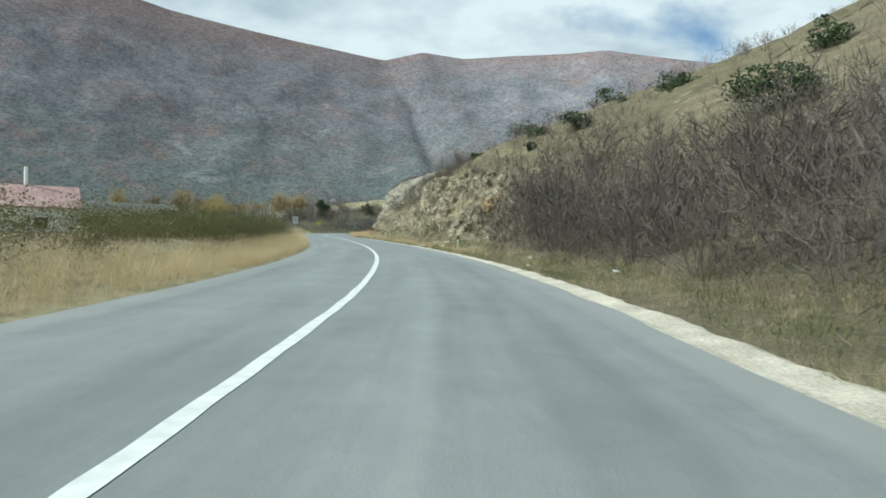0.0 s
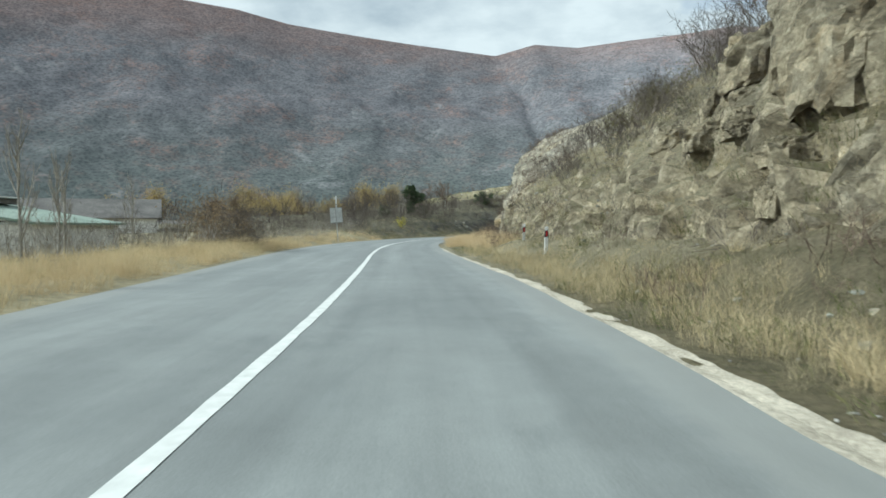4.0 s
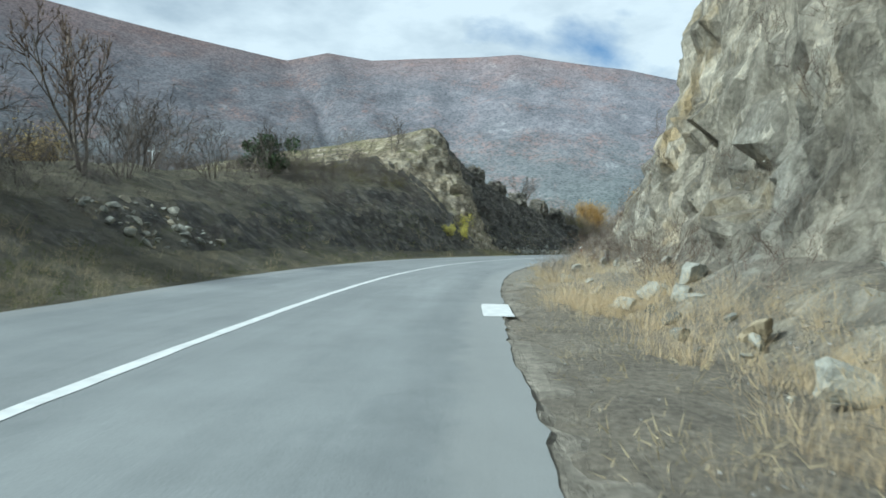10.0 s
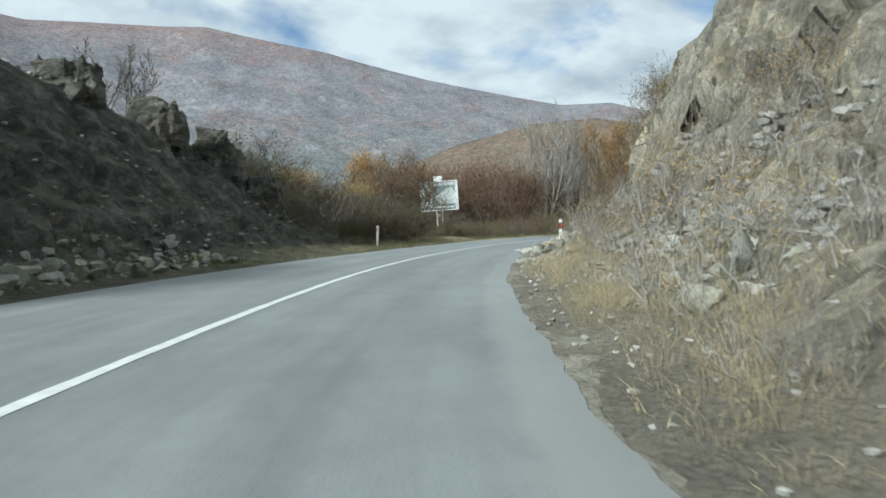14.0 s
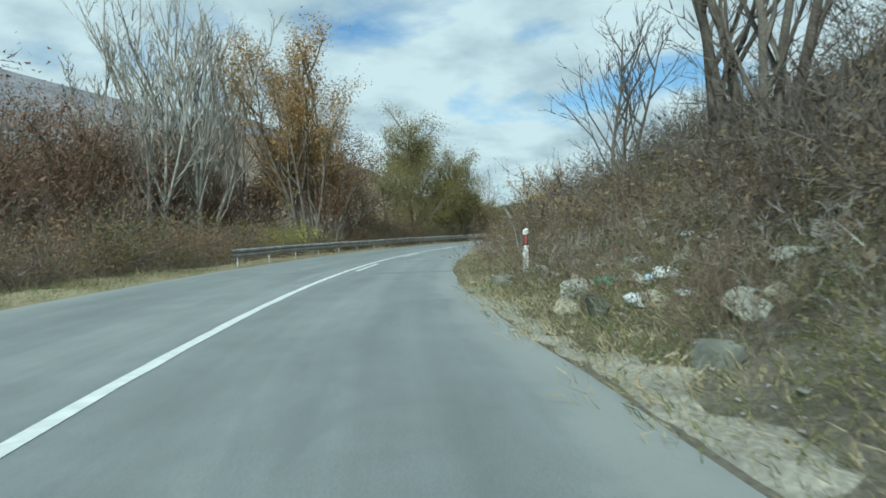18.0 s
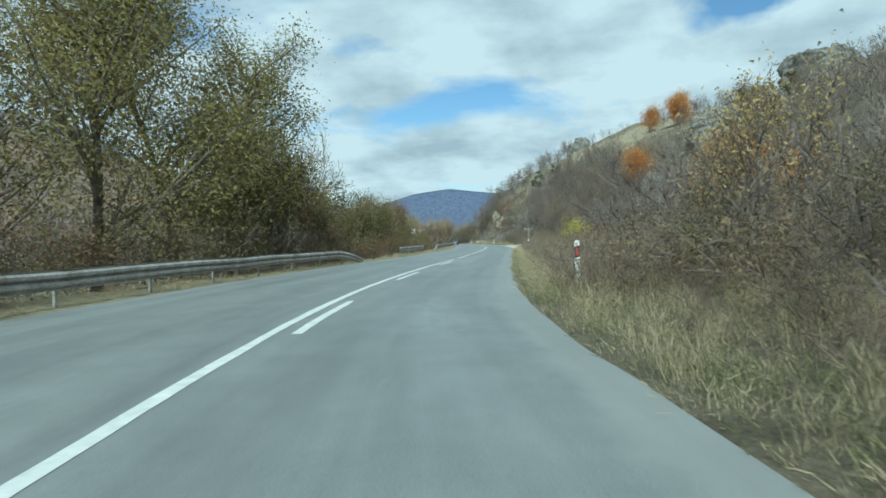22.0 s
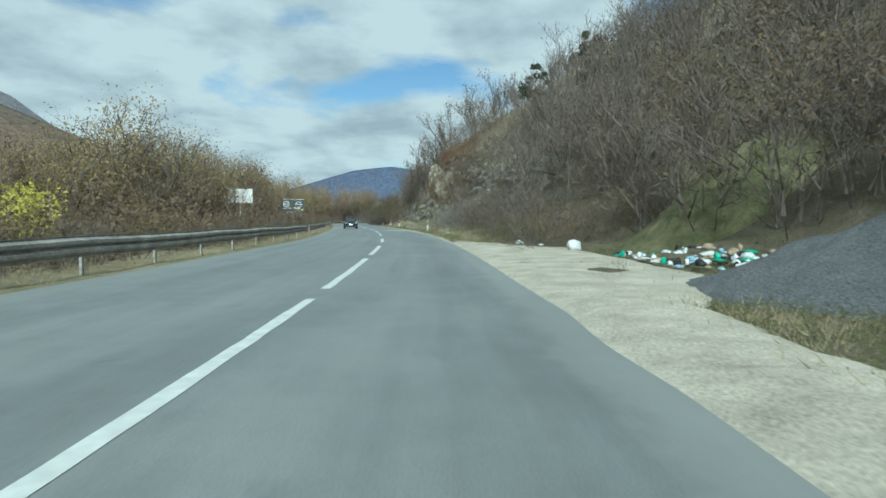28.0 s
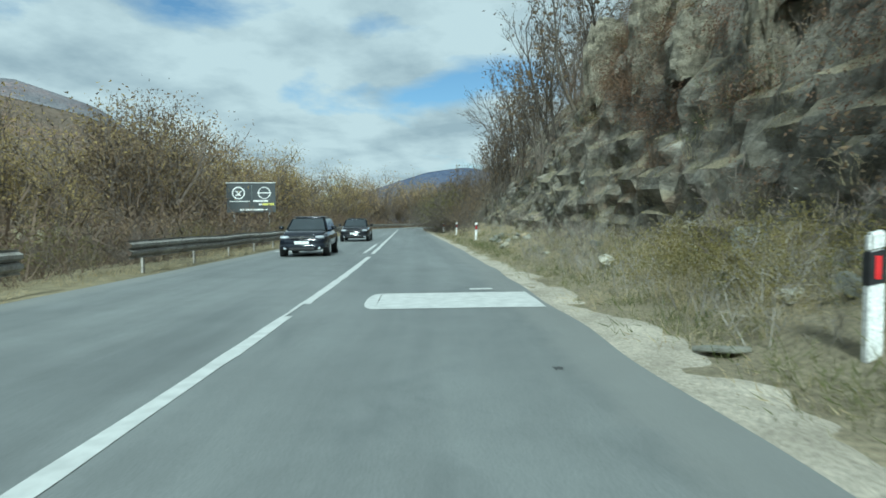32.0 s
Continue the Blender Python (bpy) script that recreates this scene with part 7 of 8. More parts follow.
# ---- marker posts ----
WHITE = two_tone("post_white", (0.62, 0.62, 0.60), (0.80, 0.80, 0.78), 4.0, 0.55, fine=40)
BLACK = two_tone("post_black", (0.018, 0.018, 0.02), (0.04, 0.04, 0.042), 5.0, 0.5)
RED = two_tone("reflector_red", (0.52, 0.02, 0.025), (0.66, 0.04, 0.045), 9.0, 0.25, spec=0.6)
STEEL = two_tone("galvanised_steel", (0.26, 0.27, 0.27), (0.42, 0.43, 0.42), 2.2, 0.55, fine=14, spec=0.5)
RUSTY = two_tone("weathered_steel", (0.20, 0.185, 0.165), (0.39, 0.375, 0.345), 1.6, 0.65, fine=12)
WOOD = two_tone("grey_wood", (0.17, 0.14, 0.11), (0.30, 0.26, 0.21), 2.0, 0.9, fine=22)


def slanted(w, d, z0, z1, rise, bevel=0.012):
    """A block between two heights whose ends slope by rise across its width."""
    bm = bmesh.new()
    vs = [bm.verts.new((x * w / 2, y * d / 2, z + rise * x / 2)) for z in (z0, z1) for x, y in ((-1, -1), (1, -1), (1, 1), (-1, 1))]
    for q in ((3, 2, 1, 0), (4, 5, 6, 7), (0, 1, 5, 4), (1, 2, 6, 5), (2, 3, 7, 6), (3, 0, 4, 7)):
        bm.faces.new([vs[i] for i in q])
    if bevel:
        bmesh.ops.bevel(bm, geom=bm.edges[:], offset=bevel, segments=2, affect="EDGES")
    return bm


def marker_post(s, o, h=1.02, lean=0.0, band=True, label="white plastic marker post with a black band and red reflector"):
    top = empty("marker_post", Matrix.Translation(spot(s, o, ground_at(s, o) - 0.03)) @ Matrix.Rotation(radians(heading(s)), 4, "Z") @ Matrix.Rotation(radians(lean), 4, "Y"))
    if band:
        part("post", slanted(0.125, 0.085, -0.3, 0.62 * h, 0.03), WHITE, top)
        part("black_band", slanted(0.127, 0.087, 0.62 * h, 0.86 * h, 0.03, 0.004), BLACK, top)
        part("cap", slanted(0.125, 0.085, 0.86 * h, h, 0.03, 0.02), WHITE, top)
        for sgn, nm in ((-1, "reflector"), (1, "rear_reflector")):
            bm = box(0.05, 0.012, 0.17 * h, Matrix.Translation((0, sgn * 0.046, 0.655 * h)), 0.004)
            part(nm, bm, RED if sgn < 0 else WHITE, top, "red reflector" if sgn < 0 else "white reflector")
    else:
        part("post", slanted(0.125, 0.085, -0.3, h, 0.02, 0.015), WHITE, top)
        part("reflector", box(0.045, 0.012, 0.18 * h, Matrix.Translation((0, -0.046, 0.74 * h)), 0.004), RED, top, "red reflector")
    return tagged(top, label, "marker post", "marker posts")


for s, o, band in ((106.6, 6.3, True), (150.5, 6.75, True), (157.5, 7.27, True), (209.35, 5.22, True), (263.9, 6.1, True), (308.9, 5.4, True), (326.9, 4.5, False), (351.2, 5.2, True),
                   (402.3, 5.4, True), (449.8, 4.9, True), (544.0, 5.2, True), (577, 5.2, True), (592, 5.2, True), (610, 5.2, True)):
    marker_post(s, o, 1.04, (s * 7 % 5) - 2, band)
marker_post(320.2, -6.5, 1.2, 1.5, False, "thin white marker post on the grass edge")

# ---- guard rails ----
def guard_rail(s0, s1, gap, label, dip_start=False, dip_end=False, seed=1):
    """A W-section beam on posts; its ends may bend down into the ground."""
    n = int((s1 - s0) / 0.5) + 1
    s = np.linspace(s0, s1, n)
    off = EDGE_L(s) - gap
    top_z = np.full(n, 0.81) + 0.02 * vnoise(np.stack([s * 0.3, s * 0, s * 0], 1), seed)
    if dip_start:
        top_z -= 0.62 * np.clip((s0 + 4 - s) / 4, 0, 1)
    if dip_end:
        top_z -= 0.55 * np.clip((s - s1 + 5) / 5, 0, 1) ** 1.5
    prof = [(0.00, 0.0), (-0.02, 0.03), (0.055, 0.075), (0.055, 0.12), (-0.02, 0.16), (0.055, 0.20), (0.055, 0.245), (-0.02, 0.29), (0.0, 0.31)]
    prof = [(a * 1.25, b * 1.42) for a, b in prof]
    prof += [(a - 0.012, b) for a, b in prof[::-1]]
    k = len(prof)
    O = (off[:, None] + np.array([p[0] for p in prof])[None]).ravel()
    Z = (top_z[:, None] - 0.44 + np.array([p[1] for p in prof])[None]).ravel()
    x, y = at(np.repeat(s, k), O)
    idx = np.arange(n * k).reshape(n, k)
    F = np.stack([idx[:-1], idx[1:], np.roll(idx, -1, 1)[1:], np.roll(idx, -1, 1)[:-1]], -1).reshape(-1, 4)
    root = spot(s0, float(off[0]), 0)
    top = empty("guard_rail", Matrix.Translation(root))
    V = np.stack([x, y, Z], 1) - np.array(root[:])
    put("rail_beam", mesh_of("rail_beam", V, F, False), RUSTY, top)
    for q in np.arange(s0 + 1.0, s1 - 0.5, 4.0):
        i = int(np.argmin(abs(s - q)))
        p = spot(q, float(off[i]) - 0.10, -0.45) - root
        bm = box(0.06, 0.11, max(0.3, float(top_z[i]) + 0.40), None, 0.006)
        ob = part("rail_post", bm, RUSTY, top)
        ob.matrix_basis = Matrix.Translation(p) @ Matrix.Rotation(radians(heading(q)), 4, "Z")
    return tagged(top, label, "guard rail", "guard rails")


guard_rail(363.0, 428, 0.45, "long dull grey steel guard rail on posts", False, True, 1)
guard_rail(439, 452.5, 0.45, "short weathered steel guard rail in the bushes", False, False, 2)
guard_rail(461, 523, 0.5, "long weathered steel guard rail", True, False, 3)
guard_rail(526, 551, 0.5, "weathered steel guard rail with grass round it", False, False, 4)
guard_rail(555.5, 700, 0.5, "weathered steel guard rail along the far bend", False, False, 5)

# ---- signs ----
PANEL = two_tone("panel_white", (0.66, 0.67, 0.66), (0.82, 0.83, 0.82), 0.9, 0.5, fine=8)
PANEL_BACK = two_tone("panel_back", (0.46, 0.48, 0.48), (0.60, 0.62, 0.62), 1.2, 0.5, fine=10, spec=0.5)
POSTER = two_tone("faded_poster", (0.15, 0.19, 0.19), (0.24, 0.28, 0.275), 0.8, 0.6, fine=4)
POSTER_PALE = two_tone("faded_poster_pale", (0.42, 0.47, 0.46), (0.55, 0.59, 0.58), 1.5, 0.6, fine=6)
DARK_PANEL = two_tone("dark_panel", (0.055, 0.062, 0.066), (0.085, 0.092, 0.096), 0.9, 0.5)
YELLOW = two_tone("sign_yellow", (0.62, 0.60, 0.12), (0.72, 0.69, 0.2), 3.0, 0.5)


def facing(s, o, z, turn=0.0):
    """Pose of a board whose front (-y) looks back along the road."""
    return Matrix.Translation(spot(s, o, z)) @ Matrix.Rotation(radians(heading(s) + turn), 4, "Z")


def flat(w, h, x=0.0, z=0.0, y=0.0, t=0.01, bevel=0.003):
    return box(w, t, h, Matrix.Translation((x, y, z)), bevel)


def ring_mesh(r, w, x, z, y, t=0.012, n=28):
    bm = bmesh.new()
    rows = []
    for k in range(n):
        a = 2 * math.pi * k / n
        rows.append([bm.verts.new((x + q * math.cos(a), yy, z + q * math.sin(a))) for q, yy in ((r, y), (r - w, y), (r - w, y - t), (r, y - t))])
    for k in range(n):
        a, b = rows[k], rows[(k + 1) % n]
        for j in range(4):
            bm.faces.new((a[j], a[(j + 1) % 4], b[(j + 1) % 4], b[j]))
    return bm


# road sign seen from behind, on one leaning pole
g = ground_at(184.7, -5.6)
sign_back = tagged(empty("road_sign", facing(184.7, -5.6, g, 8) @ Matrix.Rotation(radians(-4), 4, "Y")), "grey back of a square road sign on a leaning pole", "road sign")
part("pole", tube([((0, 0, -0.4), 0.035), ((0, 0, 3.0), 0.035)], 8), STEEL, sign_back)
part("panel", flat(1.05, 1.3, 0, 1.75, 0.06, 0.02), PANEL_BACK, sign_back)
for z in (1.75, 2.18, 2.61, 3.02):
    part("stiffener", flat(1.05, 0.035, 0, z, 0.03, 0.04), STEEL, sign_back)
for x in (-0.51, 0.51):
    part("frame_edge", flat(0.03, 1.3, x, 1.75, 0.03, 0.05), STEEL, sign_back)

# old advertising board
g = ground_at(357.6, -21)
board = tagged(empty("billboard", facing(357.6, -21.0, g + 0.5, 22) @ Matrix.Rotation(radians(-3), 4, "Y")), "faded grey-green billboard with a small panel on top", "billboard")
part("panel", flat(4.6, 3.5, 0, 3.6, 0.05, 0.08), POSTER, board)
for x, z, w, h in ((0, 3.52, 4.7, 0.09), (0, 7.08, 4.7, 0.09)):
    part("frame_bar", flat(w, h, x, z, -0.02, 0.10), PANEL, board)
for x in (-2.31, 2.31):
    part("frame_side", flat(0.09, 3.5, x, 3.6, -0.02, 0.10), PANEL, board)
part("header", flat(3.7, 0.34, 0.05, 6.6, -0.02, 0.02), POSTER_PALE, board, "pale unreadable headline band")
part("picture", flat(1.15, 2.2, -1.45, 4.1, -0.02, 0.02), POSTER_PALE, board, "pale faded picture")
part("picture_inset", flat(0.7, 1.3, -1.45, 4.7, -0.04, 0.02), POSTER, board)
bm = bmesh.new()
vs = [bm.verts.new((x, y, z)) for y in (0.0, -0.045) for x, z in ((-0.5, 4.3), (2.1, 4.3), (2.1, 5.4), (1.6, 6.35), (0.9, 6.2), (-0.4, 5.3))]
bm.faces.new(vs[:6]); bm.faces.new(vs[6:][::-1])
for k in range(6):
    bm.faces.new((vs[k], vs[(k + 1) % 6], vs[6 + (k + 1) % 6], vs[6 + k]))
part("picture_shape", bm, POSTER_PALE, board, "pale faded building shape")
part("text_bar", flat(2.9, 0.2, 0.3, 3.85, -0.02, 0.02), POSTER_PALE, board)
part("side_panel", flat(0.28, 3.4, 2.13, 3.65, -0.025, 0.02), POSTER_PALE, board)
part("top_panel", flat(1.1, 0.6, -0.1, 7.2, 0.05, 0.04), PANEL, board, "small white panel on top")
for x in (-0.45, 0.25):
    part("leg", box(0.12, 0.12, 5.0, Matrix.Translation((x, 0.08, -1.2)), 0.01), PANEL, board)
part("brace", box(0.6, 0.08, 0.1, Matrix.Translation((-0.1, 0.08, 2.9)), 0.01), PANEL, board)

# blank white board on one pole
g = ground_at(550.4, -14.1)
blank = tagged(empty("blank_billboard", facing(550.4, -14.1, g, 14)), "blank white billboard on a single pole", "billboard")
part("panel", flat(2.5, 1.5, 0, 2.85 - g, 0, 0.06, 0.01), PANEL, blank)
part("pole", tube([((0, 0.06, -0.4), 0.05), ((0, 0.06, 3.9 - g), 0.05)], 10), PANEL, blank)
for x in (-1.26, 1.26):
    part("frame_side", flat(0.04, 1.54, x, 2.83 - g, 0, 0.08), STEEL, blank)

# dark board with two round emblems, drawn as plain rings
g = ground_at(595.9, -11.4)
dark = tagged(empty("dealer_billboard", facing(595.9, -11.4, g, 8)), "dark billboard with two pale round emblems and pale lettering bars", "billboard")
zb = 2.1 - g
part("panel", flat(3.9, 2.4, 0, zb, 0.03, 0.08, 0.01), DARK_PANEL, dark)
part("top_edge", flat(3.96, 0.06, 0, zb + 2.4, 0.0, 0.1), PANEL, dark)
part("divider", flat(0.03, 1.2, 0.05, zb + 1.05, -0.03, 0.02), POSTER, dark)
part("emblem", ring_mesh(0.52, 0.10, -1.0, zb + 1.6, -0.01), PANEL, dark, "pale ring emblem")
bm = bmesh.new()
for a, b, c in (((-0.30, 0.20), (0.0, -0.12), (-0.05, 0.12)), ((0.32, 0.22), (0.05, -0.15), (0.02, 0.1)), ((-0.28, -0.22), (0.25, -0.25), (0.0, 0.0))):
    f0 = [bm.verts.new((-1.0 + x, -0.02, zb + 1.6 + z)) for x, z in (a, b, c)]
    f1 = [bm.verts.new((-1.0 + x, -0.04, zb + 1.6 + z)) for x, z in (a, b, c)]
    bm.faces.new(f0); bm.faces.new(f1[::-1])
    for k in range(3):
        bm.faces.new((f0[k], f0[(k + 1) % 3], f1[(k + 1) % 3], f1[k]))
part("emblem_mark", bm, PANEL, dark, "pale abstract mark")
part("emblem", ring_mesh(0.50, 0.07, 1.05, zb + 1.6, -0.01), PANEL, dark, "pale ring emblem")
part("emblem_bar", flat(1.15, 0.09, 1.05, zb + 1.56, -0.02, 0.02), PANEL, dark)
for x, z, w, h, mt in ((-0.9, 0.88, 1.6, 0.07, PANEL), (0.75, 0.86, 1.2, 0.16, PANEL), (1.35, 0.58, 0.95, 0.17, YELLOW), (0.75, 0.58, 0.3, 0.15, PANEL), (0.2, 0.16, 2.2, 0.13, PANEL)):
    part("text_bar", flat(w, h, x, zb + z, -0.02, 0.02), mt, dark)
for x in (-1.4, 1.4):
    part("leg", box(0.14, 0.14, zb + 0.7, Matrix.Translation((x, 0.12, -0.6)), 0.01), STEEL, dark)

# low T-shaped post
g = ground_at(463.2, 5.3)
tpost = tagged(empty("utility_post", facing(463.2, 5.3, g)), "short grey T-shaped post at the verge", "post")
part("pole", tube([((0, 0, -0.4), 0.06), ((0, 0, 2.15), 0.05)], 8), WOOD, tpost)
part("crossbar", box(0.95, 0.07, 0.08, Matrix.Translation((0, 0, 2.12)), 0.008), WOOD, tpost)
for x in (-0.4, 0, 0.4):
    part("insulator", tube([((x, 0, 2.2), 0.025), ((x, 0, 2.27), 0.03), ((x, 0, 2.31), 0.015)], 8), PANEL, tpost)

# ---- farm buildings beyond the meadow ----
PLASTER = two_tone("dirty_plaster", (0.56, 0.55, 0.52), (0.74, 0.73, 0.70), 0.5, 0.9, fine=5)
ROOF_RED = two_tone("faded_red_roof", (0.27, 0.17, 0.16), (0.40, 0.28, 0.26), 0.6, 0.7, fine=6)
ROOF_GREY = two_tone("grey_sheet_roof", (0.075, 0.07, 0.066), (0.15, 0.14, 0.13), 0.5, 0.6, fine=6)
# near-black plates paint the unlit inside of windows, gable and doorway
OPENING = two_tone("unlit_inside", (0.015, 0.015, 0.016), (0.03, 0.03, 0.032), 1.0, 0.6)


def shed(name, x, y, turn, w, d, h, rise, roof, label, windows, base=-1.0, eave=0.5):
    top = tagged(empty(name, Matrix.Translation((x, y, base)) @ Matrix.Rotation(radians(turn), 4, "Z")), label, "building")
    for nm, sx, sy, px, py in (("front_wall", w, 0.3, 0, -d / 2), ("back_wall", w, 0.3, 0, d / 2), ("side_wall", 0.3, d - 0.3, -w / 2 + 0.15, 0), ("side_wall", 0.3, d - 0.3, w / 2 - 0.15, 0)):
        part(nm, box(sx, sy, h, Matrix.Translation((px, py, 0)), 0.02), PLASTER, top)
    for sgn in (-1, 1):
        bm = bmesh.new()
        e, th = eave, 0.12
        q = [(-w / 2 - e, sgn * (d / 2 + e), h - e * rise / (d / 2)), (w / 2 + e, sgn * (d / 2 + e), h - e * rise / (d / 2)), (w / 2 + e, 0, h + rise), (-w / 2 - e, 0, h + rise)]
        lo = [bm.verts.new((a, b, c + 0.01)) for a, b, c in q]
        hi = [bm.verts.new((a, b, c + th)) for a, b, c in q]
        bm.faces.new(lo); bm.faces.new(hi[::-1])
        for k in range(4):
            bm.faces.new((lo[k], lo[(k + 1) % 4], hi[(k + 1) % 4], hi[k]))
        part("roof", bm, roof, top)
    for x0, z0, ww, hh in windows:
        win = part("window", box(ww, 0.06, hh, Matrix.Translation((x0, -d / 2 - 0.16, z0)), 0.01), OPENING, top, "black plate for an unlit window opening")
        part("sill", box(ww + 0.2, 0.16, 0.08, Matrix.Translation((x0, -d / 2 - 0.20, z0 - 0.08)), 0.01), PLASTER, win)
    return top


shed("farm_shed", -83, 126, 36, 40, 12, 3.6, 2.2, ROOF_GREY, "long low white farm shed with a dark roof", [(-15, 0.8, 3.2, 1.6), (-10, 0.8, 3.2, 1.6), (-5, 0.8, 3.2, 1.6), (5, 0.4, 4.5, 2.6), (14, 0.8, 3.2, 1.6)])
ROOF_GREEN = two_tone("green_sheet_roof", (0.17, 0.22, 0.18), (0.27, 0.33, 0.28), 0.7, 0.6, fine=6)
hall = shed("open_shed", -43.3, 90.2, -75, 8, 13, 3.3, 1.1, ROOF_GREEN, "white-walled shed with an open timber gable, its inside shade a black panel, and green roof", [(-2, 0.8, 1.6, 1.2)], -1.8, 0.4)
bm = bmesh.new()
vs = [bm.verts.new((x, y, z)) for x in (3.55, 3.75) for y, z in ((-6.5, 3.3), (6.5, 3.3), (0, 4.4))]
bm.faces.new(vs[:3]); bm.faces.new(vs[3:][::-1])
for k in range(3):
    bm.faces.new((vs[k], vs[(k + 1) % 3], vs[3 + (k + 1) % 3], vs[3 + k]))
part("gable", bm, OPENING, hall, "black panel for the open gable's shaded inside")
for k in range(-5, 6):
    y0, y1 = k * 1.2, (k + (1 if k < 0 else -1)) * 1.2 if k else 0.0
    part("truss_bar", tube([((4.0, y0, 3.3), 0.04), ((4.0, y1, 3.28 + 1.1 * (1 - abs(y1) / 6.5)), 0.04)], 5), PANEL_BACK, hall)
part("tie_beam", box(0.1, 13.2, 0.1, Matrix.Translation((4.0, 0, 3.24)), 0.01), PANEL_BACK, hall)
part("ridge_vent", box(7, 3.4, 0.28, Matrix.Translation((0, 0, 4.36)), 0.02), ROOF_GREY, hall, "raised dark ridge vent")
part("vent_roof", box(7.4, 3.8, 0.07, Matrix.Translation((0, 0, 4.65)), 0.01), PLASTER, hall)
part("doorway", box(0.1, 3.4, 1.2, Matrix.Translation((4.02, -1.2, 1.0)), 0.01), OPENING, hall, "black plate for the unlit low doorway")
house = shed("farm_house", -57, 74, 36, 16, 9, 3.6, 2.3, ROOF_RED, "pale house with a faded red roof across the meadow", [(-5, 1.0, 1.3, 1.3), (-1, 1.0, 1.3, 1.3), (4.5, 1.0, 1.3, 1.3)])
part("chimney_pipe", tube([((3.0, 0, 4.0), 0.22), ((3.0, 0, 8.2), 0.2)], 10), PANEL, house, "tall white pipe")
shed("barn", -84, 160, 40, 14, 8, 2.6, 0.9, ROOF_GREY, "small grey-roofed barn across the meadow", [(0, 0.6, 2.4, 1.4)])
for x, y, h in ((-58, 173, 7), (-47, 206, 8)):
    pole = tagged(empty("utility_pole", Matrix.Translation((x, y, -1.2))), "weathered concrete utility pole", "utility pole", "utility poles")
    part("shaft", tube([((0, 0, -0.3), 0.18), ((0, 0, h + 1), 0.12)], 8), PANEL_BACK, pole)
    part("crossbar", box(1.2, 0.1, 0.1, Matrix.Translation((0, 0, h + 0.5)), 0.01), STEEL, pole)

# ---- litter and the gravel heap ----
def bag_mesh(seed, w, h):
    bm = bmesh.new()
    bmesh.ops.create_icosphere(bm, subdivisions=3, radius=0.5)
    v = np.array([x.co[:] for x in bm.verts])
    v = v * np.array([w, w * 0.8, h]) * (1 + 0.35 * blocks(v * 2.6 + seed, seed)[:, None] + 0.20 * vnoise(v * 3.2 + seed, seed)[:, None] + 0.12 * vnoise(v * 9 + seed, seed + 1)[:, None])
    v[:, 2] = np.maximum(v[:, 2], -0.30 * h) + 0.30 * h
    for x, co in zip(bm.verts, v):
        x.co = co
    return bm


PLASTIC_W = two_tone("white_plastic", (0.50, 0.52, 0.52), (0.70, 0.71, 0.70), 6.0, 0.4, spec=0.5)
PLASTIC_B = two_tone("blue_plastic", (0.20, 0.34, 0.46), (0.42, 0.55, 0.63), 6.0, 0.4, spec=0.5)
PLASTIC_G = two_tone("green_plastic", (0.02, 0.26, 0.16), (0.06, 0.40, 0.26), 6.0, 0.4, spec=0.5)
CARDBOARD = two_tone("soaked_cardboard", (0.24, 0.19, 0.13), (0.40, 0.33, 0.24), 4.0, 0.9, fine=20)
r9 = np.random.default_rng(9)


def litter(s, o, w, h, mat, label, seed):
    ob = part("litter_bag", bag_mesh(seed, w, h), mat, None, smooth=True)
    ob.matrix_basis = Matrix.Translation(spot(s, o, ground_at(s, o) + (0.09 if 488 < s < 504 and o < 8.6 else 0.01))) @ Matrix.Rotation(seed, 4, "Z")
    return tagged(ob, label, "litter", "litter")


for k in range(110):
    s, o = 490.5 + 7.0 * r9.random(), 7.9 + 2.6 * r9.random()
    mat, word = ((PLASTIC_W, "white"), (CARDBOARD, "brown"), (PLASTIC_B, "pale blue"), (PLASTIC_G, "green"), (PLASTIC_W, "white"), (PLASTIC_W, "white"), (BLACK, "black"))[k % 7]
    litter(s, o, 0.12 + 0.34 * r9.random() ** 1.6, 0.07 + 0.2 * r9.random() ** 1.6, mat, f"crumpled {word} plastic rubbish dumped by the lay-by", 500 + k)
for k in range(15):
    s, o = 341 + 10 * r9.random(), 5.2 + 2.6 * r9.random()
    mat, word = ((PLASTIC_W, "white"), (PLASTIC_W, "white"), (PLASTIC_W, "white"), (PLASTIC_G, "green"), (PLASTIC_B, "pale blue"))[k % 5]
    litter(s, o, 0.12 + 0.2 * r9.random(), 0.05 + 0.1 * r9.random(), mat, f"torn {word} plastic scraps strewn over stony ground", 700 + k)
for k in range(14):
    s, o = 529 + 12 * r9.random(), 5.0 + 1.6 * r9.random()
    litter(s, o, 0.08 + 0.16 * r9.random(), 0.04 + 0.08 * r9.random(), PLASTIC_W if k % 4 else PLASTIC_B, "small pale litter scraps beside the shoulder", 760 + k)
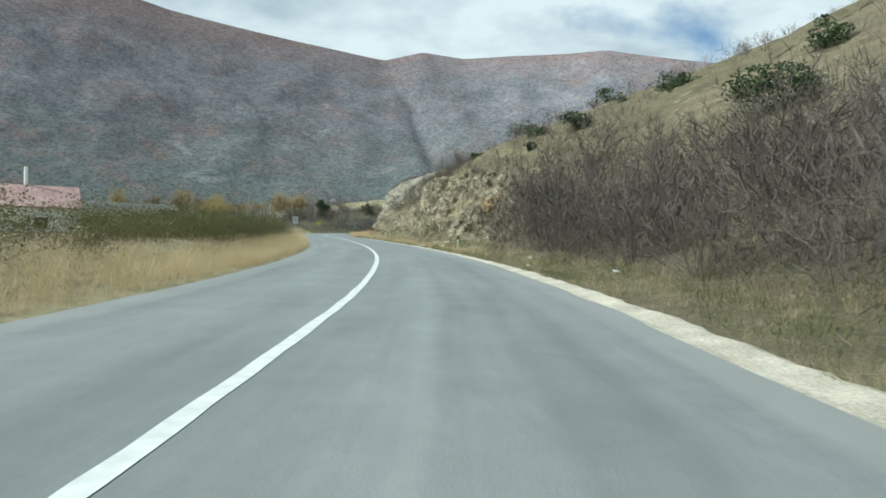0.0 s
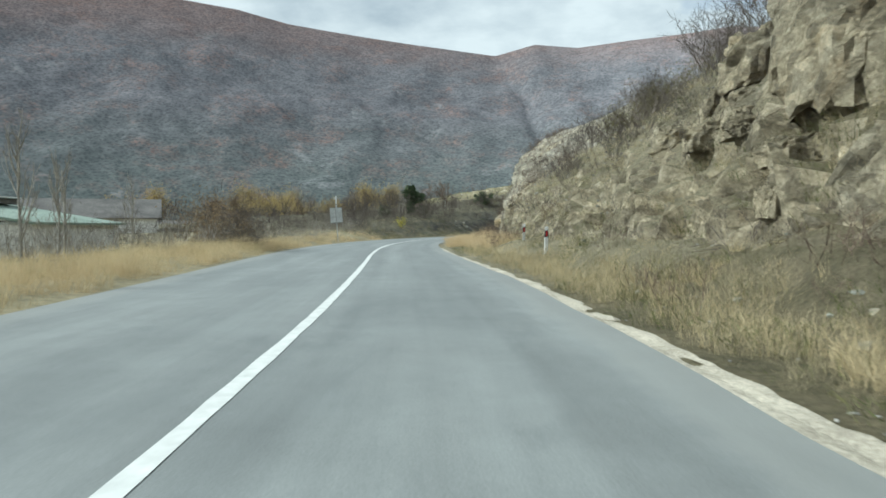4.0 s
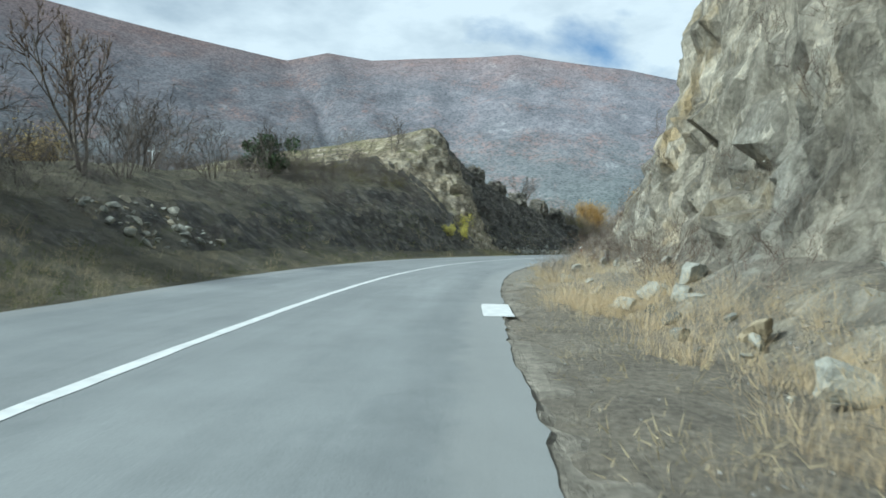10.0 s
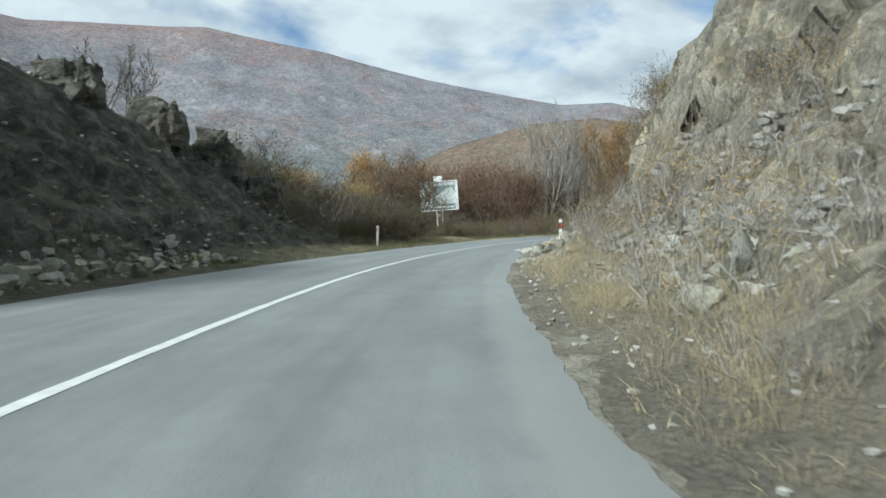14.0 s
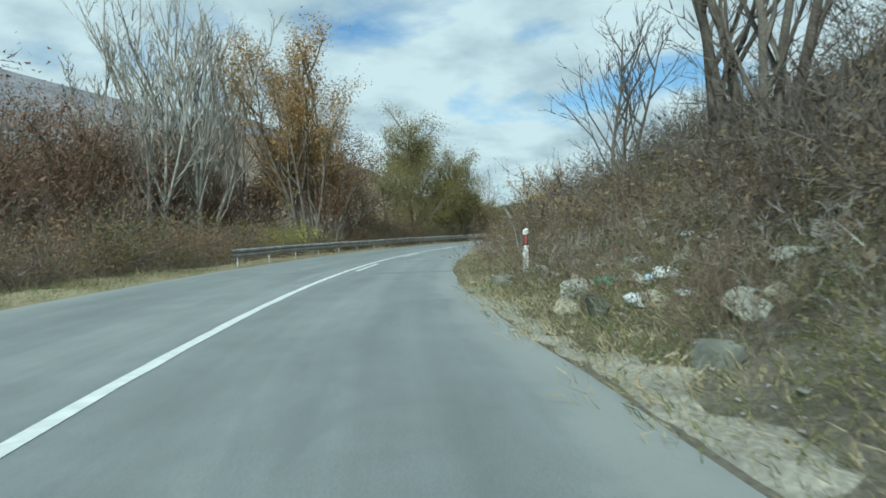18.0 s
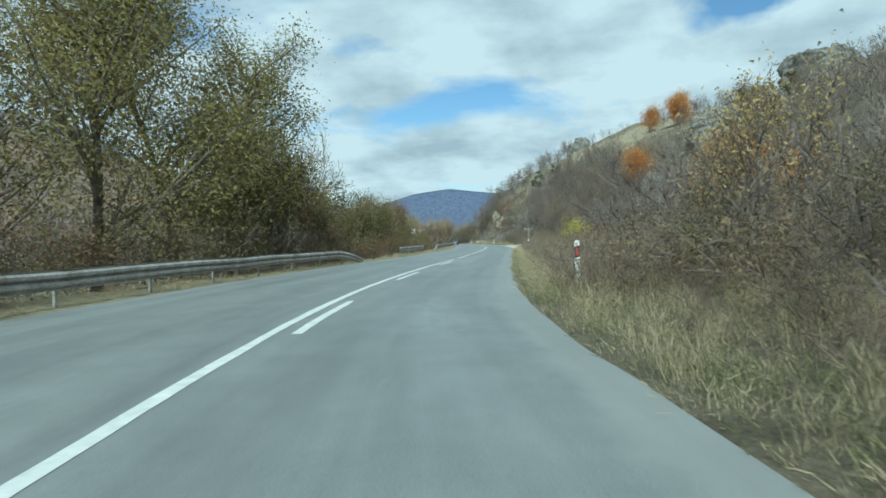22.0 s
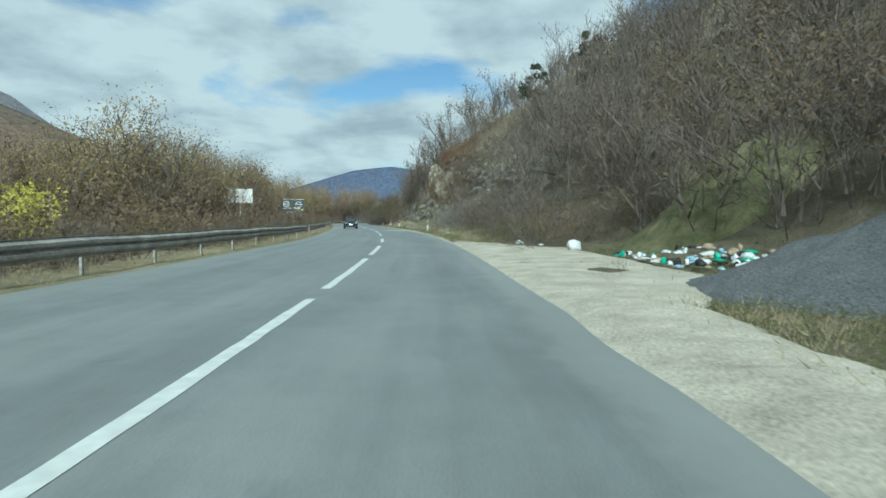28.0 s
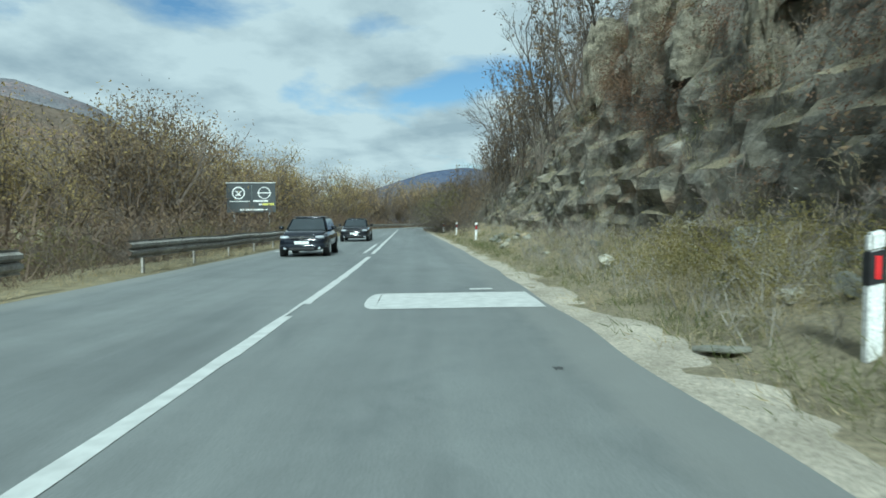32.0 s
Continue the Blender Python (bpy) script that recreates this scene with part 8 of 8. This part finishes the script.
for s, o, w, h, mat, word in ((501.5, 7.7, 0.55, 0.42, PLASTIC_W, "white"), (256.2, 5.1, 0.42, 0.10, PLASTIC_W, "white"), (425, 4.6, 0.5, 0.14, PLASTIC_B, "pale blue"),
                              (213.5, 5.0, 0.25, 0.1, PLASTIC_G, "green"), (113, 6.7, 0.4, 0.22, PLASTIC_W, "white"), (114.3, 5.1, 0.34, 0.16, PLASTIC_W, "white"), (113.6, 4.75, 0.3, 0.12, PLASTIC_W, "white"), (85.5, 5.8, 0.2, 0.1, PLASTIC_W, "white"), (79.5, 7.2, 0.22, 0.1, PLASTIC_W, "white"), (116, 6.4, 0.35, 0.2, PLASTIC_W, "white"), (111.5, 6.2, 0.3, 0.15, PLASTIC_W, "white"),
                              (343, 5.3, 0.35, 0.18, PLASTIC_W, "white"), (344.5, 6.2, 0.4, 0.2, PLASTIC_W, "white"), (345.5, 5.6, 0.3, 0.15, PLASTIC_G, "green"), (346.5, 6.5, 0.35, 0.18, PLASTIC_W, "white"),
                              (533, 6.6, 0.4, 0.2, PLASTIC_W, "white"), (535, 6.2, 0.3, 0.12, PLASTIC_B, "pale blue"), (507.5, 6.6, 0.4, 0.3, PLASTIC_W, "white"), (505.5, 7.2, 0.3, 0.2, PLASTIC_W, "white")):
    litter(s, o, w, h, mat, f"crumpled {word} plastic litter on the verge", int(s * 3))
pipe = part("pipe_piece", tube([((0, 0, 0), 0.07), ((0, 0.30, 0), 0.07)], 16, cap=False), RUSTY, None)
solidp = pipe.modifiers.new("wall", "SOLIDIFY")
solidp.thickness = 0.012
pipe.matrix_basis = Matrix.Translation(spot(270.2, 5.0, ground_at(270.2, 5.0) + 0.07)) @ Matrix.Rotation(radians(heading(270.2) - 60), 4, "Z")
tagged(pipe, "short piece of grey plastic pipe on the verge", "pipe")
slab = part("concrete_slab", box(0.42, 0.28, 0.05, None, 0.012), STONE, None)
slab.matrix_basis = Matrix.Translation(spot(544.9, 4.45, 0.015)) @ Euler((0.08, 0.1, 0.9)).to_matrix().to_4x4()
tagged(slab, "broken flat concrete slab on the shoulder", "slab")


def heap(name, s, o, w, d, h, mat, label, seed):
    n = 44
    u = np.linspace(-1, 1, n)
    X, Y = np.meshgrid(u, u, indexing="ij")
    rr = np.hypot(X, Y)
    q = np.stack([X.ravel() * 3, Y.ravel() * 3, X.ravel() * 0 + seed], 1)
    Z = np.clip(1 - rr, 0, 1) ** 0.9 * h * (1 + 0.3 * fbm(q, 3, seed).reshape(n, n)) + 0.05 * vnoise(q * 5, seed).reshape(n, n) * (rr < 1) - 0.12 - 1.6 * np.clip(rr - 0.9, 0, 1)
    S, O = s + Y.ravel() * d / 2, o + X.ravel() * w / 2
    x, y = at(S, O)
    me = mesh_of(name, np.stack([x, y, Z.ravel() + land_height(S, O)], 1), grid_faces(n, n))
    ob = put(name, me, mat)
    return tagged(ob, label, "heap")


CHIPPINGS = two_tone("grey_chippings", (0.10, 0.105, 0.11), (0.26, 0.265, 0.27), 24.0, 0.95, detail=3, fine=60, bump_by=1.0)
heap("gravel_heap", 487.0, 10.3, 9.0, 7.0, 1.4, CHIPPINGS, "heap of grey road chippings beside the lay-by", 3)
heap("earth_heap", 500.5, 12.8, 8.0, 7.0, 1.7, two_tone("grassy_earth", (0.085, 0.09, 0.04), (0.19, 0.175, 0.095), 1.2, 0.95, fine=14, bump_by=0.7), "low grassy earth heap behind the rubbish", 5)

# ---- outcrops ----
def outcrop(s, o, w, d, h, mat, label, seed, lean=0.0):
    """A broken rock knob rising from the slope."""
    n, m = 34, 18
    a, e = np.linspace(0, 2 * math.pi, n), np.linspace(-0.35, math.pi / 2, m)
    A, E = np.meshgrid(a, e, indexing="ij")
    p = np.stack([np.cos(A) * np.cos(E), np.sin(A) * np.cos(E), np.sin(E)], -1).reshape(-1, 3)
    k = blocks(p * 2.1 + seed, seed) * 0.26 + blocks(p * 4.6 + seed, seed + 3) * 0.10
    k = k.reshape(n, m)
    k[-1] = k[0]
    p = np.sign(p) * np.abs(p) ** 0.75 * (1 + k.reshape(-1, 1)) * np.array([w / 2, d / 2, h])
    p[:, 0] += lean * p[:, 2]
    ob = put("rock_outcrop", mesh_of("rock_outcrop", p, grid_faces(n, m)), mat, None,
             Matrix.Translation(spot(s, o, ground_at(s, o) - 0.15 * h)) @ Matrix.Rotation(radians(heading(s)), 4, "Z"))
    return tagged(ob, label, "rock", "outcrops")


ORANGE_ROCK = rock_material("orange_rock", (0.20, 0.15, 0.09), (0.42, 0.31, 0.17), (0.58, 0.46, 0.29), (0.15, 0.13, 0.07), (0.30, 0.25, 0.15), low=0.8, high=0.98)
FACE_ROCK = rock_material("pale_face", (0.16, 0.145, 0.115), (0.36, 0.33, 0.265), (0.60, 0.56, 0.47), (0.16, 0.14, 0.08), (0.30, 0.26, 0.16), (0.42, 0.33, 0.17), low=0.8, high=0.98)
GREY_CRAG = rock_material("grey_crag", (0.085, 0.083, 0.078), (0.24, 0.235, 0.215), (0.42, 0.41, 0.38), (0.12, 0.11, 0.06), (0.22, 0.19, 0.11), low=0.7, high=0.95)
for s, o, w, d, h in ((472, 21.5, 4.6, 4.0, 3.6), (489, 35.5, 8, 5, 4.2), (484, 31, 4, 4, 2.4), (512, 62, 12, 8, 5.5), (522, 72, 10, 8, 5), (581, 36, 7, 7, 5), (457, 17, 3, 3, 1.8), (504, 48, 8, 5, 3), (477, 38, 5, 4, 2.5)):
    outcrop(s, o, w, d, h, GREY_CRAG, "grey weathered rock outcrop among brown scrub", int(s))
outcrop(110, 9.6, 1.4, 2.2, 1.0, ORANGE_ROCK, "fresh orange rock face broken from the hillside", 5)
for s, o, w, d, h in ([(137.8, 9.8, 1.8, 2.6, 1.6), (139.5, 10.6, 2.2, 2.6, 2.0), (134, 10.6, 1.6, 2.0, 1.1), (143, 11.0, 1.8, 2.2, 1.1)]
                      + [(103.5 + 45 * r9.random(), 8.3 + 3.2 * r9.random(), 0.5 + 0.8 * r9.random(), 0.6 + 0.9 * r9.random(), 0.3 + 0.45 * r9.random()) for _ in range(46)]):
    outcrop(s, o, w, d, h, ROCK_PALE, "pale angular rock jutting from the grassy cutting", int(s * 3))
for s, o, w, d, h in ((286.4, -13.6, 1.2, 1.4, 0.8), (287.4, -12.1, 1.3, 1.4, 0.8), (287.8, -10.7, 1.1, 1.3, 0.7)):
    outcrop(s, o, w, d, h, FACE_ROCK, "pale ochre crag on the mound's bare face", int(s * 5))
for s, o, w, d, h in ((550.8, 8.0, 0.9, 0.9, 1.5), (550.0, 8.4, 1.3, 0.9, 1.2), (553.8, 8.0, 1.5, 1.2, 1.0), (557.5, 8.2, 1.2, 1.4, 1.7), (563, 8.6, 1.6, 1.6, 2.0)):
    outcrop(s, o, w, d, h, FACE_ROCK, "pale grey rock slab at the foot of the dark face", int(s * 5))
MOUND_ROCK = rock_material("mound_rock", (0.06, 0.058, 0.052), (0.17, 0.162, 0.142), (0.32, 0.30, 0.265), (0.10, 0.09, 0.055), (0.20, 0.17, 0.11), low=0.6, high=0.85)
for s, o, w, d, h in ((304, -12.8, 2.4, 2, 1.4), (308, -12.2, 2.6, 2, 1.5), (311, -11.2, 2.2, 2, 1.6), (300, -13.4, 2.4, 2, 1.4), (296, -14, 2.4, 2, 1.6), (313, -9.8, 1.8, 2, 1.4)):
    outcrop(s, o, w, d, h, MOUND_ROCK, "dark layered rock ledge on the mound's shoulder", int(s * 7))

# ---- netting over the cliff ----
NET_WIRE = two_tone("net_wire", (0.30, 0.31, 0.31), (0.46, 0.47, 0.47), 2.0, 0.5)
net = tagged(empty("rockfall_net", Matrix.Translation(spot(283, 9.6, 5.0))), "grey wire rockfall net hung from the cliff's edge", "net")


def net_place(u, v):
    s, o = 283 + 7 * u, 9.3 + 3.0 * v + 0.25 * math.sin(u * 5)
    return spot(s, o, 4.6 + 5.4 * v) - spot(283, 9.6, 5.0)


rows = [(*net_place(k / 22, j / 18), *net_place((k + 1) / 22, (j + 1) / 18), 0.012, 0.012) for k in range(22) for j in range(18)]
rows += [(*net_place((k + 1) / 22, j / 18), *net_place(k / 22, (j + 1) / 18), 0.012, 0.012) for k in range(22) for j in range(18)]
v, f = prisms(np.array(rows), 3)
put("mesh_panel", mesh_of("mesh_panel", v, f), NET_WIRE, net)
for vv in (0.0, 1.0):
    part("cable", tube([(net_place(k / 22, vv), 0.02) for k in range(23)], 6), NET_WIRE, net)

# ---- the two oncoming cars ----
def gloss(name, col, rough, metal=0.0, coat=0.0):
    mat, nt, b = material(name, rough, metal, 0.5)
    tone = ramp(nt, noise_of(nt, 1.3, 4, 0.6), [(0.3, tuple(c * 0.85 for c in col)), (0.7, tuple(min(1, c * 1.15) for c in col))])
    nt.links.new(tone, b.inputs["Base Color"])
    b.inputs["Coat Weight"].default_value = coat
    return mat


CAR_BLACK = gloss("car_black", (0.006, 0.007, 0.010), 0.12, 0.0, 0.3)
CAR_NAVY = gloss("car_navy", (0.008, 0.011, 0.018), 0.12, 0.0, 0.3)
CAR_GLASS = gloss("car_glass", (0.045, 0.055, 0.062), 0.06, 0.25)
CAR_LAMP = gloss("car_lamp", (0.40, 0.42, 0.45), 0.12)
CHROME = gloss("chrome", (0.62, 0.63, 0.64), 0.15, 1.0)
TYRE = gloss("tyre", (0.02, 0.02, 0.02), 0.85)
TRIM = gloss("black_trim", (0.015, 0.015, 0.016), 0.6)


def loft(rows, sides=16, power=3.2):
    """Closed shell through rounded sections (y, half width, low, high)."""
    bm = bmesh.new()
    rings = []
    for y, hw, lo, hi in rows:
        ring = []
        for k in range(sides):
            a = 2 * math.pi * (k + 0.5) / sides
            c, s = math.cos(a), math.sin(a)
            ring.append(bm.verts.new((hw * math.copysign(abs(c) ** (2 / power), c), y, (lo + hi) / 2 + (hi - lo) / 2 * math.copysign(abs(s) ** (2 / power), s))))
        rings.append(ring)
    for a, b in zip(rings, rings[1:]):
        for k in range(sides):
            bm.faces.new((a[k], a[(k + 1) % sides], b[(k + 1) % sides], b[k]))
    bm.faces.new(rings[0][::-1]); bm.faces.new(rings[-1])
    return bm


def pane(corners, lift):
    """A thin plate over four corners, raised along its normal."""
    q = [Vector(c) for c in corners]
    nrm = (q[1] - q[0]).cross(q[3] - q[0]).normalized()
    bm = bmesh.new()
    lo, hi = [bm.verts.new(c) for c in q], [bm.verts.new(c + nrm * lift) for c in q]
    bm.faces.new(lo[::-1]); bm.faces.new(hi)
    for k in range(4):
        bm.faces.new((lo[k], lo[(k + 1) % 4], hi[(k + 1) % 4], hi[k]))
    return bm


def oncoming_car(s, o, turn, length, width, height, paint, tall, label):
    top = tagged(empty("car", facing(s, o, 0.0, turn)), label, "car", "oncoming cars")
    L, W = length / 2, width / 2
    part("body", loft([(-L, W * 0.78, 0.34, 0.66), (-L + 0.10, W * 0.90, 0.22, 0.77), (-L + 0.45, W * 0.98, 0.19, 0.87), (-L + 1.1, W, 0.19, 0.96), (0, W, 0.19, 0.98),
                       (L - 0.8, W, 0.19, 0.99), (L - 0.2, W * 0.95, 0.22, 0.96), (L, W * 0.84, 0.36, 0.86)]), paint, top, smooth=True)
    f0, f1, r1, r0 = -L + 1.05, -L + 1.75, L - (0.55 if tall else 1.2), L - (0.25 if tall else 0.55)
    wb, wt = W * 0.90, W * 0.68
    low = [(-wb, f0, 0.88), (wb, f0, 0.88), (wb, r0, 0.9), (-wb, r0, 0.9)]
    high = [(-wt, f1, height - 0.04), (wt, f1, height - 0.04), (wt, r1, height - 0.04), (-wt, r1, height - 0.04)]
    bm = bmesh.new()
    a, b = [bm.verts.new(c) for c in low], [bm.verts.new(c) for c in high]
    for k in range(4):
        bm.faces.new((a[k], a[(k + 1) % 4], b[(k + 1) % 4], b[k]))
    bm.faces.new(a[::-1]); bm.faces.new(b)
    bmesh.ops.bevel(bm, geom=bm.edges[:], offset=0.11, segments=4, affect="EDGES")
    part("cabin", bm, paint, top, smooth=True)
    part("roof", loft([(f1 - 0.05, wt * 0.9, height - 0.06, height - 0.03), (f1 + 0.2, wt * 1.02, height - 0.07, height), (r1 - 0.2, wt * 1.02, height - 0.07, height), (r1 + 0.05, wt * 0.9, height - 0.06, height - 0.03)]), paint, top, smooth=True)

    def between(p, q, t):
        return tuple(x + (y - x) * t for x, y in zip(p, q))

    for nm, i, j in (("windscreen", 0, 1), ("side_window", 1, 2), ("rear_window", 2, 3), ("side_window", 3, 0)):
        c = [between(low[i], high[i], 0.10), between(low[j], high[j], 0.10), between(low[j], high[j], 0.90), between(low[i], high[i], 0.90)]
        c = [between(c[0], c[1], 0.06), between(c[1], c[0], 0.06), between(c[2], c[3], 0.06), between(c[3], c[2], 0.06)]
        part(nm, pane(c, 0.012), CAR_GLASS, top, "dark reflecting glass")
    part("bonnet", loft([(-L + 0.12, W * 0.72, 0.72, 0.785), (-L + 0.5, W * 0.82, 0.83, 0.895), (-L + 1.1, W * 0.86, 0.91, 0.975)]), paint, top, smooth=True)
    part("bumper", loft([(-L - 0.05, W * 0.66, 0.30, 0.46), (-L + 0.05, W * 0.88, 0.26, 0.48), (-L + 0.3, W * 0.99, 0.26, 0.48)]), paint, top, smooth=True)
    part("grille", flat(W * 0.95, 0.10, 0, 0.63, -L - 0.01, 0.05, 0.01), TRIM, top, "black grille")
    part("grille_bar", flat(W * 0.95, 0.014, 0, 0.675, -L - 0.035, 0.03, 0.003), CHROME, top, "chrome bar")
    part("emblem", ring_mesh(0.06, 0.018, 0, 0.68, -L - 0.05), CHROME, top, "plain chrome ring")
    part("air_intake", flat(W * 1.0, 0.08, 0, 0.26, -L - 0.035, 0.05, 0.01), TRIM, top)
    part("number_plate", flat(0.50, 0.11, 0, 0.45, -L - 0.075, 0.02, 0.004), PANEL, top, "blank white plate")
    for sx in (-1, 1):
        lamp = part("headlight", loft([(-L - 0.015, 0.11, 0.655, 0.715), (-L + 0.05, 0.17, 0.635, 0.745), (-L + 0.22, 0.16, 0.65, 0.765)], 12, 2.6), CAR_LAMP, top, "clear headlight", Matrix.Translation((sx * W * 0.70, 0.015, 0)), True)
        part("mirror", loft([(-0.06, 0.06, 0.98, 1.06), (0.0, 0.10, 0.95, 1.09), (0.07, 0.08, 0.96, 1.08)], 10, 2.6), paint, top, "", Matrix.Translation((sx * (W + 0.09), f0 + 0.35, 0)), True)
        part("fog_lamp", tube([((sx * W * 0.68, -L - 0.03, 0.32), 0.05), ((sx * W * 0.68, -L + 0.05, 0.32), 0.05)], 10), CAR_LAMP, top)
        for y in (-L + 0.82, L - 0.80):
            arch = part("wheel", tube([((sx * (W - 0.21), y, 0.31), 0.33), ((sx * (W + 0.004), y, 0.31), 0.33)], 24), TRIM, top)
            part("tyre", tube([((sx * (W - 0.20), y, 0.31), 0.30), ((sx * (W - 0.03), y, 0.31), 0.312), ((sx * (W + 0.012), y, 0.31), 0.295)], 24), TYRE, arch)
            part("rim", tube([((sx * (W + 0.0), y, 0.31), 0.205), ((sx * (W + 0.018), y, 0.31), 0.185)], 20), CHROME, arch, "grey metal rim")
    return top


oncoming_car(565, -2.3, 0, 4.15, 1.74, 1.44, CAR_NAVY, True, "older dark navy hatchback driving in the far lane")
oncoming_car(583.5, -1.9, 0, 4.6, 1.82, 1.45, CAR_BLACK, False, "newer black saloon car following in the far lane")
